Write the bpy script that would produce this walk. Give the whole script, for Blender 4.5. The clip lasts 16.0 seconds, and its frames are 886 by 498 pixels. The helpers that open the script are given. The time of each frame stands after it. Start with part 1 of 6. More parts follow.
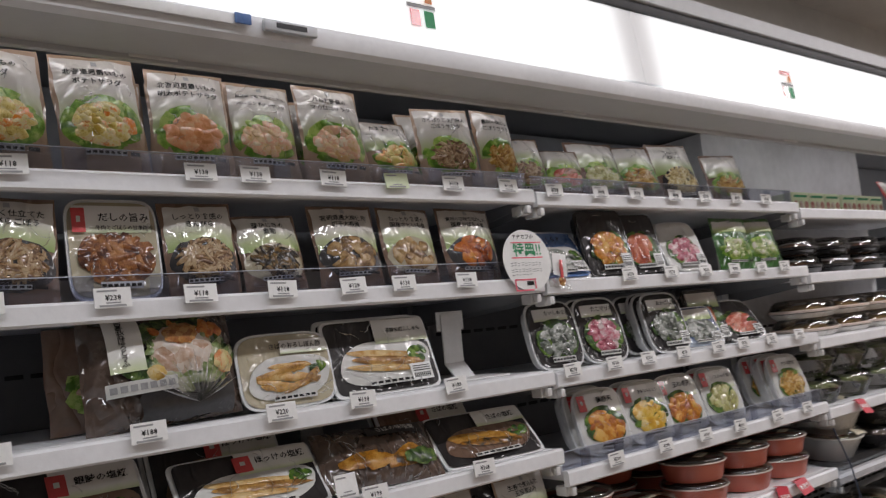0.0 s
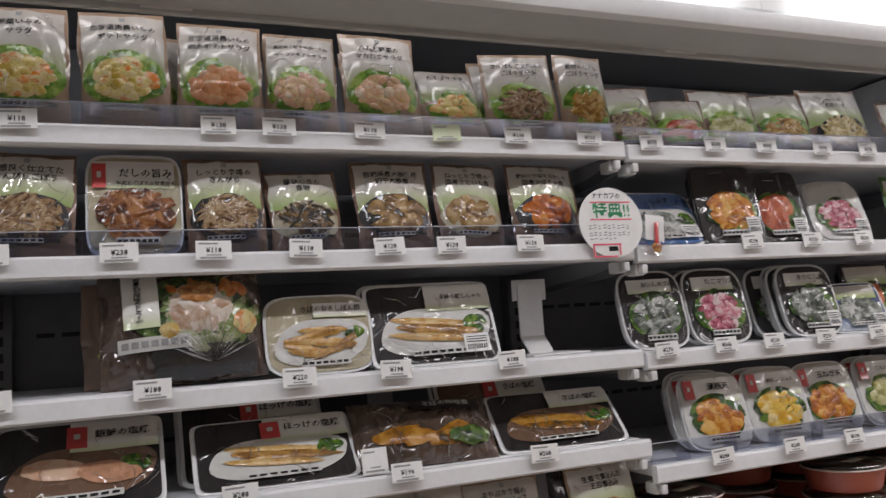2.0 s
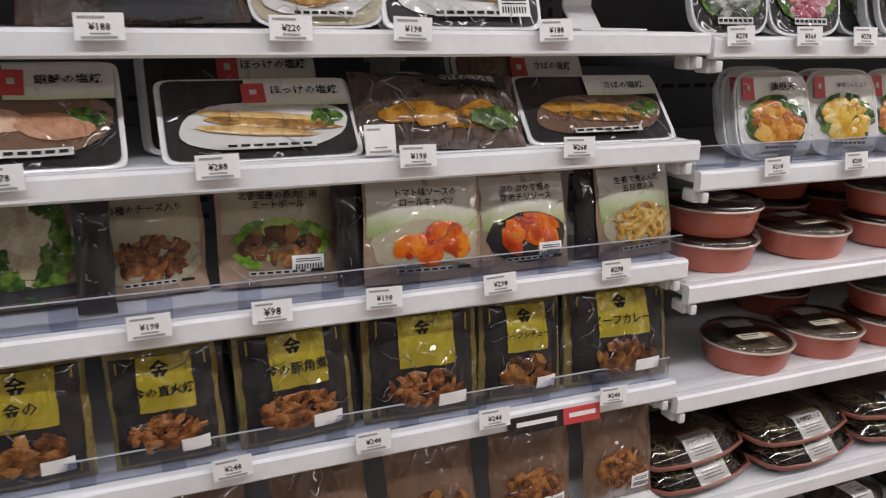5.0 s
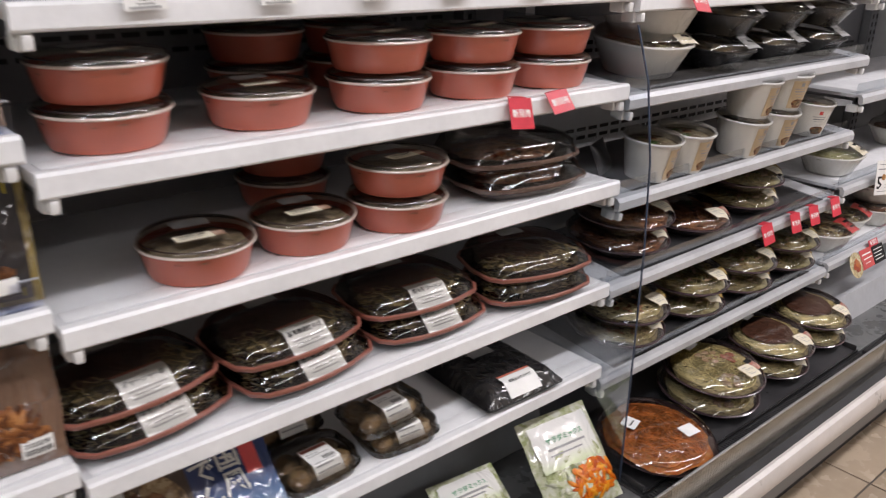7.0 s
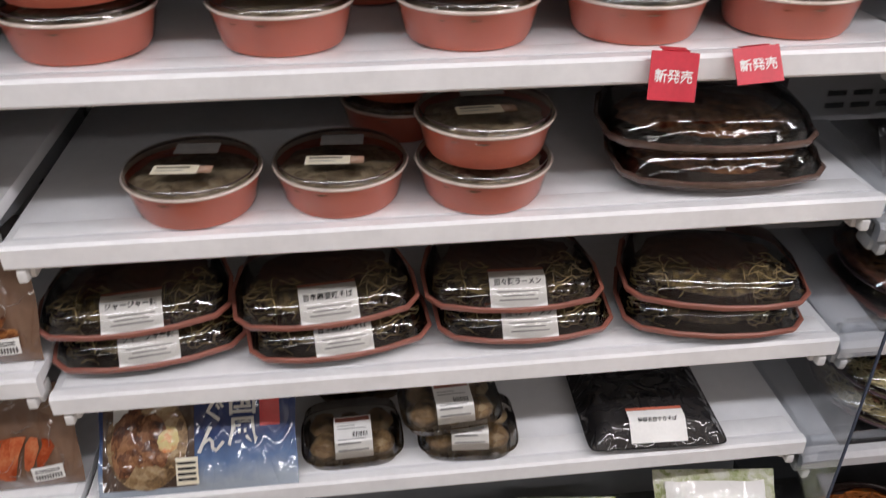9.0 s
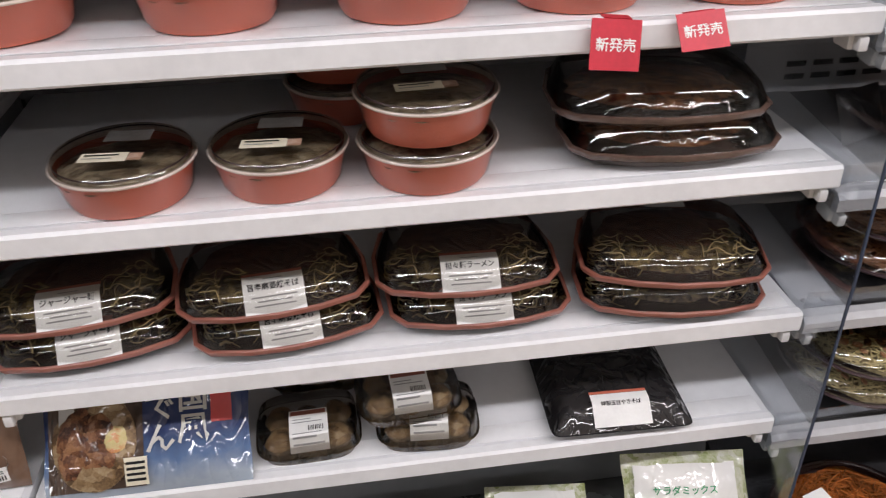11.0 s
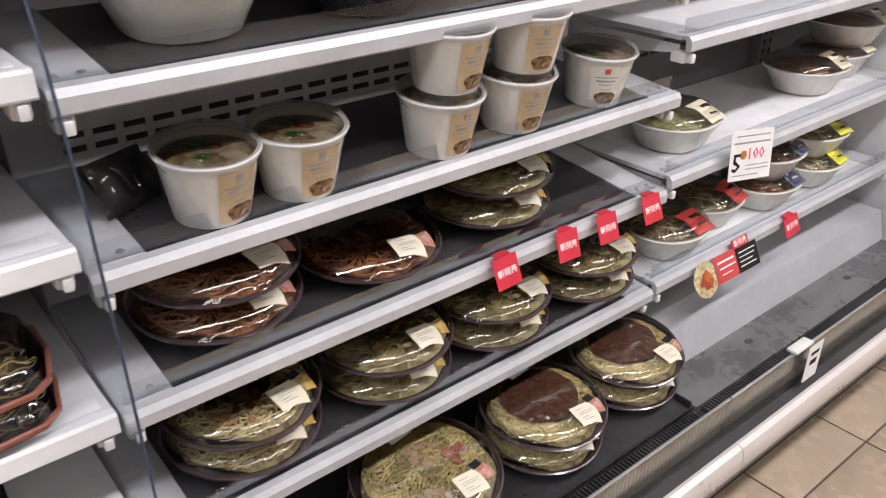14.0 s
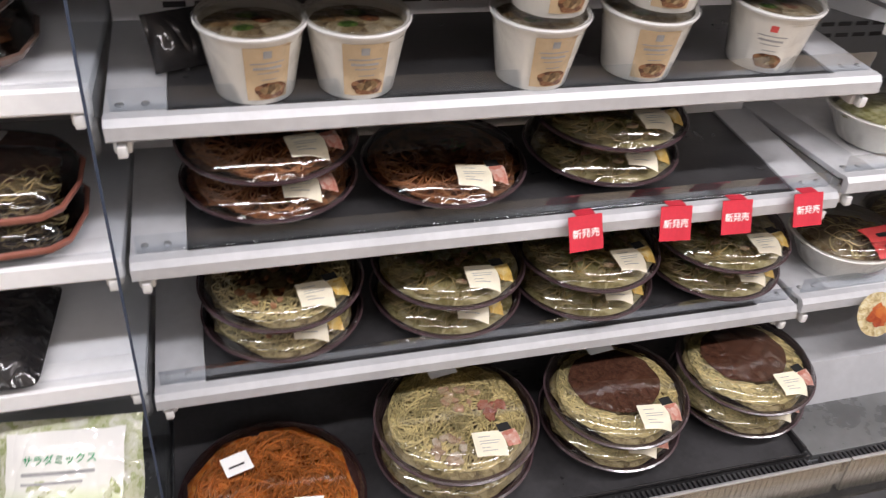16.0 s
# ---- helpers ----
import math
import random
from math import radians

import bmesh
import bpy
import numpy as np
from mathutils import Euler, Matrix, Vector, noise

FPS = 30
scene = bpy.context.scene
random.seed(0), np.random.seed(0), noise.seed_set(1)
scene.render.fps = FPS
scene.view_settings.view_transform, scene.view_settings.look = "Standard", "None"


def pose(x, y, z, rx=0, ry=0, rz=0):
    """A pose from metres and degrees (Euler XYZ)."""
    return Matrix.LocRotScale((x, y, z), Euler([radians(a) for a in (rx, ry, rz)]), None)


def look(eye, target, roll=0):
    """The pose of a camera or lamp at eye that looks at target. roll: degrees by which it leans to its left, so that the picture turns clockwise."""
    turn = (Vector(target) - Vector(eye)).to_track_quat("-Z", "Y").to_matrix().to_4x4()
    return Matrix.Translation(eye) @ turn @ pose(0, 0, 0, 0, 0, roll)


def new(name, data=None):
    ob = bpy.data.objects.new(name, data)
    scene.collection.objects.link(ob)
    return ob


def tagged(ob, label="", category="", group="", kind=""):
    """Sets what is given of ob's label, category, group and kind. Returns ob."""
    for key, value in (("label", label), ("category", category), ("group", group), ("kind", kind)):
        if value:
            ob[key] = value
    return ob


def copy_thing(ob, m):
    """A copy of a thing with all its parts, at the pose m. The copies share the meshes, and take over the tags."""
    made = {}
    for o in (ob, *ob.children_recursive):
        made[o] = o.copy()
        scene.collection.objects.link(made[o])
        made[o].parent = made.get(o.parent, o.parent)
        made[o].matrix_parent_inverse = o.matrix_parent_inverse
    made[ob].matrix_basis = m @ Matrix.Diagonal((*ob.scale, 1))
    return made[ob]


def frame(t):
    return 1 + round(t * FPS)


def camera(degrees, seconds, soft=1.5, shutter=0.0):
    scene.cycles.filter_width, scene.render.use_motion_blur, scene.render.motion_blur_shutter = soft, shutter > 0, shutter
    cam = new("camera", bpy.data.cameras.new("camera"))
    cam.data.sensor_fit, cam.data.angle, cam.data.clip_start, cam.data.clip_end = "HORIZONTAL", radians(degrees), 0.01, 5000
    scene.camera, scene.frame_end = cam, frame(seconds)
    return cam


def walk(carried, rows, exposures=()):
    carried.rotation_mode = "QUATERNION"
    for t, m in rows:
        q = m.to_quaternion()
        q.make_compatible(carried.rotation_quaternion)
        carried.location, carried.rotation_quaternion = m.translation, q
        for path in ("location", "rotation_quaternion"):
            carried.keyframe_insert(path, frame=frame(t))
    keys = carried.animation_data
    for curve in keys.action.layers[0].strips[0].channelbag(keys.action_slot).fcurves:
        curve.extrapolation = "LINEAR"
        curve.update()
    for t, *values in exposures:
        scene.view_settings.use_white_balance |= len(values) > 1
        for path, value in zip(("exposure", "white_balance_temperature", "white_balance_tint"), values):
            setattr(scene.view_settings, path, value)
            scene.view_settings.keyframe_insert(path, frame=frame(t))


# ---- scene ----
cam = camera(57.7, 16.0, soft=1.15, shutter=0.35)
PATH = [
    (0, (-0.997, -0.982, 1.476), (0.24, 0.576, 1.682), -5.8),
    (0.5, (-0.887, -0.978, 1.47), (0.177, 0.705, 1.653), -6.2),
    (1, (-0.782, -1.004, 1.472), (0.121, 0.768, 1.685), -5.1),
    (1.5, (-0.743, -1.021, 1.455), (0.111, 0.771, 1.702), -4.4),
    (2, (-0.727, -1.003, 1.442), (0.033, 0.836, 1.641), -3.8),
    (2.5, (-0.723, -0.964, 1.44), (-0.043, 0.913, 1.56), -3.7),
    (3, (-0.717, -0.936, 1.421), (-0.038, 0.945, 1.447), -3.3),
    (3.5, (-0.721, -0.931, 1.383), (-0.037, 0.942, 1.228), -1.9),
    (3.7, (-0.725, -0.933, 1.369), (-0.037, 0.931, 1.142), -1.3),
    (5.8, (-0.574, -0.727, 1.425), (0.3, 0.963, 0.808), 0.5),
    (6, (-0.520, -0.723, 1.341), (0.456, 0.948, 0.859), -2.1),
    (6.5, (-0.386, -0.730, 1.333), (0.809, 0.736, 0.681), -3.1),
    (7, (-0.180, -0.792, 1.280), (1.041, 0.619, 0.561), 1.1),
    (7.5, (0.050, -0.722, 1.297), (1.037, 0.767, 0.400), 3.4),
    (8, (0.191, -0.602, 1.298), (1.013, 0.985, 0.399), 2.9),
    (8.5, (0.303, -0.629, 1.319), (0.692, 1.073, 0.343), -0.4),
    (9, (0.344, -0.687, 1.306), (0.545, 1.0, 0.25), 0.1),
    (9.2, (0.356, -0.683, 1.311), (0.519, 0.978, 0.208), 0.2),
    (11.3, (0.408, -0.675, 1.264), (0.667, 1.008, 0.215), -2.0),
    (11.5, (0.464, -0.723, 1.253), (0.775, 0.996, 0.279), -2.5),
    (12, (0.518, -0.76, 1.258), (1.044, 0.952, 0.368), -3.3),
    (12.5, (0.54, -0.767, 1.259), (1.283, 0.877, 0.395), -3.4),
    (13, (0.59, -0.799, 1.246), (1.569, 0.7, 0.353), -3.4),
    (13.5, (0.652, -0.762, 1.239), (1.75, 0.639, 0.327), -1.7),
    (14, (0.749, -0.697, 1.243), (1.866, 0.668, 0.301), -0.1),
    (14.5, (0.833, -0.652, 1.248), (1.931, 0.694, 0.257), 0.9),
    (15, (0.858, -0.665, 1.235), (1.9, 0.692, 0.198), 2.0),
    (15.5, (0.923, -0.694, 1.231), (1.711, 0.796, 0.156), 3.0),
    (16, (1.01, -0.753, 1.202), (1.513, 0.845, 0.11), 3.7),
]
EXPOSURES = [(0, -2.06), (2.2, -1.92), (3.0, -1.76), (3.7, -1.72), (5.8, -1.48), (6.5, -1.38), (7.5, -1.26), (8.5, -1.34), (9.2, -1.46), (11.3, -1.3), (12.5, -1.06), (14.5, -1.04), (16, -0.92)]
walk(cam, [(t, look(e, g, r)) for t, e, g, r in PATH], EXPOSURES)

# ---- world and light ----
world = bpy.data.worlds.new("world")
world.use_nodes = True
world.node_tree.nodes["Background"].inputs[0].default_value = (0.9, 0.95, 1.0, 1)
world.node_tree.nodes["Background"].inputs[1].default_value = 0.012
scene.world = world


def area_lamp(name, m, sx, sy, watts, color=(1.0, 0.97, 0.93)):
    d = bpy.data.lights.new(name, "AREA")
    d.shape, d.size, d.size_y, d.energy, d.color = "RECTANGLE", sx, sy, watts, color
    ob = new(name, d)
    ob.matrix_world = m
    return ob


# tubes in the shop's ceiling, in rows along the aisle
# The unseen rear row is added as frontal fill; watts are balanced by bay.
LAMPS = [(lx, ly) for ly in (-1.12, -3.0) for lx in (-1.9, -0.5, 0.9, 2.3, 3.7)]
for lx, ly in LAMPS:
    area_lamp("ceiling_lamp", pose(lx, ly, 2.655), 1.25, 0.14, (34 if lx < 1.5 else 60) if ly > -2 else (4 if lx < 0 else 22), (0.93, 0.925, 1.0) if lx < 0 else (0.985, 0.93, 0.97))
# an unseen tube added behind the soffit rail to brighten the top shelf
for lx in (-1.35, -0.45, 0.45, 1.35, 2.25):
    area_lamp("canopy_fill_lamp", look((lx, 0.004, 1.926), (lx, 0.03, 1.70)), 0.86, 0.02, 0.9, (0.97, 0.93, 1.0))

# ---- materials ----


def mat(name, color, rough=0.45, metal=0.0, var=0.1, scale=18.0, bump=0.0, bscale=60.0, coat=0.0, film=0.0, spec=0.5, ramp=None, stretch=(1, 1, 1), wear=0.0, cells=0.0, ink=1.0, island=False, fade=False):
    color = [c * ink for c in color]
    m = bpy.data.materials.new(name)
    m.use_nodes = True
    nt = m.node_tree
    N, L = nt.nodes, nt.links
    p = N["Principled BSDF"]
    p.inputs["Roughness"].default_value = rough
    p.inputs["Metallic"].default_value = metal
    p.inputs["Specular IOR Level"].default_value = spec
    tc = N.new("ShaderNodeTexCoord")
    mp = N.new("ShaderNodeMapping")
    mp.inputs["Scale"].default_value = stretch
    L.new(tc.outputs["Object"], mp.inputs[0])
    n1 = N.new("ShaderNodeTexNoise")
    n1.inputs["Scale"].default_value, n1.inputs["Detail"].default_value = scale, 5
    n2 = N.new("ShaderNodeTexNoise")
    n2.inputs["Scale"].default_value, n2.inputs["Detail"].default_value = scale * 9, 3
    L.new(mp.outputs[0], n1.inputs["Vector"])
    L.new(mp.outputs[0], n2.inputs["Vector"])
    add = N.new("ShaderNodeMath")
    add.operation = "MULTIPLY_ADD"
    L.new(n2.outputs["Fac"], add.inputs[0])
    add.inputs[1].default_value = 0.4
    L.new(n1.outputs["Fac"], add.inputs[2])
    cr = N.new("ShaderNodeValToRGB")
    if cells:
        vo = N.new("ShaderNodeTexVoronoi")
        vo.inputs["Scale"].default_value = cells
        wob = N.new("ShaderNodeVectorMath")
        wob.operation = "MULTIPLY_ADD"
        L.new(n1.outputs["Color"], wob.inputs[0])
        wob.inputs[1].default_value = (0.02, 0.02, 0.02)
        L.new(mp.outputs[0], wob.inputs[2])
        L.new(wob.outputs[0], vo.inputs["Vector"])
        sep = N.new("ShaderNodeSeparateColor")
        L.new(vo.outputs["Color"], sep.inputs[0])
        mx = N.new("ShaderNodeMix")
        mx.inputs[0].default_value = 0.42
        L.new(add.outputs[0], mx.inputs[2])
        cl = N.new("ShaderNodeMapRange")
        L.new(sep.outputs[0], cl.inputs[0])
        cl.inputs[3].default_value, cl.inputs[4].default_value = 0.42, 0.98
        L.new(cl.outputs[0], mx.inputs[3])
        L.new(mx.outputs[0], cr.inputs[0])
    elif fade:
        sg = N.new("ShaderNodeSeparateXYZ")
        L.new(tc.outputs["Generated"], sg.inputs[0])
        mf = N.new("ShaderNodeMath")
        mf.operation = "MULTIPLY_ADD"
        L.new(add.outputs[0], mf.inputs[0])
        mf.inputs[1].default_value = 0.35
        L.new(sg.outputs[2], mf.inputs[2])
        L.new(mf.outputs[0], cr.inputs[0])
    else:
        L.new(add.outputs[0], cr.inputs[0])
    if island:
        gi = N.new("ShaderNodeNewGeometry")
        mi = N.new("ShaderNodeMath")
        mi.operation = "MULTIPLY_ADD"
        L.new(gi.outputs["Random Per Island"], mi.inputs[0])
        mi.inputs[1].default_value = 0.34
        sh = N.new("ShaderNodeMath")
        sh.operation = "SUBTRACT"
        L.new(cr.inputs[0].links[0].from_socket, sh.inputs[0])
        sh.inputs[1].default_value = 0.18
        L.new(sh.outputs[0], mi.inputs[2])
        L.new(mi.outputs[0], cr.inputs[0])
    if ramp:
        el = cr.color_ramp.elements
        while len(el) < len(ramp):
            el.new(0.5)
        for e, (pos, c) in zip(el, ramp):
            e.position, e.color = pos, (*[v * ink for v in c], 1)
    else:
        a, b = cr.color_ramp.elements
        a.position, b.position = 0.55, 0.85
        a.color = (*[c * (1 - var) for c in color], 1)
        b.color = (*[min(1, c * (1 + var)) for c in color], 1)
    L.new(cr.outputs[0], p.inputs["Base Color"])
    rr = N.new("ShaderNodeMapRange")
    L.new(add.outputs[0], rr.inputs[0])
    rr.inputs[1].default_value, rr.inputs[2].default_value = 0.4, 1.0
    rr.inputs[3].default_value, rr.inputs[4].default_value = max(0.03, rough - 0.07 - wear), min(1, rough + 0.07 + wear)
    L.new(rr.outputs[0], p.inputs["Roughness"])
    if bump:
        n3 = N.new("ShaderNodeTexNoise")
        n3.inputs["Scale"].default_value, n3.inputs["Detail"].default_value = bscale, 4
        L.new(mp.outputs[0], n3.inputs["Vector"])
        bp = N.new("ShaderNodeBump")
        bp.inputs["Strength"].default_value, bp.inputs["Distance"].default_value = 0.6, bump
        L.new(n3.outputs["Fac"], bp.inputs["Height"])
        L.new(bp.outputs[0], p.inputs["Normal"])
    if coat:
        p.inputs["Coat Weight"].default_value = coat
        p.inputs["Coat Roughness"].default_value = 0.05
        p.inputs["Coat IOR"].default_value = 1.75 if film else 1.5
        if film:
            p.inputs["Specular IOR Level"].default_value = 0.2
            m4 = N.new("ShaderNodeMapping")
            m4.inputs["Rotation"].default_value = (0, 0.5, 0)
            m4.inputs["Scale"].default_value = (1.0, 1.0, 0.55)
            L.new(tc.outputs["Object"], m4.inputs[0])
            n4 = N.new("ShaderNodeTexNoise")
            n4.inputs["Scale"].default_value, n4.inputs["Detail"].default_value, n4.inputs["Distortion"].default_value = 34, 0.5, 0.8
            L.new(m4.outputs[0], n4.inputs["Vector"])
            b4 = N.new("ShaderNodeBump")
            b4.inputs["Strength"].default_value, b4.inputs["Distance"].default_value = 1.0, film * 4.2
            fold = N.new("ShaderNodeMath")
            fold.operation = "SUBTRACT"
            L.new(n4.outputs["Fac"], fold.inputs[0])
            fold.inputs[1].default_value = 0.5
            fab = N.new("ShaderNodeMath")
            fab.operation = "ABSOLUTE"
            L.new(fold.outputs[0], fab.inputs[0])
            L.new(fab.outputs[0], b4.inputs["Height"])
            L.new(b4.outputs[0], p.inputs["Coat Normal"])
    return m


def clear_mat(name, tint, gloss=0.10, crinkle=0.0, rough=0.06, scale=24, share=0.6):
    """Thin clear plastic: see-through, with a gloss that grows at grazing angles."""
    m = bpy.data.materials.new(name)
    m.use_nodes = True
    N, L = m.node_tree.nodes, m.node_tree.links
    N.remove(N["Principled BSDF"])
    tr = N.new("ShaderNodeBsdfTransparent")
    tr.inputs[0].default_value = (*tint, 1)
    gl = N.new("ShaderNodeBsdfGlossy")
    gl.inputs["Roughness"].default_value = rough
    fr = N.new("ShaderNodeFresnel")
    fr.inputs["IOR"].default_value = 1.45
    mul = N.new("ShaderNodeMath")
    mul.operation = "MULTIPLY_ADD"
    mul.inputs[1].default_value, mul.inputs[2].default_value = share, gloss
    L.new(fr.outputs[0], mul.inputs[0])
    mix = N.new("ShaderNodeMixShader")
    L.new(mul.outputs[0], mix.inputs[0])
    L.new(tr.outputs[0], mix.inputs[1])
    L.new(gl.outputs[0], mix.inputs[2])
    tc = N.new("ShaderNodeTexCoord")
    nz = N.new("ShaderNodeTexNoise")
    nz.inputs["Scale"].default_value, nz.inputs["Detail"].default_value, nz.inputs["Distortion"].default_value = scale, 3, 1.0
    L.new(tc.outputs["Object"], nz.inputs["Vector"])
    if crinkle:
        bp = N.new("ShaderNodeBump")
        bp.inputs["Strength"].default_value, bp.inputs["Distance"].default_value = 0.8, crinkle
        L.new(nz.outputs["Fac"], bp.inputs["Height"])
        L.new(bp.outputs[0], gl.inputs["Normal"])
    L.new(mix.outputs[0], N["Material Output"].inputs[0])
    return m


def glow_mat(name, color, strength, seams=()):
    """A glowing face; it is dimmer near its seams, where the tubes behind it end."""
    m = bpy.data.materials.new(name)
    m.use_nodes = True
    N, L = m.node_tree.nodes, m.node_tree.links
    p = N["Principled BSDF"]
    p.inputs["Base Color"].default_value = (0.8, 0.8, 0.8, 1)
    p.inputs["Emission Color"].default_value = (*color, 1)
    p.inputs["Emission Strength"].default_value = strength
    if seams:
        tc = N.new("ShaderNodeTexCoord")
        sx = N.new("ShaderNodeSeparateXYZ")
        L.new(tc.outputs["Object"], sx.inputs[0])
        near = None
        for x in seams:
            d = N.new("ShaderNodeMath")
            d.operation = "SUBTRACT"
            d.inputs[1].default_value = x
            L.new(sx.outputs[0], d.inputs[0])
            a = N.new("ShaderNodeMath")
            a.operation = "ABSOLUTE"
            L.new(d.outputs[0], a.inputs[0])
            if near is None:
                near = a
            else:
                least = N.new("ShaderNodeMath")
                least.operation = "MINIMUM"
                L.new(near.outputs[0], least.inputs[0])
                L.new(a.outputs[0], least.inputs[1])
                near = least
        fall = N.new("ShaderNodeMapRange")
        fall.interpolation_type = "SMOOTHSTEP"
        fall.inputs[1].default_value, fall.inputs[2].default_value = 0.012, 0.075
        fall.inputs[3].default_value, fall.inputs[4].default_value = strength * 0.22, strength
        L.new(near.outputs[0], fall.inputs[0])
        L.new(fall.outputs[0], p.inputs["Emission Strength"])
    return m


WHITE = mat("white_steel", (0.74, 0.75, 0.77), 0.38, var=0.05, scale=6, bump=0.0002, bscale=300, wear=0.05)
LIP = mat("white_lip", (0.88, 0.89, 0.905), 0.33, var=0.05, scale=9, bump=0.0002, bscale=240)
GREY = mat("grey_steel", (0.24, 0.25, 0.265), 0.42, var=0.10, scale=4, bump=0.0003, bscale=120, wear=0.06)
# Copy of the grey steel; the third bay's brighter light is put into its colour.
GREY_C = mat("brightened_grey_steel", (0.78, 0.785, 0.80), 0.42, var=0.10, scale=4, bump=0.0003, bscale=120, wear=0.06)
# Near-black; on slots, holes and channels it paints the shade inside them.
DARK = mat("dark_gap", (0.045, 0.045, 0.048), 0.6, var=0.2)
SOFFIT = mat("soffit_paint", (0.56, 0.57, 0.58), 0.5, var=0.05, scale=5, bump=0.0002, bscale=180)
ALU = mat("brushed_aluminium", (0.62, 0.63, 0.64), 0.30, metal=0.75, var=0.08, scale=10, stretch=(0.15, 4, 4), bump=0.0002, bscale=200)
FRAME = mat("zinc_frame", (0.54, 0.55, 0.57), 0.40, metal=0.15, var=0.08, scale=8, bump=0.0002, bscale=160, wear=0.05)
MAT_BLACK = mat("black_mat", (0.042, 0.041, 0.043), 0.32, var=0.25, scale=14, bump=0.0003, bscale=300)
DECKM = mat("deck_steel", (0.20, 0.205, 0.205), 0.28, metal=0.5, var=0.2, scale=7, bump=0.0003, bscale=140, wear=0.1)
BUMPER = mat("bumper_paint", (0.66, 0.62, 0.59), 0.32, var=0.06, scale=7, bump=0.0002, bscale=150)
PLASTIC_W = mat("white_plastic", (0.78, 0.78, 0.77), 0.35, var=0.05, scale=20)
CLEAR = clear_mat("clear_acrylic", (0.93, 0.95, 0.97), 0.02, share=0.35)
CLEAR_EDGE = mat("acrylic_edge", (0.05, 0.065, 0.10), 0.45, var=0.1, spec=0.2)
GUARD = clear_mat("ribbed_guard", (0.92, 0.91, 0.88), 0.03, rough=0.10, share=0.5)
RIB = mat("ribbed_panel", (0.50, 0.48, 0.45), 0.38, var=0.10, scale=9, metal=0.2)
STOP = clear_mat("stopper_plastic", (0.86, 0.88, 0.94), 0.045, rough=0.12, share=0.35)
# Pale colour stands in for light caught along the clear stopper's top edge.
STOP_EDGE = mat("bright_stopper_edge", (0.52, 0.55, 0.62), 0.2, var=0.1)
LID = clear_mat("clear_lid", (0.92, 0.91, 0.89), 0.075, crinkle=0.0055, rough=0.05, scale=9, share=0.9)
LID_SMOKE = clear_mat("lid_film", (0.92, 0.90, 0.86), 0.05, crinkle=0.0022, rough=0.08, share=0.9)
WRAP = clear_mat("shrink_wrap", (0.985, 0.985, 0.985), 0.012, crinkle=0.0025, rough=0.12, scale=45, share=0.3)
CARD = mat("tag_card", (0.88, 0.88, 0.86), 0.5, var=0.04, scale=40)
CREAM = mat("cream_label", (0.80, 0.74, 0.58), 0.45, var=0.05, scale=40)
INK = mat("black_ink", (0.018, 0.018, 0.018), 0.6, var=0.2, spec=0.15)
INKG = mat("grey_ink", (0.32, 0.32, 0.32), 0.5, var=0.2)
RED = mat("red_card", (0.62, 0.035, 0.06), 0.42, var=0.08, scale=30)
REDP = mat("red_print", (0.60, 0.06, 0.06), 0.35, var=0.1, coat=0.6)
PINK = mat("pink_ink", (0.85, 0.15, 0.22), 0.5, var=0.1)
GREENINK = mat("green_ink", (0.03, 0.30, 0.12), 0.5, var=0.1)
PALEGREEN = mat("pale_green_card", (0.72, 0.80, 0.55), 0.5, var=0.05)
WPRINT = mat("white_print", (0.80, 0.80, 0.76), 0.4, var=0.06, coat=0.5, film=0.003, ink=0.8)
KRAFT = mat("kraft_pouch", (0.54, 0.37, 0.25), 0.35, var=0.10, scale=14, coat=0.8, film=0.006, bump=0.001, bscale=25, ink=0.72)
KRAFT_D = mat("brown_pouch", (0.24, 0.14, 0.09), 0.35, var=0.15, scale=14, coat=0.8, film=0.006, bump=0.001, bscale=25, ink=0.75)
BLACKP = mat("black_pouch", (0.022, 0.020, 0.021), 0.35, var=0.2, coat=0.5, film=0.003)
BLACKTRAY = mat("black_tray", (0.034, 0.033, 0.034), 0.22, var=0.2, scale=20, coat=0.3)
GOLD = mat("gold_pouch", (0.62, 0.50, 0.03), 0.25, metal=0.25, var=0.15, coat=1.0, film=0.008, bump=0.001, bscale=25, ink=0.7)
GOLD_D = mat("dim_gold_pouch", (0.36, 0.27, 0.08), 0.3, metal=0.2, var=0.15, coat=1.0, film=0.008, bump=0.001, bscale=25, ink=0.7)
PANEL = mat("pale_green_panel", (0, 0, 0), 0.35, coat=0.9, film=0.004, scale=8, ramp=[(0.25, (0.34, 0.46, 0.14)), (0.5, (0.57, 0.62, 0.36)), (0.75, (0.74, 0.71, 0.65)), (1.0, (0.72, 0.67, 0.61))], ink=0.86, fade=True)
GREENPANEL = mat("green_panel", (0, 0, 0), 0.35, coat=0.9, film=0.004, scale=9, ramp=[(0.25, (0.32, 0.46, 0.12)), (0.55, (0.56, 0.63, 0.34)), (0.85, (0.74, 0.71, 0.66))], ink=0.86, fade=True)
TRAYPANEL = mat("white_green_panel", (0, 0, 0), 0.35, coat=0.9, film=0.004, scale=9, ramp=[(0.25, (0.62, 0.70, 0.42)), (0.5, (0.80, 0.80, 0.74)), (0.95, (0.84, 0.83, 0.80))], ink=1.0, fade=True)
TOFUBAG = mat("dark_clear_bag", (0.085, 0.055, 0.04), 0.25, var=0.3, scale=14, coat=1.0, film=0.008, bump=0.001, bscale=25)
SMOKED = mat("smoked_tray", (0.12, 0.075, 0.06), 0.2, var=0.2, scale=16, coat=0.6)
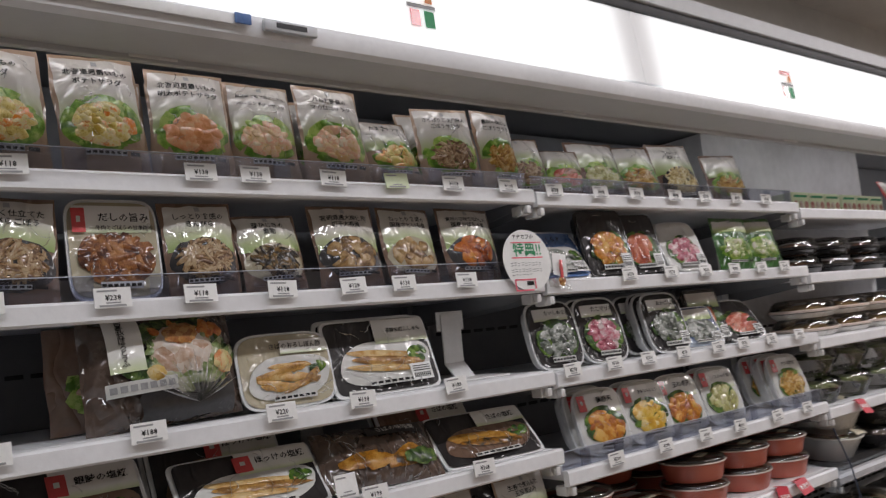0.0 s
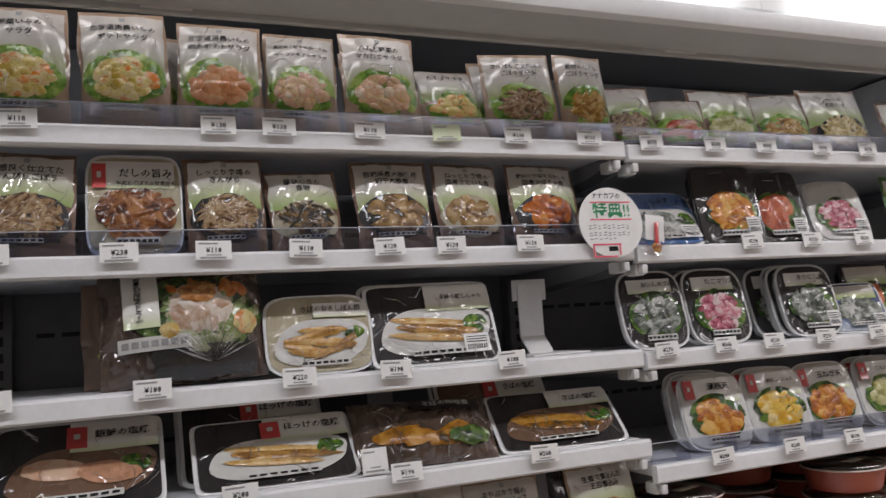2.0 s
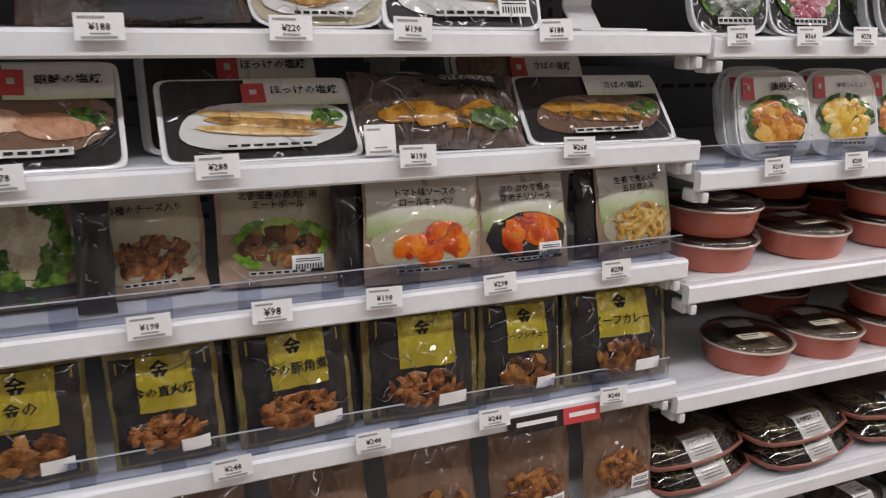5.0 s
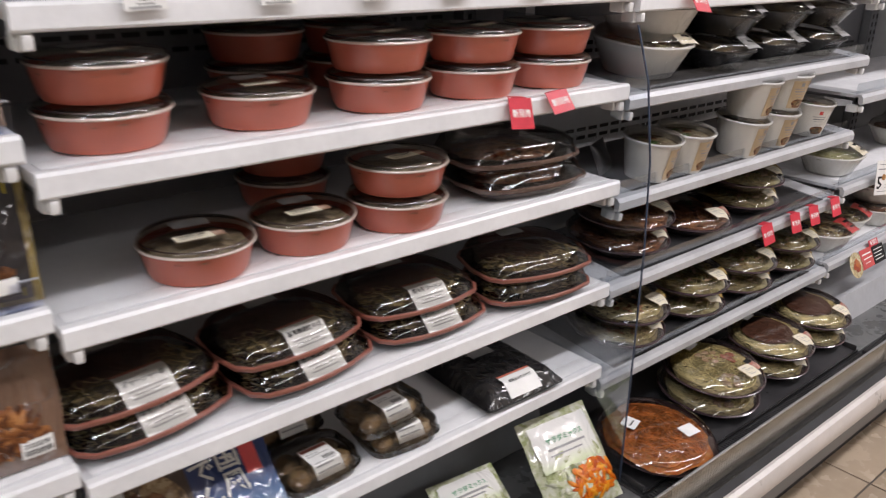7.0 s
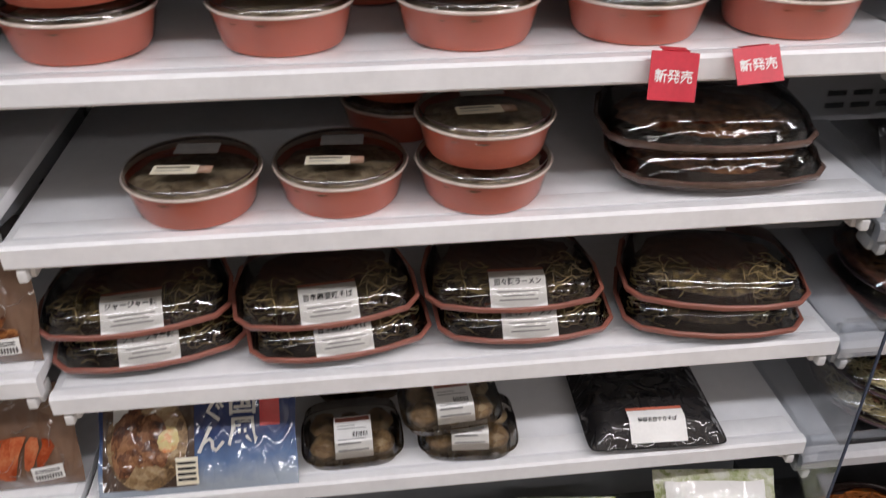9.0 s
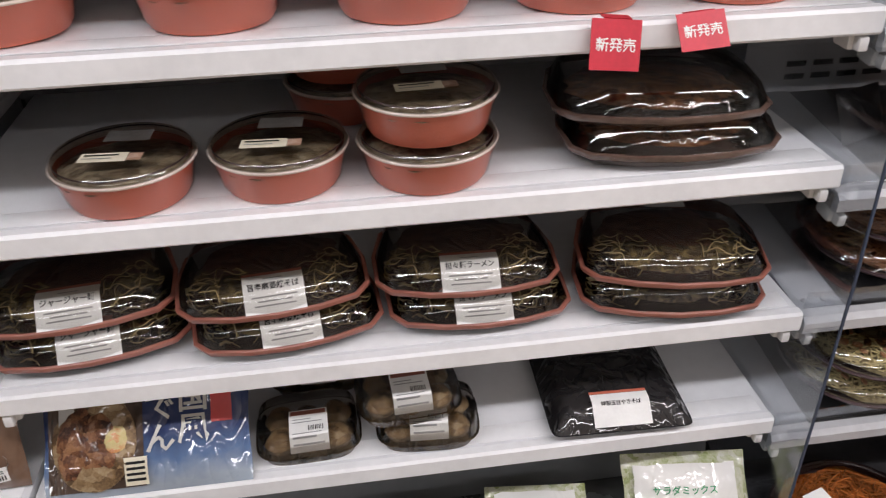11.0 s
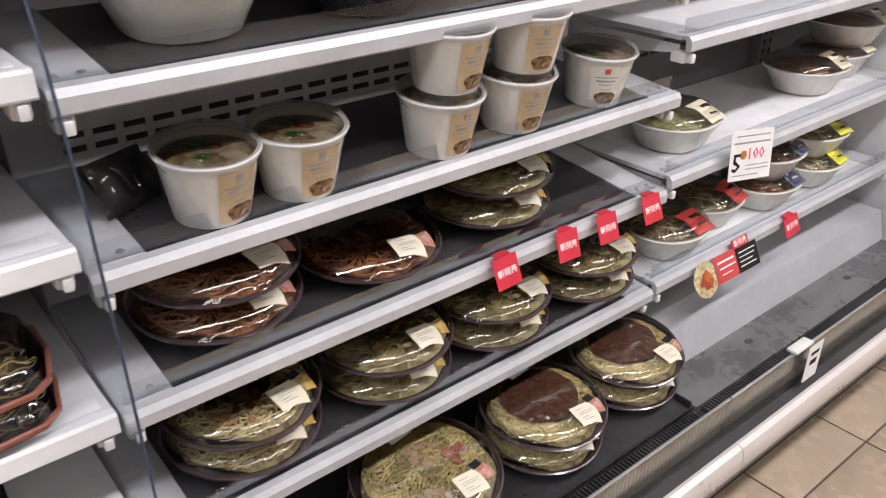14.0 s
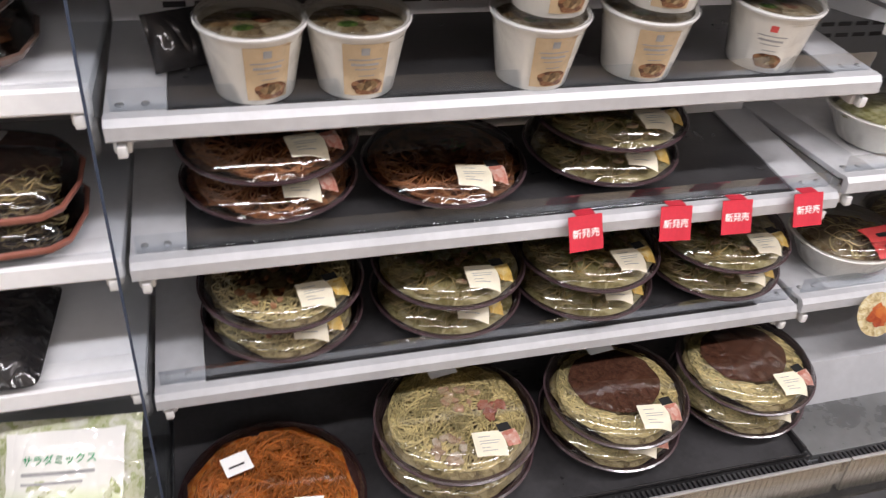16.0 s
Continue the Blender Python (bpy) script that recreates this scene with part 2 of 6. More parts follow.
CREAMPANEL = mat("cream_panel", (0.72, 0.64, 0.44), 0.35, var=0.08, coat=0.8, film=0.005, ink=0.62)
TRAY_W = mat("white_tray", (0.80, 0.81, 0.81), 0.28, var=0.04, scale=12, coat=0.4)
BLUEP = mat("blue_print", (0.10, 0.20, 0.45), 0.3, var=0.15, coat=0.9, film=0.005, ink=0.8)
SKYP = mat("sky_print", (0, 0, 0), 0.3, coat=0.9, film=0.005, scale=6, ramp=[(0.30, (0.56, 0.66, 0.78)), (0.46, (0.16, 0.28, 0.54)), (0.66, (0.03, 0.06, 0.20))], ink=0.6, fade=True)
GREENBAG = mat("green_bag", (0.07, 0.24, 0.04), 0.3, var=0.25, coat=0.9, film=0.007, ink=0.6)
NAVY = mat("navy_label", (0.02, 0.03, 0.10), 0.3, var=0.3, coat=0.8, film=0.006)
YELLOW = mat("yellow_label", (0.80, 0.78, 0.05), 0.35, var=0.08, coat=0.8, film=0.005)
TERRA = mat("terracotta_plastic", (0.58, 0.150, 0.092), 0.36, var=0.06, scale=10, coat=0.25)
TERRA_D = mat("terracotta_rim", (0.30, 0.105, 0.075), 0.34, var=0.10, scale=10, coat=0.4)
BOWLRIM = mat("bowl_rim", (0.78, 0.66, 0.58), 0.3, var=0.06, coat=0.4)
CUP = mat("paper_cup", (0.82, 0.80, 0.745), 0.42, var=0.05, scale=22, bump=0.0004, bscale=40, coat=0.5, film=0.006)
KRAFTLABEL = mat("tan_label", (0.60, 0.46, 0.29), 0.42, var=0.07, coat=0.4, film=0.004)
WBOWL = mat("white_bowl", (0.76, 0.75, 0.70), 0.33, var=0.05, coat=0.5, film=0.006)
PURPLE = mat("aubergine_bowl", (0.065, 0.040, 0.045), 0.22, var=0.15, coat=0.5)
FLOORT = mat("floor_tile", (0.43, 0.345, 0.255), 0.24, var=0.10, scale=3, bump=0.0002, bscale=90, wear=0.06)
GROUT = mat("floor_grout", (0.10, 0.085, 0.07), 0.8, var=0.2)
# Mottled tone of the unseen south wall, set for film reflections and frontal fill.
AISLE = mat("far_wall_tone", (0, 0, 0), 0.6, scale=2.5, ramp=[(0.5, (0.14, 0.12, 0.11)), (0.7, (0.30, 0.26, 0.23)), (0.9, (0.48, 0.44, 0.40))], cells=7, bump=0.01, bscale=9)
WALLP = mat("wall_paint", (0.62, 0.60, 0.56), 0.6, var=0.05, scale=3, bump=0.0004, bscale=80)
CEILP = mat("ceiling_board", (0.62, 0.58, 0.53), 0.7, var=0.05, scale=3, bump=0.0006, bscale=140)
GLOW = glow_mat("light_box_face", (0.97, 0.985, 1.0), 2.6, seams=(-1.0, 0.14, 1.45))
TUBE = glow_mat("lamp_face", (1.0, 0.97, 0.93), 6.0)

FOOD, PRINTED = {}, {}


def food(name, scale, *ramp, bump=0.003):
    k = len(ramp) - 1
    FOOD[name] = mat("food_" + name, (0, 0, 0), 0.38, scale=scale, ramp=[(0.54 + 0.32 * i / k, c) for i, c in enumerate(ramp)], bump=bump, bscale=scale * 1.5, coat=0.6, film=0.006, cells=scale * 2.6, ink=0.85)
    PRINTED[name] = mat("printed_" + name, (0, 0, 0), 0.38, scale=scale * 1.5, ramp=[(0.48 + 0.40 * i / k, [max(0.004, v * 1.35 - 0.28 * sum(c) / 3) for v in c]) for i, c in enumerate(ramp)], bump=bump * 0.3, bscale=scale * 2, coat=0.45, film=0.003, ink=0.86, island=True)


food("potato", 45, (0.50, 0.36, 0.10), (0.76, 0.64, 0.28), (0.82, 0.74, 0.46), (0.72, 0.26, 0.07))
food("cod", 60, (0.55, 0.25, 0.12), (0.72, 0.38, 0.22), (0.74, 0.50, 0.32))
food("mac", 55, (0.62, 0.42, 0.22), (0.72, 0.58, 0.40), (0.70, 0.40, 0.28), (0.76, 0.68, 0.52))
food("egg", 50, (0.66, 0.55, 0.20), (0.75, 0.62, 0.30), (0.70, 0.25, 0.08))
food("leaf", 60, (0.012, 0.03, 0.008), (0.05, 0.11, 0.02), (0.17, 0.26, 0.06))
food("lettuce", 60, (0.07, 0.16, 0.02), (0.20, 0.34, 0.07), (0.42, 0.52, 0.18))
food("gobo", 90, (0.10, 0.055, 0.03), (0.28, 0.18, 0.10), (0.46, 0.36, 0.24))
food("gold", 80, (0.22, 0.11, 0.03), (0.46, 0.28, 0.09), (0.62, 0.48, 0.24))
food("pinkfish", 50, (0.40, 0.10, 0.07), (0.58, 0.24, 0.18), (0.70, 0.50, 0.42))
food("noodle", 90, (0.374, 0.275, 0.121), (0.682, 0.561, 0.308), (0.800, 0.748, 0.528))
food("meat", 55, (0.05, 0.018, 0.010), (0.20, 0.08, 0.035), (0.38, 0.19, 0.09))
food("hijiki", 80, (0.012, 0.011, 0.010), (0.05, 0.04, 0.03), (0.20, 0.13, 0.06))
food("taro", 40, (0.09, 0.05, 0.022), (0.30, 0.19, 0.09), (0.48, 0.36, 0.21))
food("pumpkin", 35, (0.14, 0.035, 0.015), (0.40, 0.12, 0.03), (0.58, 0.26, 0.08))
food("tofu", 22, (0.45, 0.25, 0.14), (0.72, 0.60, 0.48), (0.78, 0.74, 0.68))
food("salmon", 40, (0.42, 0.24, 0.16), (0.60, 0.36, 0.25), (0.70, 0.52, 0.40))
food("mackerel", 45, (0.05, 0.035, 0.02), (0.30, 0.14, 0.035), (0.48, 0.28, 0.10))
food("grill", 50, (0.22, 0.12, 0.05), (0.50, 0.30, 0.12), (0.66, 0.50, 0.28))
food("octopus", 45, (0.16, 0.02, 0.04), (0.48, 0.16, 0.20), (0.74, 0.62, 0.62))
food("silver", 50, (0.02, 0.025, 0.02), (0.16, 0.18, 0.15), (0.55, 0.56, 0.53))
food("fried", 50, (0.26, 0.08, 0.02), (0.52, 0.22, 0.06), (0.64, 0.40, 0.14))
food("yellowfry", 45, (0.50, 0.28, 0.05), (0.68, 0.46, 0.12), (0.76, 0.62, 0.32))
food("konjac", 55, (0.24, 0.22, 0.08), (0.46, 0.46, 0.22), (0.62, 0.60, 0.40))
food("sausage", 26, (0.28, 0.06, 0.03), (0.46, 0.14, 0.08), (0.54, 0.24, 0.14))
food("chicken", 30, (0.42, 0.34, 0.20), (0.58, 0.50, 0.36), (0.68, 0.62, 0.48))
food("tomato", 28, (0.34, 0.05, 0.015), (0.58, 0.14, 0.03), (0.66, 0.26, 0.06))
food("curry", 40, (0.05, 0.02, 0.01), (0.16, 0.07, 0.03), (0.34, 0.18, 0.08))
food("ragu", 120, (0.075, 0.032, 0.020), (0.13, 0.056, 0.036), (0.19, 0.09, 0.058), bump=0.001)
food("dark_noodle", 70, (0.03, 0.022, 0.012), (0.12, 0.085, 0.045), (0.30, 0.23, 0.10))
food("green_pasta", 60, (0.12, 0.09, 0.045), (0.32, 0.26, 0.13), (0.52, 0.44, 0.26))
food("red_pasta", 60, (0.07, 0.022, 0.014), (0.24, 0.085, 0.035), (0.50, 0.22, 0.09))
food("sprout", 50, (0.36, 0.42, 0.16), (0.66, 0.68, 0.46), (0.80, 0.80, 0.70))
food("cream", 45, (0.22, 0.19, 0.07), (0.50, 0.44, 0.22), (0.66, 0.60, 0.38))
food("rice", 60, (0.10, 0.07, 0.04), (0.30, 0.24, 0.16), (0.46, 0.40, 0.29))
food("broth", 40, (0.12, 0.075, 0.04), (0.30, 0.23, 0.13), (0.52, 0.46, 0.34))
food("veg", 35, (0.08, 0.16, 0.03), (0.34, 0.40, 0.16), (0.64, 0.62, 0.48))
food("carrot", 60, (0.42, 0.09, 0.015), (0.66, 0.20, 0.03), (0.72, 0.36, 0.10))
STRAND_Y = mat("pasta_strand", (0.66, 0.57, 0.30), 0.38, var=0.38, scale=30, coat=0.3, island=True)
STRAND_T = mat("sauced_strand", (0.38, 0.30, 0.13), 0.38, var=0.4, scale=30, coat=0.3, island=True)
STRAND_O = mat("carrot_strand", (0.56, 0.20, 0.05), 0.4, var=0.4, scale=30, coat=0.3, island=True)
STRAND_R = mat("red_sauce_strand", (0.36, 0.15, 0.06), 0.4, var=0.4, scale=30, coat=0.3, island=True)

# ---- building blocks ----


# printed food: pieces too small to pick apart
SMALL_PIECES = ("film_folds", "food_picture", "garnish", "salad", "greenery", "tofu")


def part(name, bm, material, parent=None, label="", smooth=True):
    me = bpy.data.meshes.new(name)
    bm.to_mesh(me)
    bm.free()
    me.materials.append(material)
    if smooth:
        for f in me.polygons:
            f.use_smooth = True
        me.set_sharp_from_angle(angle=radians(38))
    ob = new(name, me)
    if name in SMALL_PIECES:
        tagged(ob, kind="stuff")
    if parent is not None:
        ob.parent = parent
    if label:
        ob["label"] = label
    return ob


def thing(name, label, category, m=None, group="", kind=""):
    ob = new(name)
    ob.empty_display_size = 0.05
    if m is not None:
        ob.matrix_world = m
    return tagged(ob, label, category, group, kind)


def box(x0, x1, y0, y1, z0, z1, r=0.0, bm=None):
    bm = bm or bmesh.new()
    made = bmesh.ops.create_cube(bm, size=1.0)
    vs = made["verts"]
    for v in vs:
        v.co = Vector(((x0 + x1) / 2 + v.co.x * (x1 - x0), (y0 + y1) / 2 + v.co.y * (y1 - y0), (z0 + z1) / 2 + v.co.z * (z1 - z0)))
    if r:
        es = {e for v in vs for e in v.link_edges}
        bmesh.ops.bevel(bm, geom=list(es), offset=r, segments=2, affect="EDGES", profile=0.5)
    return bm


def prism(profile, x0, x1):
    """An extrusion along x of a closed profile of (y, z)."""
    bm = bmesh.new()
    a = [bm.verts.new((x0, y, z)) for y, z in profile]
    b = [bm.verts.new((x1, y, z)) for y, z in profile]
    n = len(profile)
    for i in range(n):
        bm.faces.new((a[i], a[(i + 1) % n], b[(i + 1) % n], b[i]))
    bm.faces.new(a[::-1])
    bm.faces.new(b)
    bmesh.ops.recalc_face_normals(bm, faces=bm.faces)
    return bm


def loft(rings, n=40, closed=(True, True)):
    """Rings of (rx, ry, z, squareness): a body of rounded-rectangle or round sections; squareness 2 is round."""
    bm = bmesh.new()
    rows = []
    for rx, ry, z, e in rings:
        row = []
        for i in range(n):
            a = 2 * math.pi * (i + 0.5) / n
            c, s = math.cos(a), math.sin(a)
            row.append(bm.verts.new((rx * math.copysign(abs(c) ** (2 / e), c), ry * math.copysign(abs(s) ** (2 / e), s), z)))
        rows.append(row)
    for p, q in zip(rows, rows[1:]):
        for i in range(n):
            bm.faces.new((p[i], p[(i + 1) % n], q[(i + 1) % n], q[i]))
    if closed[0]:
        bm.faces.new(rows[0][::-1])
    if closed[1]:
        bm.faces.new(rows[-1])
    return bm


def polygon_loft(outline, levels):
    """An outline of (x, y) scaled and lifted through levels of (scale, z)."""
    bm = bmesh.new()
    rows = [[bm.verts.new((x * s, y * s, z)) for x, y in outline] for s, z in levels]
    n = len(outline)
    for p, q in zip(rows, rows[1:]):
        for i in range(n):
            bm.faces.new((p[i], p[(i + 1) % n], q[(i + 1) % n], q[i]))
    bm.faces.new(rows[0][::-1])
    bm.faces.new(rows[-1])
    return bm


TEXTS = {}


def text_points(s):
    """The outline triangles of a text one unit high, centred, as points and faces."""
    if s not in TEXTS:
        c = bpy.data.curves.new("lettering", "FONT")
        c.body, c.align_x, c.align_y, c.resolution_u = s, "CENTER", "CENTER", 1
        c.offset = 0.015
        o = new("lettering", c)
        bpy.context.view_layer.update()
        me = bpy.data.meshes.new_from_object(o.evaluated_get(bpy.context.evaluated_depsgraph_get()))
        pts = [v.co.copy() for v in me.vertices]
        fcs = [tuple(p.vertices) for p in me.polygons]
        bpy.data.objects.remove(o)
        bpy.data.curves.remove(c)
        bpy.data.meshes.remove(me)
        TEXTS[s] = (pts, fcs)
    return TEXTS[s]


def lettering(s, cx, cz, width, surf, off=0.0014, most=1.0):
    pts, fcs = text_points(s)
    lo, hi = min(p.x for p in pts), max(p.x for p in pts)
    k = min(width / (hi - lo), most)
    mid = (lo + hi) / 2
    bm = bmesh.new()
    vs = []
    for p in pts:
        x, z = cx + (p.x - mid) * k, cz + p.y * k
        vs.append(bm.verts.new((x, surf(x, z) - off, z)))
    for f in fcs:
        try:
            bm.faces.new([vs[i] for i in f])
        except ValueError:
            pass
    return bm


def patch(x0, x1, z0, z1, surf, off=0.0006, nx=8, nz=6, wave=0.0, seed=0, bm=None):
    """A printed field that follows the face of a package."""
    bm = bm or bmesh.new()
    g = []
    for j in range(nz + 1):
        row = []
        for i in range(nx + 1):
            u, v = i / nx, j / nz
            x, z = x0 + (x1 - x0) * u, z0 + (z1 - z0) * v
            if wave:
                if j in (0, nz):
                    z += wave * noise.noise(Vector((x * 60, seed * 3.1 + j, 0)))
                if i in (0, nx):
                    x += wave * noise.noise(Vector((z * 60, seed * 5.3 + i, 1)))
            row.append(bm.verts.new((x, surf(x, z) - off, z)))
        g.append(row)
    for j in range(nz):
        for i in range(nx):
            bm.faces.new((g[j][i], g[j][i + 1], g[j + 1][i + 1], g[j + 1][i]))
    return bm


def blob(cx, cz, rx, rz, surf, seed, off=0.0012, ragged=0.12, bulge=0.002, bm=None, lean=0.0):
    """A heap of food as printed or seen through the film: a ragged, slightly raised oval."""
    bm = bm or bmesh.new()
    n, k = 28, 5
    mid = bm.verts.new((cx, surf(cx, cz) - off - bulge, cz))
    prev = None
    for j in range(1, k + 1):
        row = []
        for i in range(n):
            a = 2 * math.pi * i / n
            r = j / k * (1 + ragged * noise.noise(Vector((math.cos(a) * 2.2 + seed * 7.7, math.sin(a) * 2.2, seed))) * j / k + 0.5 * ragged * noise.noise(Vector((math.cos(a) * 6 + seed, math.sin(a) * 6, 3))) * j / k)
            x, z = cx + rx * r * math.cos(a), cz + rz * r * math.sin(a) + lean * rx * r * math.cos(a)
            h = bulge * (1 - (j / k) ** 2) * (1 + 0.5 * noise.noise(Vector((x * 90, z * 90, seed))))
            row.append(bm.verts.new((x, surf(x, z) - off - h, z)))
        for i in range(n):
            if prev is None:
                bm.faces.new((mid, row[i], row[(i + 1) % n]))
            else:
                bm.faces.new((prev[i], row[i], row[(i + 1) % n], prev[(i + 1) % n]))
        prev = row
    return bm


def morsels(cx, cz, rx, rz, surf, seed, count, size, aspect=1.0, off=0.002, lift=0.002, along=None):
    """Many overlapping pieces of food heaped in an oval: each a small raised ragged lens."""
    rnd = random.Random(int(seed * 100))
    bm = bmesh.new()
    n = 9
    for k in range(count):
        a, r = rnd.uniform(0, 6.283), math.sqrt(rnd.uniform(0, 1)) * 0.82
        px, pz = cx + rx * r * math.cos(a), cz + rz * r * math.sin(a)
        s = size * min(rx, rz) * 2 * rnd.uniform(0.6, 1.25)
        q = aspect ** 0.5 * rnd.uniform(0.8, 1.2)
        th = rnd.uniform(0, 3.14159) if along is None else along + rnd.uniform(-0.35, 0.35)
        top = off + lift * (0.3 + k / count + 0.6 * (1 - r))
        rows = []
        for f, hgt in ((1.0, -0.4 * lift), (0.72, 0.45 * lift)):
            row = []
            for i in range(n):
                b = 6.283 * i / n
                e = f * (1 + 0.22 * rnd.uniform(-1, 1))
                u, v = s * q * e * math.cos(b), s / q * e * math.sin(b)
                x, z = px + u * math.cos(th) - v * math.sin(th), pz + u * math.sin(th) + v * math.cos(th)
                far = math.hypot((x - cx) / rx, (z - cz) / rz)
                if far > 1:
                    x, z = cx + (x - cx) / far, cz + (z - cz) / far
                row.append(bm.verts.new((x, surf(x, z) - top - hgt, z)))
            rows.append(row)
        mid = bm.verts.new((px, surf(px, pz) - top - 0.75 * lift, pz))
        for i in range(n):
            j = (i + 1) % n
            bm.faces.new((rows[0][i], rows[0][j], rows[1][j], rows[1][i]))
            bm.faces.new((rows[1][i], rows[1][j], mid))
    return bm


# piece count, size, length to width, common direction
PIECES = {"gobo": (90, 0.12, 7, None), "gold": (70, 0.13, 5, None), "noodle": (90, 0.12, 8, None), "hijiki": (80, 0.11, 5, None),
          "salmon": (5, 0.44, 3.0, 0.1), "mackerel": (5, 0.46, 3.0, 0.1), "grill": (14, 0.26, 6, 0.15), "pinkfish": (14, 0.26, 3, 0.6),
          "silver": (40, 0.16, 2.0, None), "sausage": (6, 0.34, 3.2, 1.4), "octopus": (40, 0.15, 1.5, None), "meat": (60, 0.14, 2.6, None),
          "tomato": (12, 0.28, 1.6, None), "taro": (20, 0.22, 1.3, None), "pumpkin": (13, 0.26, 1.4, None), "curry": (26, 0.2, 1.5, None)}


def food_print(dish, cx, cz, rx, rz, surf, seed, off):
    c, s, q, th = PIECES.get(dish, (44, 0.17, 1.5, None))
    return morsels(cx, cz, rx, rz, surf, seed, c, s, q, off, 0.0011, th)


# fillets on a plate: middle, half length and half width, as shares of the tray
FILLETS = {"salmon": ((-0.14, 0.45, 0.19, 0.115), (0.17, 0.38, 0.19, 0.12)),
           "grill": ((0.0, 0.50, 0.33, 0.055), (0.05, 0.41, 0.34, 0.065), (-0.03, 0.32, 0.31, 0.05)),
           "mackerel": ((-0.02, 0.44, 0.33, 0.125), (0.02, 0.36, 0.30, 0.08))}


def fillets(dish, w, h, surf, seed, off):
    bm = bmesh.new()
    for k, (cx, cz, rx, rz) in enumerate(FILLETS[dish]):
        blob(w * cx, h * cz, w * rx, h * rz, surf, seed + 3.3 * k, off + 0.0005 * k, 0.10, 0.0012, bm, -0.10)
    return bm


def plate_print(cx, cz, w, h, skew, surf, off):
    """A plate in a printed picture: a slanted field with cut corners."""
    bm = patch(cx - w / 2, cx + w / 2, cz - h / 2, cz + h / 2, surf, off, 12, 6)
    for v in bm.verts:
        u, t = (v.co.x - cx) / (w / 2), (v.co.z - cz) / (h / 2)
        v.co.x = cx + w / 2 * u * (1 - 0.16 * abs(t) ** 3) + skew * t * h / 2
        v.co.z = cz + h / 2 * t * (1 - 0.30 * abs(u) ** 4)
        v.co.y = surf(v.co.x, v.co.z) - off
    return bm


def bars(rows, surf, off=0.0016):
    """Lines of small print too fine to read: (x0, x1, z, height)."""
    bm = bmesh.new()
    for x0, x1, z, h in rows:
        patch(x0, x1, z - h / 2, z + h / 2, surf, off, 3, 1, bm=bm)
    return bm


def flat(y=0.0):
    return lambda x, z: y


# ---- packages ----


def pouch_surface(w, h, t, seed):
    def surf(x, z):
        u, v = min(1, abs(2 * x / w)), min(1, abs(2 * z / h - 1))
        low = 0.75 + 0.5 * (1 - z / h)
        b = (1 - u ** 3) * (1 - v ** 4) * low
        return -t * b - 0.003 * noise.noise(Vector((x * 28 + seed, z * 28, seed))) * (1 - u ** 4)
    return surf


def pouch_body(w, h, t, seed):
    """A filled standing pouch with flat welded edges."""
    surf = pouch_surface(w, h, t, seed)
    bm = bmesh.new()
    nx, nz = 16, 18
    sides = []
    for s in (0, 1):
        g = []
        for j in range(nz + 1):
            row = []
            for i in range(nx + 1):
                x, z = w * (i / nx - 0.5), h * j / nz
                edge = i in (0, nx) or j in (0, nz)
                y = 0.0 if edge else (surf(x, z) if s == 0 else -0.55 * surf(x, z))
                wob = 0.0022 * noise.noise(Vector((x * 22 + seed * 3, z * 22, 5 + seed)))
                row.append((x * (1 + 0.02 * math.sin(seed * 9) * (z / h - 0.5)) + (1.6 * wob if edge else 0), y + wob * (z / h), z))
            g.append(row)
        sides.append(g)
    made = {}

    def vert(s, i, j):
        key = (0 if i in (0, nx) or j in (0, nz) else s, i, j)
        if key not in made:
            made[key] = bm.verts.new(sides[s][j][i])
        return made[key]

    for s in (0, 1):
        for j in range(nz):
            for i in range(nx):
                f = [vert(s, i, j), vert(s, i + 1, j), vert(s, i + 1, j + 1), vert(s, i, j + 1)]
                bm.faces.new(f if s == 0 else f[::-1])
    return bm, (lambda x, z: surf(x, z) + 0.0022 * noise.noise(Vector((x * 22 + seed * 3, z * 22, 5 + seed))) * (z / h))


PLEAT = clear_mat("pleated_film", (0.97, 0.97, 0.96), 0.45, rough=0.20, share=0.9)


def creases(w, h, surf, seed, count, off, low=0.1, high=0.9, wide=0.30):
    """Fine folds in a package's film: thin wandering ridges that catch the light."""
    rnd = random.Random(int(seed * 1000) + 7)
    bm = bmesh.new()
    for _ in range(count):
        x, z = rnd.uniform(-0.42, 0.34) * w, rnd.uniform(low, high) * h
        head, step, size = rnd.uniform(-0.7, 0.7), w * wide / 9 * rnd.uniform(0.5, 1.2), rnd.uniform(0.0005, 0.0011)
        prev = None
        for i in range(10):
            half = size * math.sin(math.pi * (i + 0.6) / 10.2)
            dx, dz = -math.sin(head), math.cos(head)
            row = [bm.verts.new((x + dx * o, surf(x, z) - off - lift, z + dz * o)) for o, lift in ((-half, 0.0), (0.0, half * 1.1), (half, 0.0))]
            if prev:
                bm.faces.new((prev[0], row[0], row[1], prev[1]))
                bm.faces.new((prev[1], row[1], row[2], prev[2]))
            prev = row
            head += rnd.uniform(-0.8, 0.8)
            x, z = x + step * math.cos(head), z + step * math.sin(head)
            if abs(x) > w * 0.46 or not 0.03 * h < z < 0.97 * h:
                break
    return bm


SEED = [0]


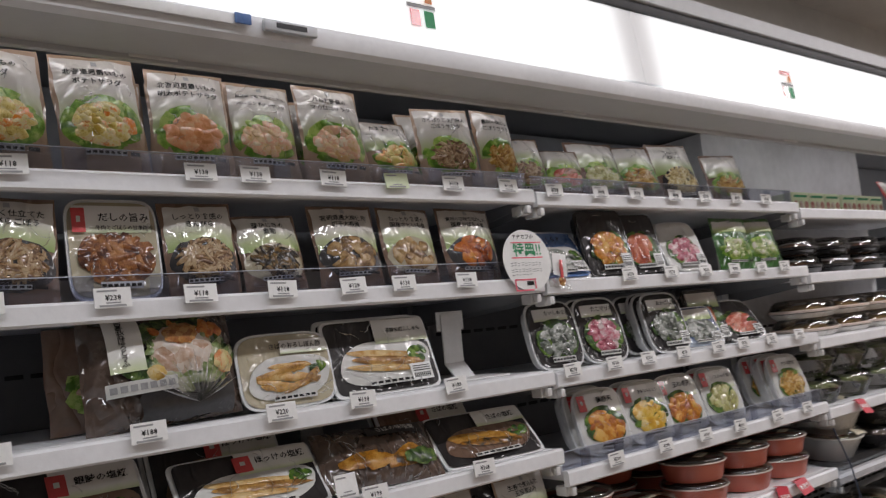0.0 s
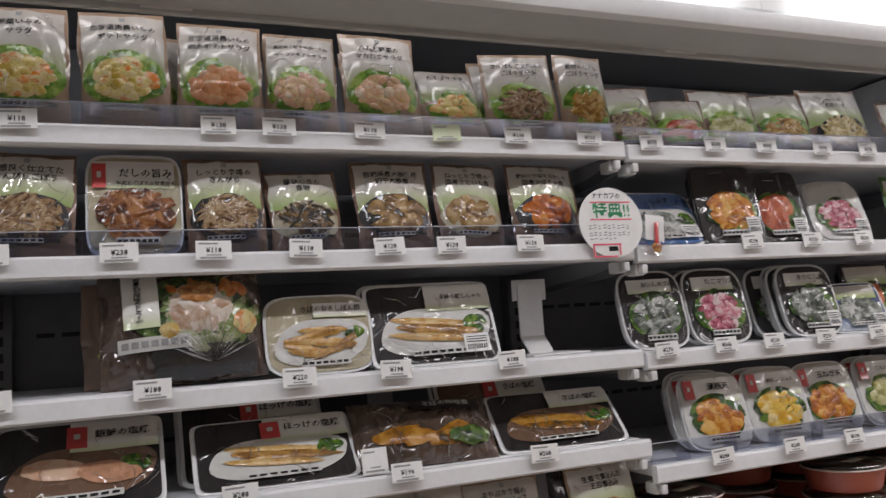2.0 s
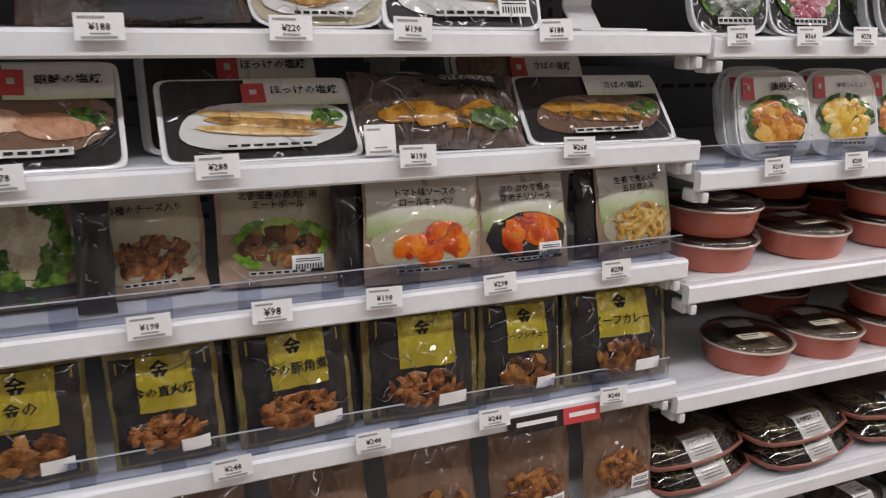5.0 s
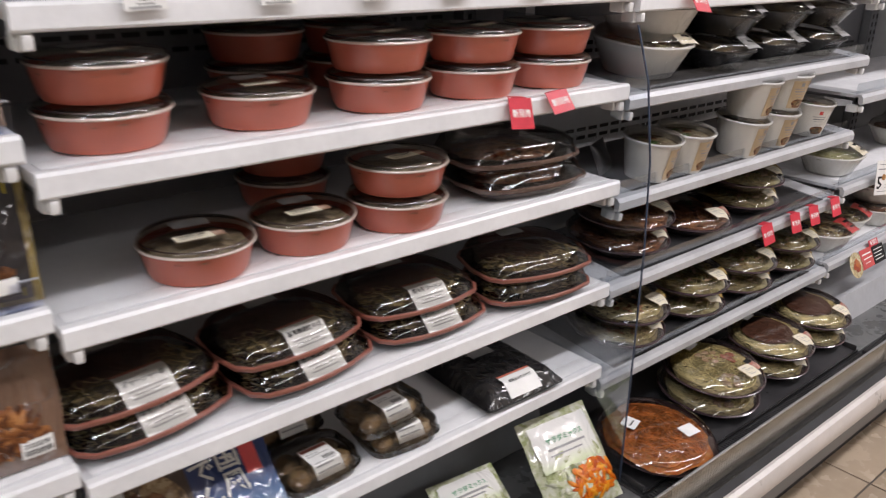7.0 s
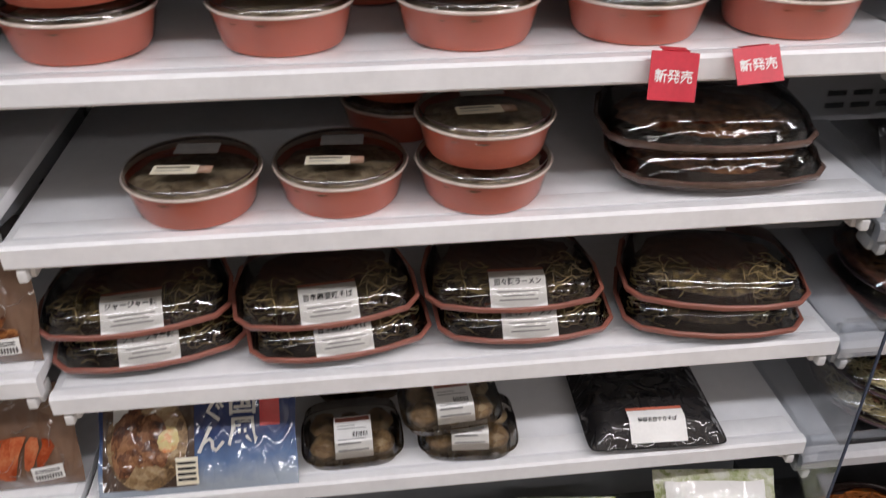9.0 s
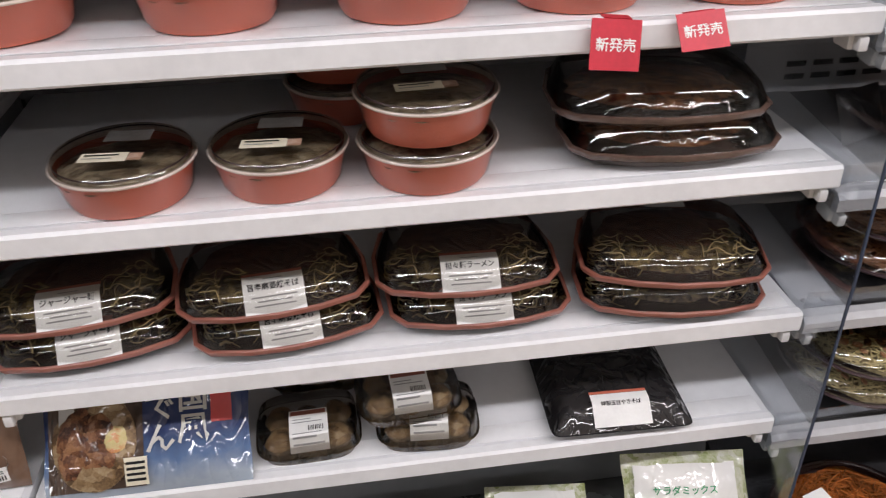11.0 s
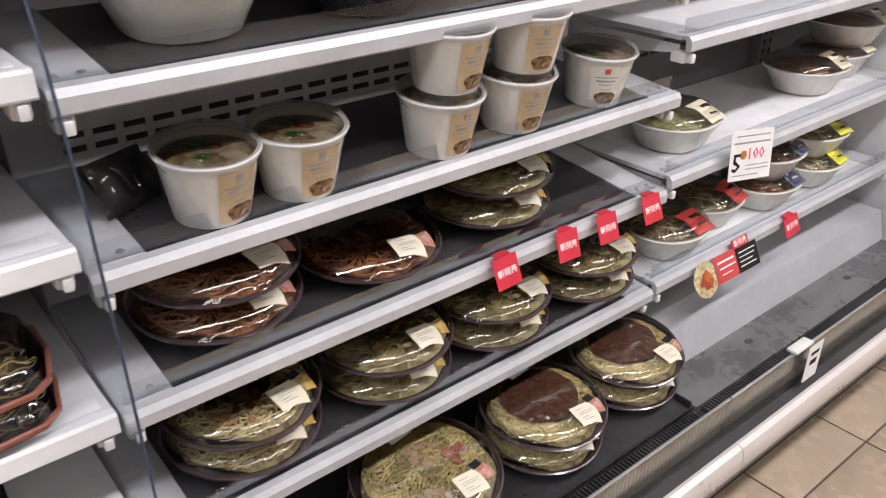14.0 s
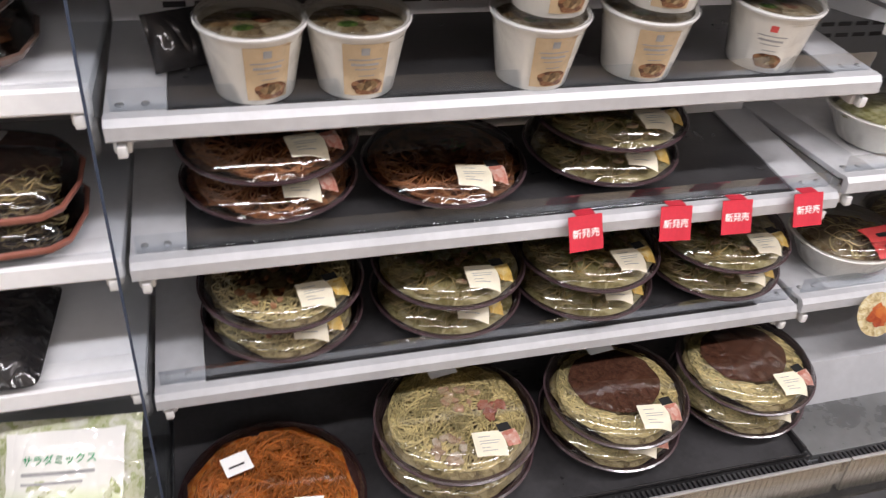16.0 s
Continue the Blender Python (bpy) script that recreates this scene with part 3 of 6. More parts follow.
def pouch(label, x0, x1, z0, ztop, body, panel, dish, titles=(), lean=12, y=0.03, t=0.016, panel_h=0.46, garnish=True, category="food pouch", strip=True, group="", panel_at=None, turn=0.0, sticker=None, panel_w=0.465):
    SEED[0] += 1
    sd = SEED[0] * 1.37
    w, h = x1 - x0, (ztop - z0) / math.cos(radians(lean))
    root = thing("food_pouch", label, category, pose((x0 + x1) / 2, y, z0 + 0.002, -lean - 2 * math.sin(sd * 5), 2.2 * math.sin(sd * 3.7), turn + 3 * math.sin(sd * 2.3)), group)
    bm, surf = pouch_body(w, h, t, sd)
    part("bag", bm, body, root)
    if panel:
        p0, p1 = panel_at or (1 - panel_h - 0.18, 0.955)
        part("label_panel", patch(-w * panel_w, w * panel_w, h * p0, h * p1, surf, 0.0008, 12, 8, 0.003, sd), panel, root)
    if garnish:
        part("garnish", morsels(0, h * 0.37, w * 0.47, h * 0.25, surf, sd + 2, 26, 0.20, 1.7, 0.0010, 0.0008), PRINTED["lettuce"], root)
    elif dish and panel:
        part("dish_picture", blob(0, h * 0.33, w * 0.455, h * 0.25, surf, sd + 2, 0.0012, 0.10, 0.0005), BLACKP if SEED[0] % 2 else CREAMPANEL, root)
    if dish:
        part("food_picture", food_print(dish, 0, h * 0.36, w * (0.39 if garnish else 0.40), h * (0.19 if garnish else 0.22), surf, sd, 0.0022), PRINTED[dish], root)
    for k, s in enumerate(titles):
        part("title", lettering(s, 0, h * (0.82 - 0.085 * k), w * 0.74, surf, 0.0022, 0.0100), INK, root)
    if panel and panel_w > 0.3:
        part("emblem", patch(-0.0035, 0.0035, h * 0.885, h * 0.885 + 0.007, surf, 0.0016, 1, 1), INKG, root)
    if strip:
        part("nutrition_strip", patch(-w * 0.27, w * 0.20, h * 0.105, h * 0.145, surf, 0.0046, 10, 2), WPRINT, root)
        part("small_print", bars([(-w * 0.26 + i * w * 0.068, -w * 0.215 + i * w * 0.068, h * 0.125, h * 0.020) for i in range(7)] + [(w * 0.24, w * 0.36, h * 0.125, h * 0.030)], surf, 0.0052), INK, root)
    if w > 0.025:
        part("film_folds", creases(w, h, surf, sd, 9, 0.0042), PLEAT, root)
    if sticker:
        part("price_sticker", patch(w * 0.08, w * 0.36, h * 0.12, h * 0.27, surf, 0.0045, 4, 4), CARD, root)
        part("barcode", bars([(w * (0.11 + 0.024 * i), w * (0.122 + 0.024 * i), h * 0.165, h * 0.05) for i in range(10)] + [(w * 0.11, w * 0.33, h * (0.215 + 0.02 * i), h * 0.008) for i in range(2)], surf, 0.0052), INK, root)
    return root


def sealed_tray(label, cx, y, z0, w, h, lean, tray, field, dish, titles=(), d=0.022, sq=5.0, panel=None, red=None, sticker=True, n_behind=0, step=0.02, turn=0.0, title_w=0.5, category="sealed tray", group="", panel_box=(-0.42, 0.42, 0.66, 0.93), red_w=0.06):
    """A shallow tray with a printed, welded film, leaning back on its lower edge; more of the same may stand behind."""
    SEED[0] += 1
    sd = SEED[0] * 1.91
    root = thing("food_tray", label, category, pose(cx, y, z0, -lean, 0, turn), group)
    rx, rz = w / 2, h / 2
    up = Matrix.Translation((0, 0, rz)) @ Matrix.Rotation(radians(90), 4, "X")
    bm = loft([(rx * 0.86, rz * 0.86, -d, sq), (rx * 0.90, rz * 0.90, -d * 0.92, sq), (rx * 0.95, rz * 0.95, -0.003, sq), (rx, rz, -0.002, sq), (rx, rz, 0.001, sq), (rx * 0.965, rz * 0.965, 0.0015, sq), (rx * 0.93, rz * 0.93, 0.0, sq)], 44)
    bm.transform(up)
    part("tray", bm, tray, root)

    def surf(x, z):
        return -0.0012 - 0.0022 * noise.noise(Vector((x * 18 + sd, z * 18, sd)))
    fx, fz = rx * 0.945, rz * 0.935
    bm = loft([(fx, fz, 0.0, sq), (fx * 0.6, fz * 0.6, 0.0, sq), (fx * 0.2, fz * 0.2, 0.0, sq)], 44, (False, True))
    bm.transform(up)
    for v in bm.verts:
        v.co.y = surf(v.co.x, v.co.z) - 0.0012
    part("film", bm, field, root)
    top = rz * 2
    if panel:
        a, b, c, e = panel_box
        part("label_panel", patch(w * a, w * b, top * c, top * e, surf, 0.0046 if w > 1.3 * h else 0.0026, 10, 5), TRAYPANEL if panel is PANEL else panel, root)
    if red:
        part("red_mark", patch(w * red - w * red_w, w * red + w * red_w, top * 0.66, top * 0.90, surf, 0.0052, 2, 3), REDP, root)
        part("mark_emblem", patch(w * red - w * red_w * 0.3, w * red + w * red_w * 0.3, top * 0.76, top * 0.82, surf, 0.0058, 1, 1), WPRINT, root)
    if dish and w > 1.3 * h:
        part("plate_picture", plate_print(w * 0.02, top * 0.40, w * 0.84, top * 0.56, 0.25, surf, 0.0030), WPRINT if sq < 10 or SEED[0] % 2 else KRAFT_D, root)
        part("garnish", morsels(w * 0.33, top * 0.46, w * 0.10, top * 0.12, surf, sd + 5, 9, 0.3, 1.6, 0.0036, 0.0008), PRINTED["leaf"], root)
        part("food_picture", fillets(dish, w, top, surf, sd, 0.0042) if dish in FILLETS and sq > 10 else food_print(dish, w * 0.0, top * 0.40, w * 0.34, top * 0.22, surf, sd, 0.0042), PRINTED[dish], root)
    elif dish:
        part("garnish", morsels(w * 0.02, top * 0.42, w * 0.42, top * 0.30, surf, sd + 5, 16, 0.24, 1.6, 0.0028, 0.0008), PRINTED["leaf" if field in (BLACKP, WPRINT) else dish], root)
        part("food_picture", food_print(dish, w * 0.02, top * 0.41, w * 0.38, top * 0.26, surf, sd, 0.0036), PRINTED[dish], root)
    for k, s in enumerate(titles):
        part("title", lettering(s, w * (0.25 if w > 1.3 * h and sq > 10 else 0.12), top * (0.80 - 0.10 * k), w * title_w, surf, 0.0058, 0.0125), INK, root)
    part("nutrition_strip", patch(-w * 0.20, w * 0.25, top * 0.10, top * 0.17, surf, 0.0076, 8, 2), WPRINT, root)
    part("small_print", bars([(-w * 0.19 + i * w * 0.062, -w * 0.145 + i * w * 0.062, top * 0.135, top * 0.03) for i in range(7)], surf, 0.0082), INK, root)
    if sticker:
        part("price_sticker", patch(w * 0.20, w * 0.40, top * 0.10, top * 0.32, surf, 0.0088, 4, 4), CARD, root)
        part("barcode", bars([(w * (0.22 + 0.018 * i), w * (0.229 + 0.018 * i), top * 0.16, top * 0.06) for i in range(9)] + [(w * 0.22, w * 0.38, top * (0.22 + 0.03 * i), top * 0.010) for i in range(3)], surf, 0.0094), INK, root)
    part("film_folds", creases(w, top, surf, sd, 9, 0.0095, 0.06, 0.34), PLEAT, root)
    part("film_folds", creases(w, top, surf, sd + 0.5, 5, 0.0095, 0.4, 0.9, 0.2), PLEAT, root)
    for k in range(n_behind):
        back = Matrix.Translation((0.004 * (k + 1) * (1 if k % 2 else -1) - 0.004 * k, step * (k + 1), 0.003 * (k % 2)))
        copy_thing(root, back @ root.matrix_world)
    return root


def heap(cx, cy, z, rx, ry, h, seed, n=30, k=6, rag=0.15):
    """Food lying in a dish: a low bumpy mound."""
    bm = blob(0, 0, rx, ry, flat(0), seed, 0, rag, 0)
    for v in bm.verts:
        r2 = min(1, (v.co.x / rx) ** 2 + (v.co.z / ry) ** 2)
        v.co = Vector((cx + v.co.x, cy + v.co.z, z + h * (1 - r2) + 0.22 * h * noise.noise(Vector((v.co.x * 70 + seed, v.co.z * 70, seed)))))
    bmesh.ops.recalc_face_normals(bm, faces=bm.faces)
    return bm


def strands(cx, cy, z, rx, ry, h, count, seed, thick=0.0009, hole=0.0):
    """Loose noodles: many thin bent strands in a nest."""
    rnd = random.Random(seed)
    verts, faces = [], []
    for _ in range(count):
        a = rnd.uniform(0, 2 * math.pi)
        rr = math.sqrt(rnd.uniform(hole * hole, 1)) * 0.92
        px, py = rr * math.cos(a), rr * math.sin(a)
        head = rnd.uniform(0, 2 * math.pi)
        curl = rnd.uniform(-0.55, 0.55)
        lift = rnd.uniform(0.0, 0.005)
        prev = None
        steps = 11
        for i in range(steps):
            r2 = min(1, px * px + py * py)
            x, y, zz = cx + px * rx, cy + py * ry, z + h * (1 - r2) + lift + 0.002 * math.sin(i * 0.9 + a)
            dx, dy = -math.sin(head), math.cos(head)
            b = len(verts)
            verts += [(x + dx * thick, y + dy * thick, zz), (x, y, zz + thick * 1.3), (x - dx * thick, y - dy * thick, zz)]
            if prev is not None:
                faces += [(prev, prev + 1, b + 1, b), (prev + 1, prev + 2, b + 2, b + 1)]
            prev = b
            head += curl * 0.5 + rnd.uniform(-0.18, 0.18)
            px, py = px + 0.085 * math.cos(head), py + 0.085 * math.sin(head)
            r = math.hypot(px, py)
            if r > 0.95 or r < hole:
                head += 1.3
                f = (0.95 if r > 0.95 else max(hole, 0.01)) / max(r, 1e-4)
                px, py = px * f, py * f
    bm = bmesh.new()
    vs = [bm.verts.new(v) for v in verts]
    for f in faces:
        bm.faces.new([vs[i] for i in f])
    bm.normal_update()
    return bm


def on_lid(bm, hfun, off=0.001):
    """Lays a flat piece, drawn in x and y, on a lid of height hfun."""
    for v in bm.verts:
        v.co.z = hfun(v.co.x, v.co.y) + off
    return bm


def sheet(x0, x1, y0, y1, nx=5, ny=4, turn=0.0, bm=None):
    bm = bm or bmesh.new()
    cx, cy = (x0 + x1) / 2, (y0 + y1) / 2
    c, s = math.cos(turn), math.sin(turn)
    g = []
    for j in range(ny + 1):
        row = []
        for i in range(nx + 1):
            x, y = x0 + (x1 - x0) * i / nx - cx, y0 + (y1 - y0) * j / ny - cy
            row.append(bm.verts.new((cx + c * x - s * y, cy + s * x + c * y, 0)))
        g.append(row)
    for j in range(ny):
        for i in range(nx):
            bm.faces.new((g[j][i], g[j][i + 1], g[j + 1][i + 1], g[j + 1][i]))
    return bm


def lid_height(rings):
    """The height of a lid over (x, y), from its rings."""
    prof = sorted((r[0], r[2]) for r in rings)
    ratio = rings[0][1] / rings[0][0]

    def height(x, y):
        r = math.hypot(x, y / ratio)
        if r <= prof[0][0]:
            return prof[0][1]
        for (r0, z0), (r1, z1) in zip(prof, prof[1:]):
            if r <= r1:
                return z0 + (z1 - z0) * (r - r0) / max(1e-6, r1 - r0)
        return prof[-1][1]
    return height

# ---- the room ----
X0, X1 = -3.2, 5.2
YB = 0.42


def room():
    floor = part("floor", box(X0, X1, -3.6, 0.7, -0.08, -0.004), GROUT, None, smooth=False)
    tagged(floor, "beige glazed floor tiles with dark joints", "floor", kind="structure")
    # Unseen walls close the room; the south one is toned to shape the light.
    for n, (nm, b) in enumerate((("wall_north", (X0, X1, 0.6, 0.7, 0, 2.7)), ("wall_south", (X0, X1, -3.7, -3.6, 0, 2.7)), ("wall_west", (X0 - 0.1, X0, -3.7, 0.7, 0, 2.7)), ("wall_east", (X1, X1 + 0.1, -3.7, 0.7, 0, 2.7)))):
        tagged(part(nm, box(*b), AISLE if nm == "wall_south" else WALLP, None, smooth=False), "plain shop wall, added out of view", "wall", kind="structure")
    tagged(part("ceiling", box(X0, X1, -3.7, 0.7, 2.7, 2.8), CEILP, None, smooth=False), "plain beige shop ceiling board", "ceiling", kind="structure")
    return floor


FLOOR = room()
for lx, ly in LAMPS:
    fix = thing("ceiling_light", "long white ceiling light fitting, lit", "ceiling light", pose(lx, ly, 2.7), "ceiling lights")
    part("housing", box(-0.66, 0.66, -0.12, 0.12, -0.03, 0, 0.004), PLASTIC_W, fix)
    part("diffuser", box(-0.64, 0.64, -0.105, 0.105, -0.036, -0.031), TUBE, fix)

# ---- the refrigerated case ----
CASE = thing("refrigerated_case", "long open-fronted grey steel refrigerated display case, lit", "display case", pose(0, 0, 0))
CX0, CX1 = -1.86, 2.72
BAYS = [(-1.8, -0.9), (-0.9, 0.0), (0.0, 0.9), (0.9, 1.8), (1.8, 2.7)]
for a, b in BAYS:
    yb = 0.245 if a == 0.9 else 0.405
    part("back_panel", box(a + 0.002, b - 0.002, yb, 0.42, 0.33, 1.94), GREY_C if a == 0.9 else GREY, CASE, smooth=False)
    # rows of air slots: dark boxes on the panel paint the shade of openings
    bm = bmesh.new()
    for z in ((0.42, 0.57, 0.585, 0.765, 0.78, 0.905, 0.922, 1.078, 1.094, 1.25, 1.40, 1.56, 1.72) if a == 0.9 else (0.42, 0.445, 0.60, 0.62, 0.775, 0.795, 0.97, 0.985, 1.115, 1.14, 1.29, 1.47, 1.62, 1.77)):
        x = a + 0.06
        while x < b - 0.07:
            box(x, x + 0.026, yb - 0.0012, yb + 0.001, z, z + 0.007, bm=bm)
            x += 0.036
    tagged(part("air_grille", bm, DARK, CASE, smooth=False), kind="stuff")
for x in (-1.8, -0.9, 0.0, 0.9, 1.8, 2.7):
    up = part("upright", box(x - 0.03, x + 0.03, 0.375, 0.404, 0.33, 1.93, 0.003), GREY, CASE)
    bm = bmesh.new()
    for i in range(62):
        for dx in (-0.014, 0.014):
            box(x + dx - 0.0035, x + dx + 0.0035, 0.3735, 0.376, 0.36 + i * 0.025, 0.374 + i * 0.025, bm=bm)
    tagged(part("slotted_strip", bm, DARK, up, smooth=False), kind="stuff")
# body behind and below
part("case_back", box(CX0, CX1, 0.425, 0.52, 0.0, 2.02), GREY, CASE, smooth=False)
part("case_roof", box(CX0, CX1, 0.0, 0.424, 1.945, 2.02), GREY, CASE, smooth=False)
for x in (CX0, CX1):
    part("end_panel", box(x - 0.03 if x < 0 else x + 0.001, x if x < 0 else x + 0.035, -0.16, 0.52, 0.0, 2.02, 0.006), WHITE, CASE)
part("base", box(CX0, CX1, -0.115, 0.42, 0.04, 0.318), GREY, CASE, smooth=False)
part("kick_plate", box(CX0, CX1, -0.10, -0.09, 0.0, 0.04), DARK, CASE, smooth=False)
for i, (a, b) in enumerate(BAYS):
    d = part("deck_plate", box(a + 0.0015, b - 0.0015, -0.115, 0.404 if a != 0.9 else 0.244, 0.3185, 0.33, 0.002), MAT_BLACK if i == 3 else DECKM, CASE)
    for hx in (0.28, 0.72):
        # a dark disc on the plate paints the hole's shade
        bm = loft([(0.012, 0.008, 0.3302, 2), (0.0115, 0.0075, 0.3306, 2)], 14)
        bm.transform(Matrix.Translation((a + hx * 0.9, -0.06, 0)))
        part("drain_hole", bm, DARK, d)
    # air-return grille: two rows of ribs
    bm = bmesh.new()
    n = 110
    for j in range(n):
        x = a + 0.01 + j * (0.88 / n)
        box(x, x + 0.0042, -0.156, -0.119, 0.321, 0.331, bm=bm)
    tagged(part("return_grille", bm, MAT_BLACK, CASE, smooth=False), kind="stuff")
    part("grille_bed", box(a + 0.001, b - 0.001, -0.1565, -0.1185, 0.3185, 0.3205), DARK, CASE, smooth=False)
    part("grille_rail", box(a + 0.001, b - 0.001, -0.1605, -0.1568, 0.318, 0.338, 0.001), ALU, CASE)
    # clear guard with ribs behind it
    g = part("front_guard", box(a + 0.002, b - 0.002, -0.1745, -0.1725, 0.300, 0.384), GUARD, CASE, smooth=False)
    bm = bmesh.new()
    m = 96
    for j in range(m):
        x = a + 0.006 + j * (0.888 / m)
        box(x, x + 0.0062, -0.1715, -0.1645, 0.318, 0.376, bm=bm)
    tagged(part("guard_ribs", bm, RIB, g, smooth=False), kind="stuff")
    part("guard_cap", box(a + 0.002, b - 0.002, -0.1760, -0.1710, 0.3845, 0.3875, 0.001), ALU, g)
    part("bumper_channel", box(a, b, -0.196, -0.116, 0.288, 0.2995), DARK, CASE, smooth=False)
bump_profile = [(-0.1965, 0.304), (-0.203, 0.306), (-0.212, 0.302), (-0.217, 0.290), (-0.218, 0.262), (-0.214, 0.254), (-0.20, 0.252), (-0.1165, 0.252), (-0.1165, 0.287), (-0.1965, 0.287)]
for a, b in BAYS:
    part("bumper", prism(bump_profile, a + 0.0008, b - 0.0008), BUMPER, CASE)
# raised ledge at the back of the deck
for a, b in BAYS:
    if a == 1.8:
        part("back_ledge", prism([(-0.022, 0.3305), (-0.002, 0.402), (0.403, 0.41), (0.403, 0.3305)], a + 0.003, b - 0.003), FRAME, CASE, smooth=False)
    elif a != 0.9:
        part("back_ledge", prism([(0.13, 0.3305), (0.145, 0.395), (0.20, 0.40), (0.403, 0.40), (0.403, 0.3305)], a + 0.003, b - 0.003), GREY, CASE)
# canopy and light box
part("soffit", prism([(-0.02, 1.85), (-0.140, 1.838), (-0.140, 1.86), (-0.02, 1.905)], CX0, CX1), SOFFIT, CASE, smooth=False)
part("soffit_rail", box(CX0, CX1, -0.022, -0.010, 1.843, 1.9440, 0.002), SOFFIT, CASE)
part("canopy_lip", prism([(-0.1405, 1.836), (-0.156, 1.838), (-0.161, 1.848), (-0.159, 1.862), (-0.1405, 1.866)], CX0, CX1), LIP, CASE)
part("canopy_body", prism([(-0.02, 1.906), (-0.124, 1.868), (-0.124, 2.02), (-0.02, 2.02)], CX0, CX1), GREY, CASE, smooth=False)
part("canopy_top", prism([(-0.152, 2.022), (-0.122, 2.021), (0.43, 2.021), (0.43, 2.050), (-0.120, 2.062), (-0.150, 2.052)], CX0, CX1), SOFFIT, CASE, smooth=False)
part("canopy_trim", box(CX0, CX1, -0.146, -0.1245, 2.0035, 2.0205, 0.002), DARK, CASE)
for a, b in ((-1.83, -1.001), (-0.999, 0.139), (0.141, 1.449), (1.451, 2.70)):
    part("light_box", prism([(-0.1255, 1.867), (-0.157, 1.867), (-0.141, 2.002), (-0.1255, 2.002)], a, b), GLOW, CASE, "white lit sign panel", smooth=False)
for x in (-0.335, 0.628):
    logo = thing("sign_emblem", "small red, orange and green block emblem on the lit sign", "emblem", pose(x, -0.1530, 1.921, -5))
    part("block", box(-0.020, 0.020, -0.0015, 0, 0.022, 0.030), REDP, logo)
    part("block", box(-0.020, -0.004, -0.0015, 0, -0.030, -0.006), REDP, logo)
    part("block", box(0.004, 0.020, -0.0015, 0, -0.030, -0.006), GREENINK, logo)
    part("block", box(0.008, 0.020, -0.0015, 0, 0.006, 0.020), mat("orange_print", (0.7, 0.25, 0.05), 0.4), logo)
    part("lettering_bar", box(-0.024, 0.024, -0.0016, 0, -0.003, 0.003), INKG, logo)
# glowing bodies for the added fill lamps, hidden by the soffit rail
for a, b in BAYS:
    part("canopy_fill_tube", box(a + 0.02, b - 0.02, -0.006, 0.014, 1.930, 1.9370, 0.002), TUBE, CASE)
# clips along the soffit, a blue clip and a sensor on the canopy lip
for x in (-0.66, 0.10, 0.86, 1.62):
    part("soffit_clip", box(x - 0.03, x + 0.03, -0.026, -0.0225, 1.846, 1.856, 0.001), PLASTIC_W, CASE)
strip = thing("sign_rail", "thin clear rail with a blue clip along the canopy lip", "sign rail", pose(-0.70, -0.1615, 1.850))
part("rail", box(-0.14, 0.10, -0.003, 0, -0.004, 0.008, 0.001), PLASTIC_W, strip)
part("clip", box(0.085, 0.105, -0.006, -0.0032, -0.003, 0.010, 0.001), BLUEP, strip, "small blue plastic clip")
sens = thing("thermometer", "small grey thermometer bar on the canopy lip", "thermometer", pose(-0.545, -0.1615, 1.850))
part("body", box(-0.035, 0.035, -0.008, 0, -0.006, 0.008, 0.002), FRAME, sens)
part("display", box(-0.02, 0.02, -0.0088, -0.0081, -0.002, 0.004), DARK, sens)

# ---- shelves ----


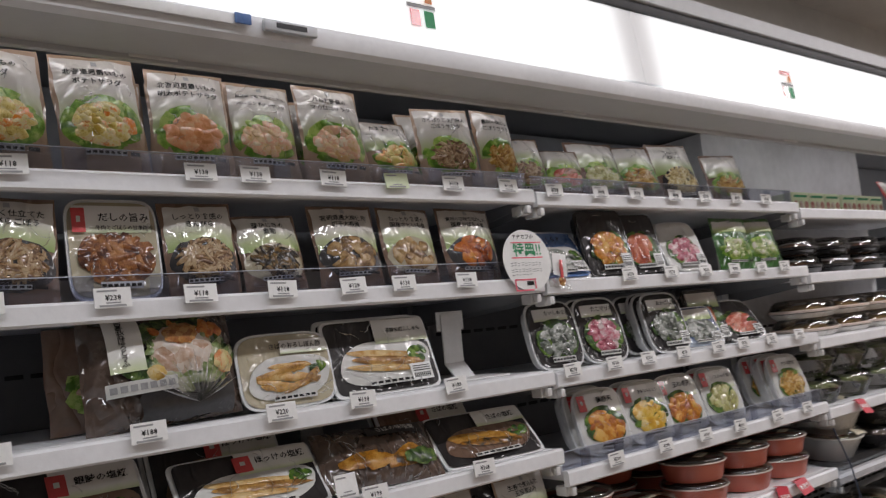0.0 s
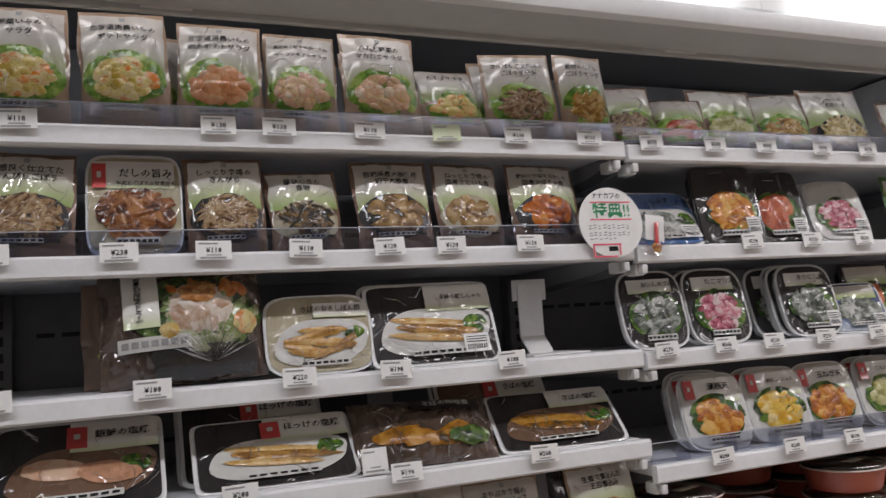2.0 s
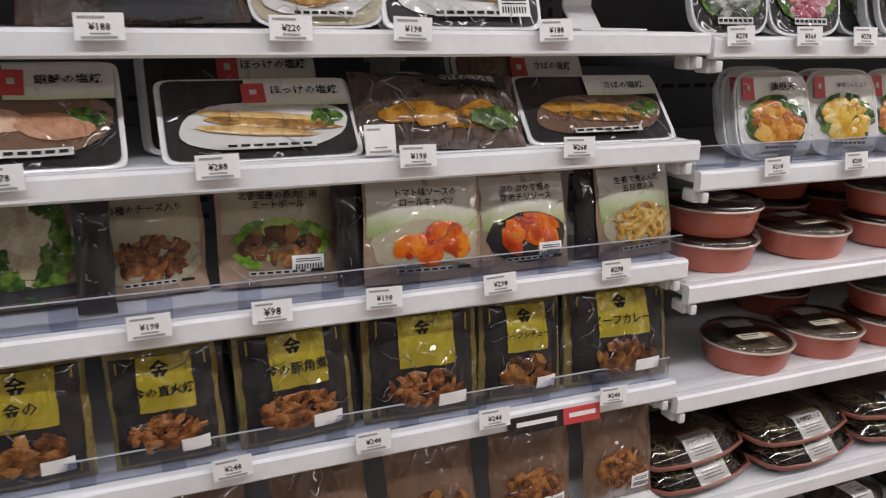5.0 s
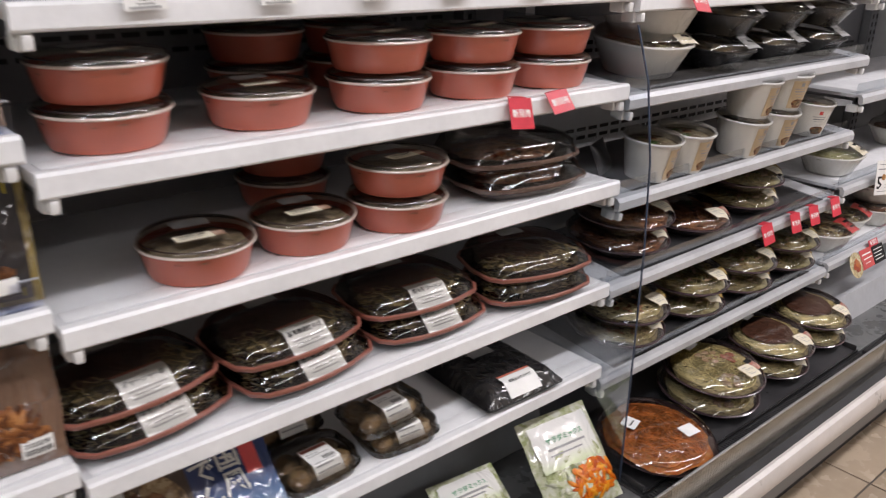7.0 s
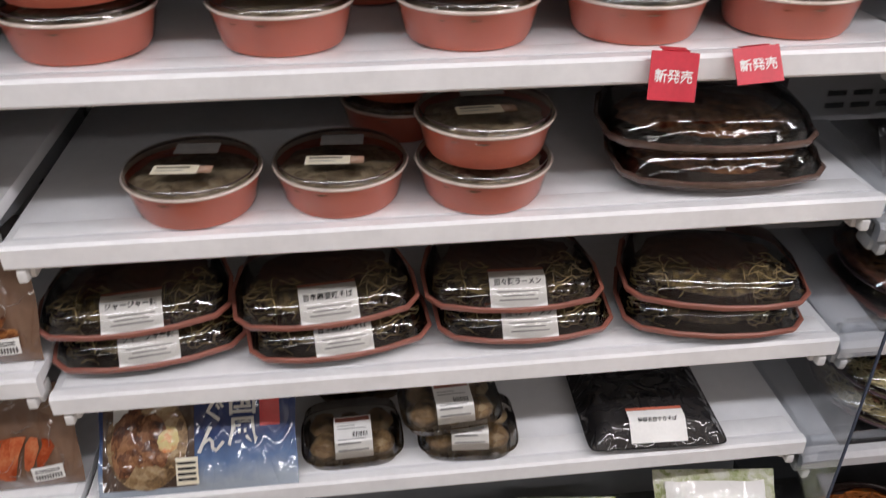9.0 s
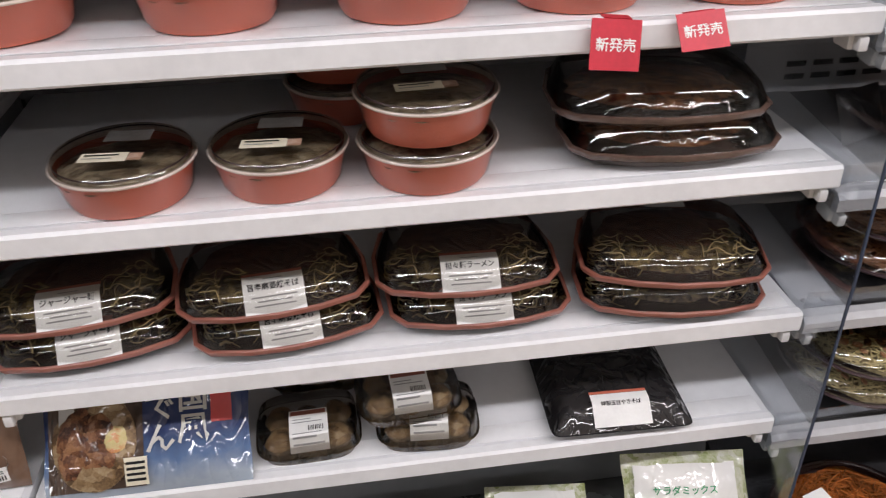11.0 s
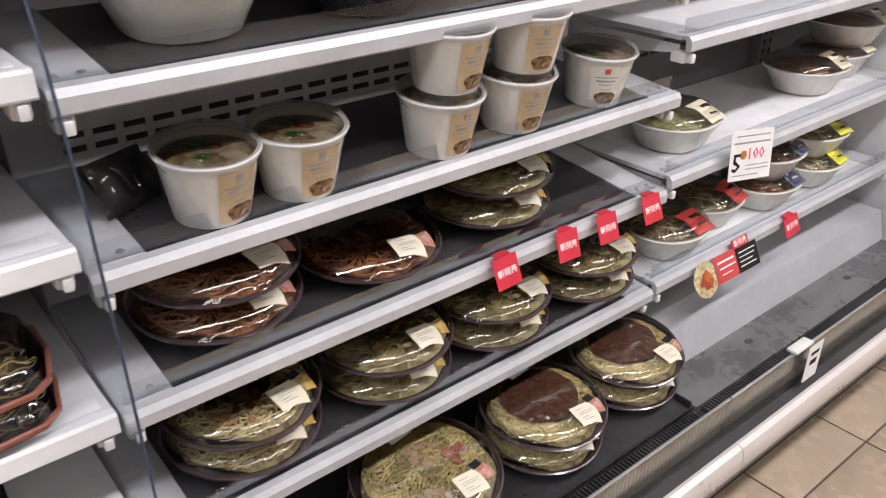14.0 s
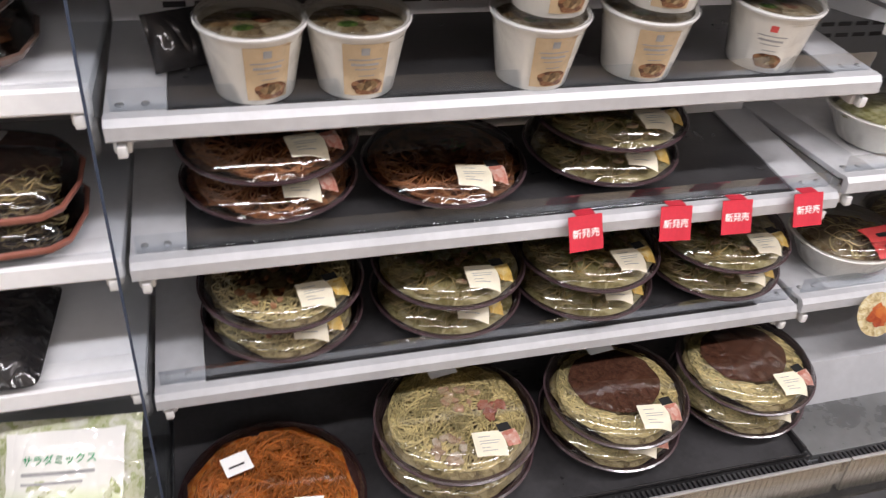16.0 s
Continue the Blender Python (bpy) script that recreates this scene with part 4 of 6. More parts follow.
def shelf(x0, x1, z, steel=False, depth=0.372, stopper=False, tilt=0.0, mat_of=None):
    """One shelf with its lip and its two bracket arms; its top at z, its lip's face at y = 0."""
    w = x1 - x0
    sh = thing("shelf", "zinc-framed shelf with a black mat, in the chilled case" if steel else "white steel shelf with a price rail, in the chilled case", "shelf", pose(x0, 0, z, tilt), "shelves of the chilled case")
    if steel:
        part("lip", prism([(0.0, -0.020), (0.001, -0.006), (0.007, 0.0005), (0.018, 0.0005), (0.018, -0.004), (0.012, -0.006), (0.010, -0.022), (0.003, -0.023)], 0.003, w - 0.003), FRAME, sh)
        part("side_strip", box(0.003, 0.062, 0.0185, depth, -0.008, 0.0, 0.001), FRAME, sh)
        part("side_strip", box(w - 0.062, w - 0.003, 0.0185, depth, -0.008, 0.0, 0.001), FRAME, sh)
        part("mat", box(0.0625, w - 0.0625, 0.0185, depth, -0.008, -0.0022, 0.001), mat_of or MAT_BLACK, sh)
        for sx in (0.018, 0.042, w - 0.018, w - 0.042):
            bm = loft([(0.0042, 0.0042, 0.0002, 2), (0.0042, 0.0042, 0.0014, 2), (0.0028, 0.0028, 0.0022, 2)], 12)
            bm.transform(Matrix.Translation((sx, 0.034, 0)))
            part("screw", bm, ALU, sh)
        part("stopper", box(0.01, w - 0.01, 0.0205, 0.0222, 0.0008, 0.024), CLEAR, sh, smooth=False)
    else:
        part("lip", prism([(0.0, -0.023), (0.0, -0.003), (0.003, 0.0005), (0.013, 0.0005), (0.013, -0.026), (0.003, -0.026)], 0.003, w - 0.003), LIP, sh)
        part("panel", box(0.003, w - 0.003, 0.0135, depth, -0.016, -0.001, 0.001), WHITE, sh)
        part("front_strip", box(0.012, w - 0.012, 0.018, 0.046, -0.0006, 0.0008, 0.0006), LIP, sh)
        if stopper:
            st = part("stopper", box(0.006, w - 0.006, 0.0145, 0.0160, 0.0006, 0.030), STOP, sh, smooth=False)
            part("bright_stopper_edge", box(0.006, w - 0.006, 0.0143, 0.0162, 0.0301, 0.0312), STOP_EDGE, st, smooth=False)
            for i in range(10):
                part("stopper_tab", box(0.05 + i * 0.09, 0.075 + i * 0.09, 0.0118, 0.0142, 0.0008, 0.027 + 0.003 * (i % 2), 0.0008), STOP, st, smooth=False)
    for bx in (0.016, w - 0.016):
        part("bracket", prism([(0.03, -0.018), (0.03, -0.030), (0.10, -0.040), (depth - 0.012, -0.055), (depth, -0.055), (depth, -0.018)], bx - 0.0015, bx + 0.0015), WHITE if steel else GREY, sh, smooth=False)
        cl = part("clip", box(bx - 0.009, bx + 0.009, 0.014, 0.040, -0.044, -0.0265, 0.003), PLASTIC_W, sh)
        part("clip_hook", box(bx - 0.005, bx + 0.005, 0.002, 0.0135, -0.042, -0.028, 0.002), PLASTIC_W, cl)
    return sh


A_Z = [1.708, 1.553, 1.393, 1.262, 1.106, 0.932, 0.745, 0.555]
B_Z = [1.704, 1.548, 1.388, 1.222, 1.068, 0.906, 0.718, 0.553]
C_Z = [1.690, 1.530, 1.372, 1.205, 1.046, 0.870, 0.706, 0.516]
D_Z = [1.42, 1.19, 0.955, 0.728, 0.527]
TILT = 6.0
for i, z in enumerate(A_Z):
    shelf(-0.9, 0.0, z, stopper=i in (0, 1, 4, 5))
    shelf(-1.8, -0.9, z, stopper=i in (0, 1))
for i, z in enumerate(B_Z):
    shelf(0.0, 0.9, z, stopper=i in (0, 3))
for i, z in enumerate(C_Z):
    shelf(0.9, 1.8, z, steel=i > 3, depth=0.235, tilt=TILT if i > 3 else 0)
for z in D_Z:
    shelf(1.8, 2.7, z, steel=True, depth=0.30, mat_of=GREY_C)
dv = thing("divider", "clear upright acrylic divider between two shelf bays", "divider", pose(0.9, 0, 0))
edge = [(-0.062, 0.335), (-0.061, 0.60), (-0.058, 0.80), (-0.050, 0.95), (-0.030, 1.075), (0.0, 1.16)]
part("sheet", prism(edge + [(0.30, 1.16), (0.30, 0.335)], -0.001, 0.001), CLEAR, dv, smooth=False)
part("front_edge", prism([(y - 0.0028, z) for y, z in edge] + [(y - 0.0004, z) for y, z in edge[::-1]], -0.0013, 0.0013), CLEAR_EDGE, dv, smooth=False)

# ---- tags ----


def price_tag(x, z, price, color=None, w=0.042, h=0.024, tilt=8, y=-0.0015, turn=0.0):
    tg = thing("price_tag", "small white shelf price tag" if color is None else "small pale green shelf price tag", "price tag", pose(x + w / 2, y - 0.003, z, -tilt, turn, 0), "shelf price tags")
    part("card", box(-w / 2, w / 2, -0.0012, 0, -h, 0, 0.0), color or CARD, tg, smooth=False)
    if price:
        part("price", lettering("¥" + price, 0.0, -h * 0.52, w * 0.44, flat(-0.0012), 0.0005, 0.016), INK, tg)
    part("small_print", bars([(-w * 0.42, w * (0.02 + 0.1 * (len(price) % 2)), -h * 0.16, 0.0022), (-w * 0.2, w * 0.2, -h * 0.76, 0.0016), (-w * 0.38, w * 0.34, -h * 0.90, 0.0024)], flat(-0.0012), 0.0005), INKG, tg)
    return tg


TAGS = [(A_Z[0], [(-0.845, "118"), (-0.624, "138"), (-0.549, "138"), (-0.429, "118"), (-0.320, ""), (-0.209, "118"), (-0.090, "118")]),
        (B_Z[0], [(0.021, "98"), (0.144, "98"), (0.25, "98"), (0.374, "98"), (0.479, "98"), (0.599, "98"), (0.72, "98")]),
        (A_Z[1], [(-0.875, "118"), (-0.741, "238"), (-0.635, "118"), (-0.522, "118"), (-0.412, "128"), (-0.323, "138"), (-0.202, "138")]),
        (B_Z[1], [(0.20, "278"), (0.328, "278"), (0.445, "278"), (0.553, "278"), (0.66, "278"), (0.76, "198")]),
        (A_Z[2], [(-0.874, "188"), (-0.709, "188"), (-0.538, "220"), (-0.412, "198"), (-0.245, "188")]),
        (B_Z[2], [(0.015, "278"), (0.126, "368"), (0.223, "278"), (0.335, "278"), (0.453, "278"), (0.548, "158"), (0.66, "278"), (0.78, "278")]),
        (A_Z[3], [(-0.805, "278"), (-0.615, "288"), (-0.406, "198"), (-0.205, "268")]),
        (B_Z[3], [(0.10, "208"), (0.242, "208"), (0.371, "198"), (0.495, "208"), (0.64, "198"), (0.77, "208")]),
        (A_Z[4], [(-0.86, "248"), (-0.691, "198"), (-0.569, "98"), (-0.445, "198"), (-0.303, "298"), (-0.141, "278")]),
        (A_Z[5], [(-0.62, "248"), (-0.46, "248"), (-0.304, "248"), (-0.130, "248")])]
for z, row in TAGS:
    for k, (x, s) in enumerate(row):
        price_tag(x, z + 0.014, s, None if s else PALEGREEN, tilt=6 + (k * 7) % 5, turn=((k * 5) % 4 - 1.5) * 1.2)


def red_tag(x, z, roll=0.0, w=0.044, h=0.040, lean=20):
    tg = thing("new_item_tag", "red hanging card tag with white lettering on a shelf lip", "shelf tag", pose(x + w / 2, -0.005, z, -lean, roll, 0), "red hanging tags")
    part("card", box(-w / 2, w / 2, -0.001, 0, -h, 0), RED, tg, smooth=False)
    part("hook", prism([(0, 0.0), (0.012, 0.004), (0.012, 0.005), (-0.001, 0.001)], -w * 0.25, w * 0.3), RED, tg, smooth=False)
    part("lettering", lettering("新発売", 0, -h * 0.52, w * 0.8, flat(-0.001), 0.0004, 0.02), CARD, tg)
    return tg


red_tag(0.614, B_Z[4] + 0.006, 6, w=0.046, h=0.044)
red_tag(0.690, B_Z[4] + 0.008, -4, h=0.034, lean=35)
for x, r in ((1.399, -3), (1.523, 3), (1.610, 2), (1.716, 0)):
    red_tag(x, C_Z[6] + 0.012, r, h=0.044)
red_tag(2.20, D_Z[4] + 0.005, -6, w=0.05)

# ---- dishes ----


def put(proto, spots):
    """Sets a finished dish at the first spot and copies of it at the others: (x, y, z, turn)."""
    ms = [s if isinstance(s, Matrix) else pose(s[0], s[1], s[2], 0, 0, s[3]) for s in spots]
    proto.matrix_world = ms[0]
    for m in ms[1:]:
        copy_thing(proto, m)


def tilted(spots, zb, tilt=TILT):
    """The same spots on a shelf that leans forward, its front edge at height zb."""
    return [pose(0, 0, zb, tilt) @ pose(x, y, z - zb, 0, 0, r) for x, y, z, r in spots]


def terracotta_bowl():
    b = thing("rice_bowl", "round terracotta-red plastic rice bowl with a clear film lid", "bowl", group="terracotta bowls")
    part("bowl", loft([(0.054, 0.054, 0.0, 2), (0.0575, 0.0575, 0.001, 2), (0.0605, 0.0605, 0.006, 2), (0.0672, 0.0672, 0.0345, 2), (0.0682, 0.0682, 0.0372, 2)], 56, (True, False)), TERRA, b)
    part("rim", loft([(0.0682, 0.0682, 0.0372, 2), (0.0708, 0.0708, 0.0374, 2), (0.0716, 0.0716, 0.0390, 2), (0.0706, 0.0706, 0.0406, 2), (0.0670, 0.0670, 0.0398, 2)], 56, (False, False)), BOWLRIM, b, "pale cream-pink rim")
    part("food", heap(0, 0, 0.031, 0.065, 0.065, 0.008, 3.3), FOOD["rice"], b)
    lid = part("lid", loft([(0.0702, 0.0702, 0.0410, 2), (0.0692, 0.0692, 0.0432, 2), (0.0668, 0.0668, 0.0470, 2), (0.0640, 0.0640, 0.0488, 2), (0.040, 0.040, 0.0496, 2), (0.01, 0.01, 0.0498, 2)], 56, (False, True)), LID_SMOKE, b, "see-through film lid")
    part("seal_ring", loft([(0.0670, 0.0670, 0.0440, 2), (0.0664, 0.0664, 0.0456, 2)], 56, (False, False)), PURPLE, lid, "dark ring inside the lid")
    part("label", on_lid(sheet(-0.034, 0.012, -0.034, -0.014), lambda x, y: 0.0497, 0.0008), CREAM, lid)
    part("label_picture", on_lid(sheet(0.0122, 0.026, -0.032, -0.016), lambda x, y: 0.0496, 0.0008), FOOD["salmon"], lid)
    part("back_label", on_lid(sheet(-0.022, 0.024, 0.014, 0.040), lambda x, y: 0.0494, 0.0008), INKG, lid)
    part("label_print", on_lid(sheet(-0.030, 0.004, -0.022, -0.0195), lambda x, y: 0.0506, 0.0008), INK, lid)
    part("label_print", on_lid(sheet(-0.030, -0.002, -0.0285, -0.027), lambda x, y: 0.0506, 0.0008), INKG, lid)
    part("wrap", loft([(0.0556, 0.0556, 0.0005, 2), (0.0625, 0.0625, 0.007, 2), (0.0692, 0.0692, 0.0350, 2), (0.0730, 0.0730, 0.0395, 2), (0.0706, 0.0706, 0.0460, 2)], 56, (False, False)), WRAP, b)
    return b


def stack(x, y, z, n, pitch, r=0, dx=0.0, dy=0.0):
    return [(x + dx * i, y + dy * i, z + pitch * i, r + 7 * i) for i in range(n)]


z5, z6, z7, z8 = B_Z[4] + 0.001, B_Z[5] + 0.001, B_Z[6] + 0.001, B_Z[7] + 0.001
spots = []
for x, y, n in ((0.10, 0.086, 2), (0.283, 0.088, 1), (0.460, 0.086, 2), (0.626, 0.085, 2), (0.784, 0.084, 2), (0.37, 0.255, 2), (0.53, 0.26, 2)):
    spots += stack(x, y, z5, n, 0.0502, 5 * n)
for x, y, n in ((0.180, 0.068, 1), (0.328, 0.073, 1), (0.476, 0.066, 2), (0.40, 0.25, 2)):
    spots += stack(x, y, z6, n, 0.0502, -4)
singles = [s for s in spots if s[0] in (0.283, 0.180, 0.328)]
put(terracotta_bowl(), [pose(s[0], s[1], s[2], 0, 0, s[3]) for s in spots if s not in singles])
small = terracotta_bowl()
small.scale = (0.97, 0.97, 1.0)
for k, s in enumerate(singles):
    if k:
        copy_thing(small, pose(s[0], s[1], s[2], 0, 0, s[3]))
small.location, small.rotation_euler = singles[0][:3], (0, 0, 0)

OCT = [(-0.106, 0.0), (-0.103, -0.052), (-0.088, -0.071), (-0.046, -0.082), (0.0, -0.086), (0.046, -0.082), (0.088, -0.071), (0.103, -0.052)]
OCT = OCT + [(-x * (1 - 1.3 * abs(y)), -y) for x, y in OCT]


def octagon_tray(dish, rim, label_words, text, size=1.0, noodles=True, body=BLACKTRAY, dome=1.0):
    b = thing("noodle_tray", label_words, "noodle tray", group="noodle trays")
    out = [(x * size, y * size) for x, y in OCT]
    part("tray", polygon_loft(out, [(0.76, 0.0), (0.82, 0.002), (0.95, 0.0125)]), body, b)
    part("rim", polygon_loft(out, [(0.94, 0.0140), (0.985, 0.0146), (0.992, 0.0172), (1.004, 0.0178), (1.007, 0.0208), (0.990, 0.022), (0.95, 0.0214)]), rim, b)
    part("noodles", heap(0, 0, 0.0205, 0.088 * size, 0.068 * size, 0.013, 5.1), FOOD[dish], b)
    if noodles:
        part("strands", strands(-0.055 * size, -0.026 * size, 0.024, 0.040 * size, 0.040 * size, 0.010, 20, 11, 0.0007), STRAND_T, b, "pale loose noodles")
        part("strands", strands(0.056 * size, -0.024 * size, 0.024, 0.040 * size, 0.042 * size, 0.010, 20, 13, 0.0007), STRAND_T, b, "pale loose noodles")
        part("sauce", heap(0, 0.016, 0.026, 0.074 * size, 0.054 * size, 0.013, 7.7, rag=0.25), FOOD["ragu"], b, "dark meat sauce")
    lid = part("lid", polygon_loft(out, [(f, 0.0216 + (z - 0.0216) * dome) for f, z in ((0.970, 0.0216), (0.950, 0.026), (0.89, 0.0375), (0.81, 0.0438), (0.66, 0.0468), (0.35, 0.0480), (0.1, 0.0482))]), LID, b, "clear domed lid")
    if text:
        slope = lambda x, y: 0.0438 + min(0, (y + 0.058) * 0.95)
        part("label", on_lid(sheet(-0.032, 0.032, -0.083, -0.044, 6, 6), slope, 0.0012), CARD, lid)
        part("label_edge", on_lid(sheet(-0.032, 0.032, -0.0438, -0.039, 4, 1), slope, 0.0012), TERRA, lid)
        bm = lettering(text, 0, 0, 0.054, flat(0), 0, 0.009)
        for v in bm.verts:
            v.co = Vector((v.co.x, -0.062 + v.co.z * 0.8, 0))
        part("label_text", on_lid(bm, slope, 0.0019), INK, lid)
        lines = bmesh.new()
        for yy, xx in ((-0.0525, 0.010), (-0.0705, 0.024), (-0.0740, 0.018), (-0.0775, 0.022)):
            sheet(-xx, xx, yy, yy + 0.0012, 4, 1, bm=lines)
        part("label_print", on_lid(lines, slope, 0.0019), INKG, lid)
    part("back_label", on_lid(sheet(-0.024, 0.024, 0.03, 0.055), lambda x, y: 0.0216 + 0.0258 * dome, 0.001), INKG, lid)
    return b


for (x, yy, r), tx in zip(((0.088, 0.112, 7), (0.300, 0.104, 6), (0.520, 0.108, -2)), ("ジャージャー麺", "旨辛麻婆焼そば", "担々麺ラーメン")):
    o = octagon_tray("dark_noodle", TERRA_D, "dark noodle tray with a terracotta rim, clear lid and white label", tx)
    put(o, [(x + 0.010, yy - 0.010, z7, r + 1), (x - 0.002, yy, z7 + 0.037, r)])
o = octagon_tray("dark_noodle", TERRA_D, "wide noodle tray with a terracotta rim and a glossy clear lid", "", 1.02, dome=1.15)
put(o, [(0.756, 0.082, z7, -8), (0.757, 0.084, z7 + 0.038, -10)])
o = octagon_tray("meat", SMOKED, "large dark noodle tray with a brown rim and a glossy lid", "", 1.08, False, SMOKED, 1.2)
put(o, [(0.735, 0.100, z6, -4), (0.722, 0.108, z6 + 0.038, -7)])

# what stands on the lowest shelf of that bay
bag = thing("noodle_bag", "flat printed stew bag, brown food picture and blue field", "stew bag", pose(0.135, 0.004, z8, -44))
bw, bh = 0.232, 0.158
bm, bs = pouch_body(bw, bh, 0.014, 41.0)
part("bag", bm, SKYP, bag)
part("picture_field", patch(-bw * 0.48, -bw * 0.01, 0.008, bh * 0.97, bs, 0.0014, 14, 16), TOFUBAG, bag)
part("food_picture", morsels(-bw * 0.25, bh * 0.40, bw * 0.21, bh * 0.36, bs, 4.4, 26, 0.30, 1.2, 0.002, 0.002), FOOD["taro"], bag)
part("food_picture", morsels(-bw * 0.28, bh * 0.36, bw * 0.15, bh * 0.30, bs, 9.4, 9, 0.34, 1.4, 0.004, 0.002), FOOD["meat"], bag)
part("egg_picture", blob(-bw * 0.14, bh * 0.40, bw * 0.06, bh * 0.10, bs, 6.4, 0.0065), FOOD["egg"], bag)
part("white_field", patch(-bw * 0.42, -bw * 0.34, bh * 0.45, bh * 0.85, bs, 0.004, 3, 4), WPRINT, bag)
part("red_field", patch(bw * 0.32, bw * 0.42, bh * 0.45, bh * 0.97, bs, 0.0018, 3, 7), REDP, bag)
for k, (col, tx) in enumerate(((0.235, "四国風"), (0.075, "おでん"))):
    for r, ch in enumerate(tx):
        zz = bh * (0.86 - 0.225 * r - 0.05 * k)
        part("title", lettering(ch, bw * col, zz, 0.036, bs, 0.0032, 0.036), WPRINT, bag)
part("cream_field", patch(-bw * 0.10, bw * 0.01, bh * 0.06, bh * 0.26, bs, 0.006, 3, 3), CREAM, bag)
part("small_print", bars([(-bw * 0.09, 0, bh * (0.10 + 0.04 * i), 0.003) for i in range(4)], bs, 0.007), INK, bag)


def bean_pack(label_words):
    b = thing("snack_pack", label_words, "snack pack", group="clear snack packs")
    part("tray", loft([(0.056, 0.043, 0.0, 4), (0.060, 0.047, 0.014, 4), (0.064, 0.051, 0.016, 4)], 36), LID, b)
    rnd = random.Random(5)
    for i in range(6):
        px, py = (i % 3 - 1) * 0.034, (i // 3 - 0.5) * 0.036
        bm = loft([(0.004, 0.004, 0.002, 2), (0.015, 0.015, 0.006, 2), (0.019, 0.018, 0.016, 2), (0.013, 0.013, 0.027, 2), (0.004, 0.004, 0.031, 2)], 14)
        for v in bm.verts:
            v.co += Vector((px, py, 0)) + 0.003 * Vector(noise.noise_vector(v.co * 90 + Vector((i * 3, 0, 0))))
        part("roll", bm, FOOD["taro"], b)
    lid = part("lid", loft([(0.062, 0.049, 0.0165, 4), (0.059, 0.046, 0.034, 4), (0.050, 0.038, 0.038, 4), (0.01, 0.01, 0.0385, 4)], 36, (False, True)), LID, b)
    slope = lambda x, y: 0.039 + min(0, (y + 0.036) * 1.6)
    part("label", on_lid(sheet(-0.022, 0.024, -0.047, 0.006, 4, 8), slope, 0.0012), CARD, lid)
    code = bmesh.new()
    for i in range(9):
        sheet(0.0005 + 0.0021 * i, 0.0016 + 0.0021 * i - 0.0004 * (i % 2), -0.030, -0.022, 1, 2, bm=code)
    part("barcode", on_lid(code, slope, 0.0018), INK, lid)
    lines = bmesh.new()
    for y, x1 in ((-0.043, 0.019), (-0.0385, 0.010), (-0.0345, 0.016), (-0.016, 0.017), (-0.011, 0.004)):
        sheet(-0.018, x1, y, y + 0.0013, 4, 1, bm=lines)
    part("label_print", on_lid(lines, slope, 0.0018), INKG, lid)
    part("label_edge", on_lid(sheet(-0.020, 0.022, -0.003, 0.004, 4, 1), slope, 0.0018), TERRA_D, lid)
    return b


bp = bean_pack("clear plastic pack of brown rolls with a white label")
put(bp, [(0.318, 0.062, z8, 2), (0.464, 0.058, z8, -4), (0.442, 0.066, z8 + 0.0395, 3), (0.33, 0.18, z8, 0)])
BLACKLID = mat("gloss_black_lid", (0.012, 0.011, 0.012), 0.5, var=0.3, scale=16, coat=1.0, film=0.003)
bb = thing("bento_box", "black square meal box with a glossy lid and white label", "meal box", pose(0.702, 0.092, z8, 0, 0, -2))
part("tray", loft([(0.077, 0.083, 0.0, 18), (0.085, 0.092, 0.012, 18), (0.089, 0.096, 0.013, 18)], 64), BLACKTRAY, bb)
lid = part("lid", loft([(0.0875, 0.0945, 0.0135, 18), (0.084, 0.091, 0.018, 18), (0.072, 0.076, 0.033, 14), (0.064, 0.068, 0.0365, 14), (0.01, 0.01, 0.0370, 14)], 64, (False, True)), BLACKLID, bb, "glossy black lid")
sl = lambda x, y: 0.0372 + min(0, (y + 0.070) * 0.95)
part("label", on_lid(sheet(-0.036, 0.036, -0.092, -0.056, 4, 6), sl, 0.0026), CARD, lid)
part("label_edge", on_lid(sheet(-0.036, 0.036, -0.0556, -0.051, 4, 1), sl, 0.0026), TERRA, lid)
bm = lettering("特製五目やきそば", 0, 0, 0.05, flat(0), 0, 0.008)
for v in bm.verts:
    v.co = Vector((v.co.x, -0.072 + v.co.z * 0.8, 0))
part("label_text", on_lid(bm, sl, 0.0034), INK, lid)
part("back_label", on_lid(sheet(-0.025, 0.025, 0.02, 0.05), lambda x, y: 0.0395, 0.0012), INKG, lid)


def scatter(spots, z, seed, dome, size):
    """Pieces of food of one kind, thrown over a dish: one joined mesh."""
    bm = bmesh.new()
    rnd = random.Random(seed)
    for x, y in spots:
        s = size * rnd.uniform(0.7, 1.3)
        m = Matrix.Translation((x, y, z + dome(x, y))) @ Matrix.Rotation(rnd.uniform(0, 6), 4, "Z") @ Matrix.Rotation(rnd.uniform(-0.5, 0.5), 4, "X") @ Matrix.Diagonal((s, s * rnd.uniform(0.5, 0.9), s * 0.45, 1))
        bmesh.ops.create_icosphere(bm, subdivisions=1, radius=1.0, matrix=m)
    return bm


def ring_of(n, r0, r1, seed, cx=0.0, cy=0.0):
    rnd = random.Random(seed)
    out = []
    for _ in range(n):
        a, r = rnd.uniform(0, 2 * math.pi), math.sqrt(rnd.uniform(r0 * r0, r1 * r1))
        out.append((cx + r * math.cos(a), cy + r * math.sin(a)))
    return out


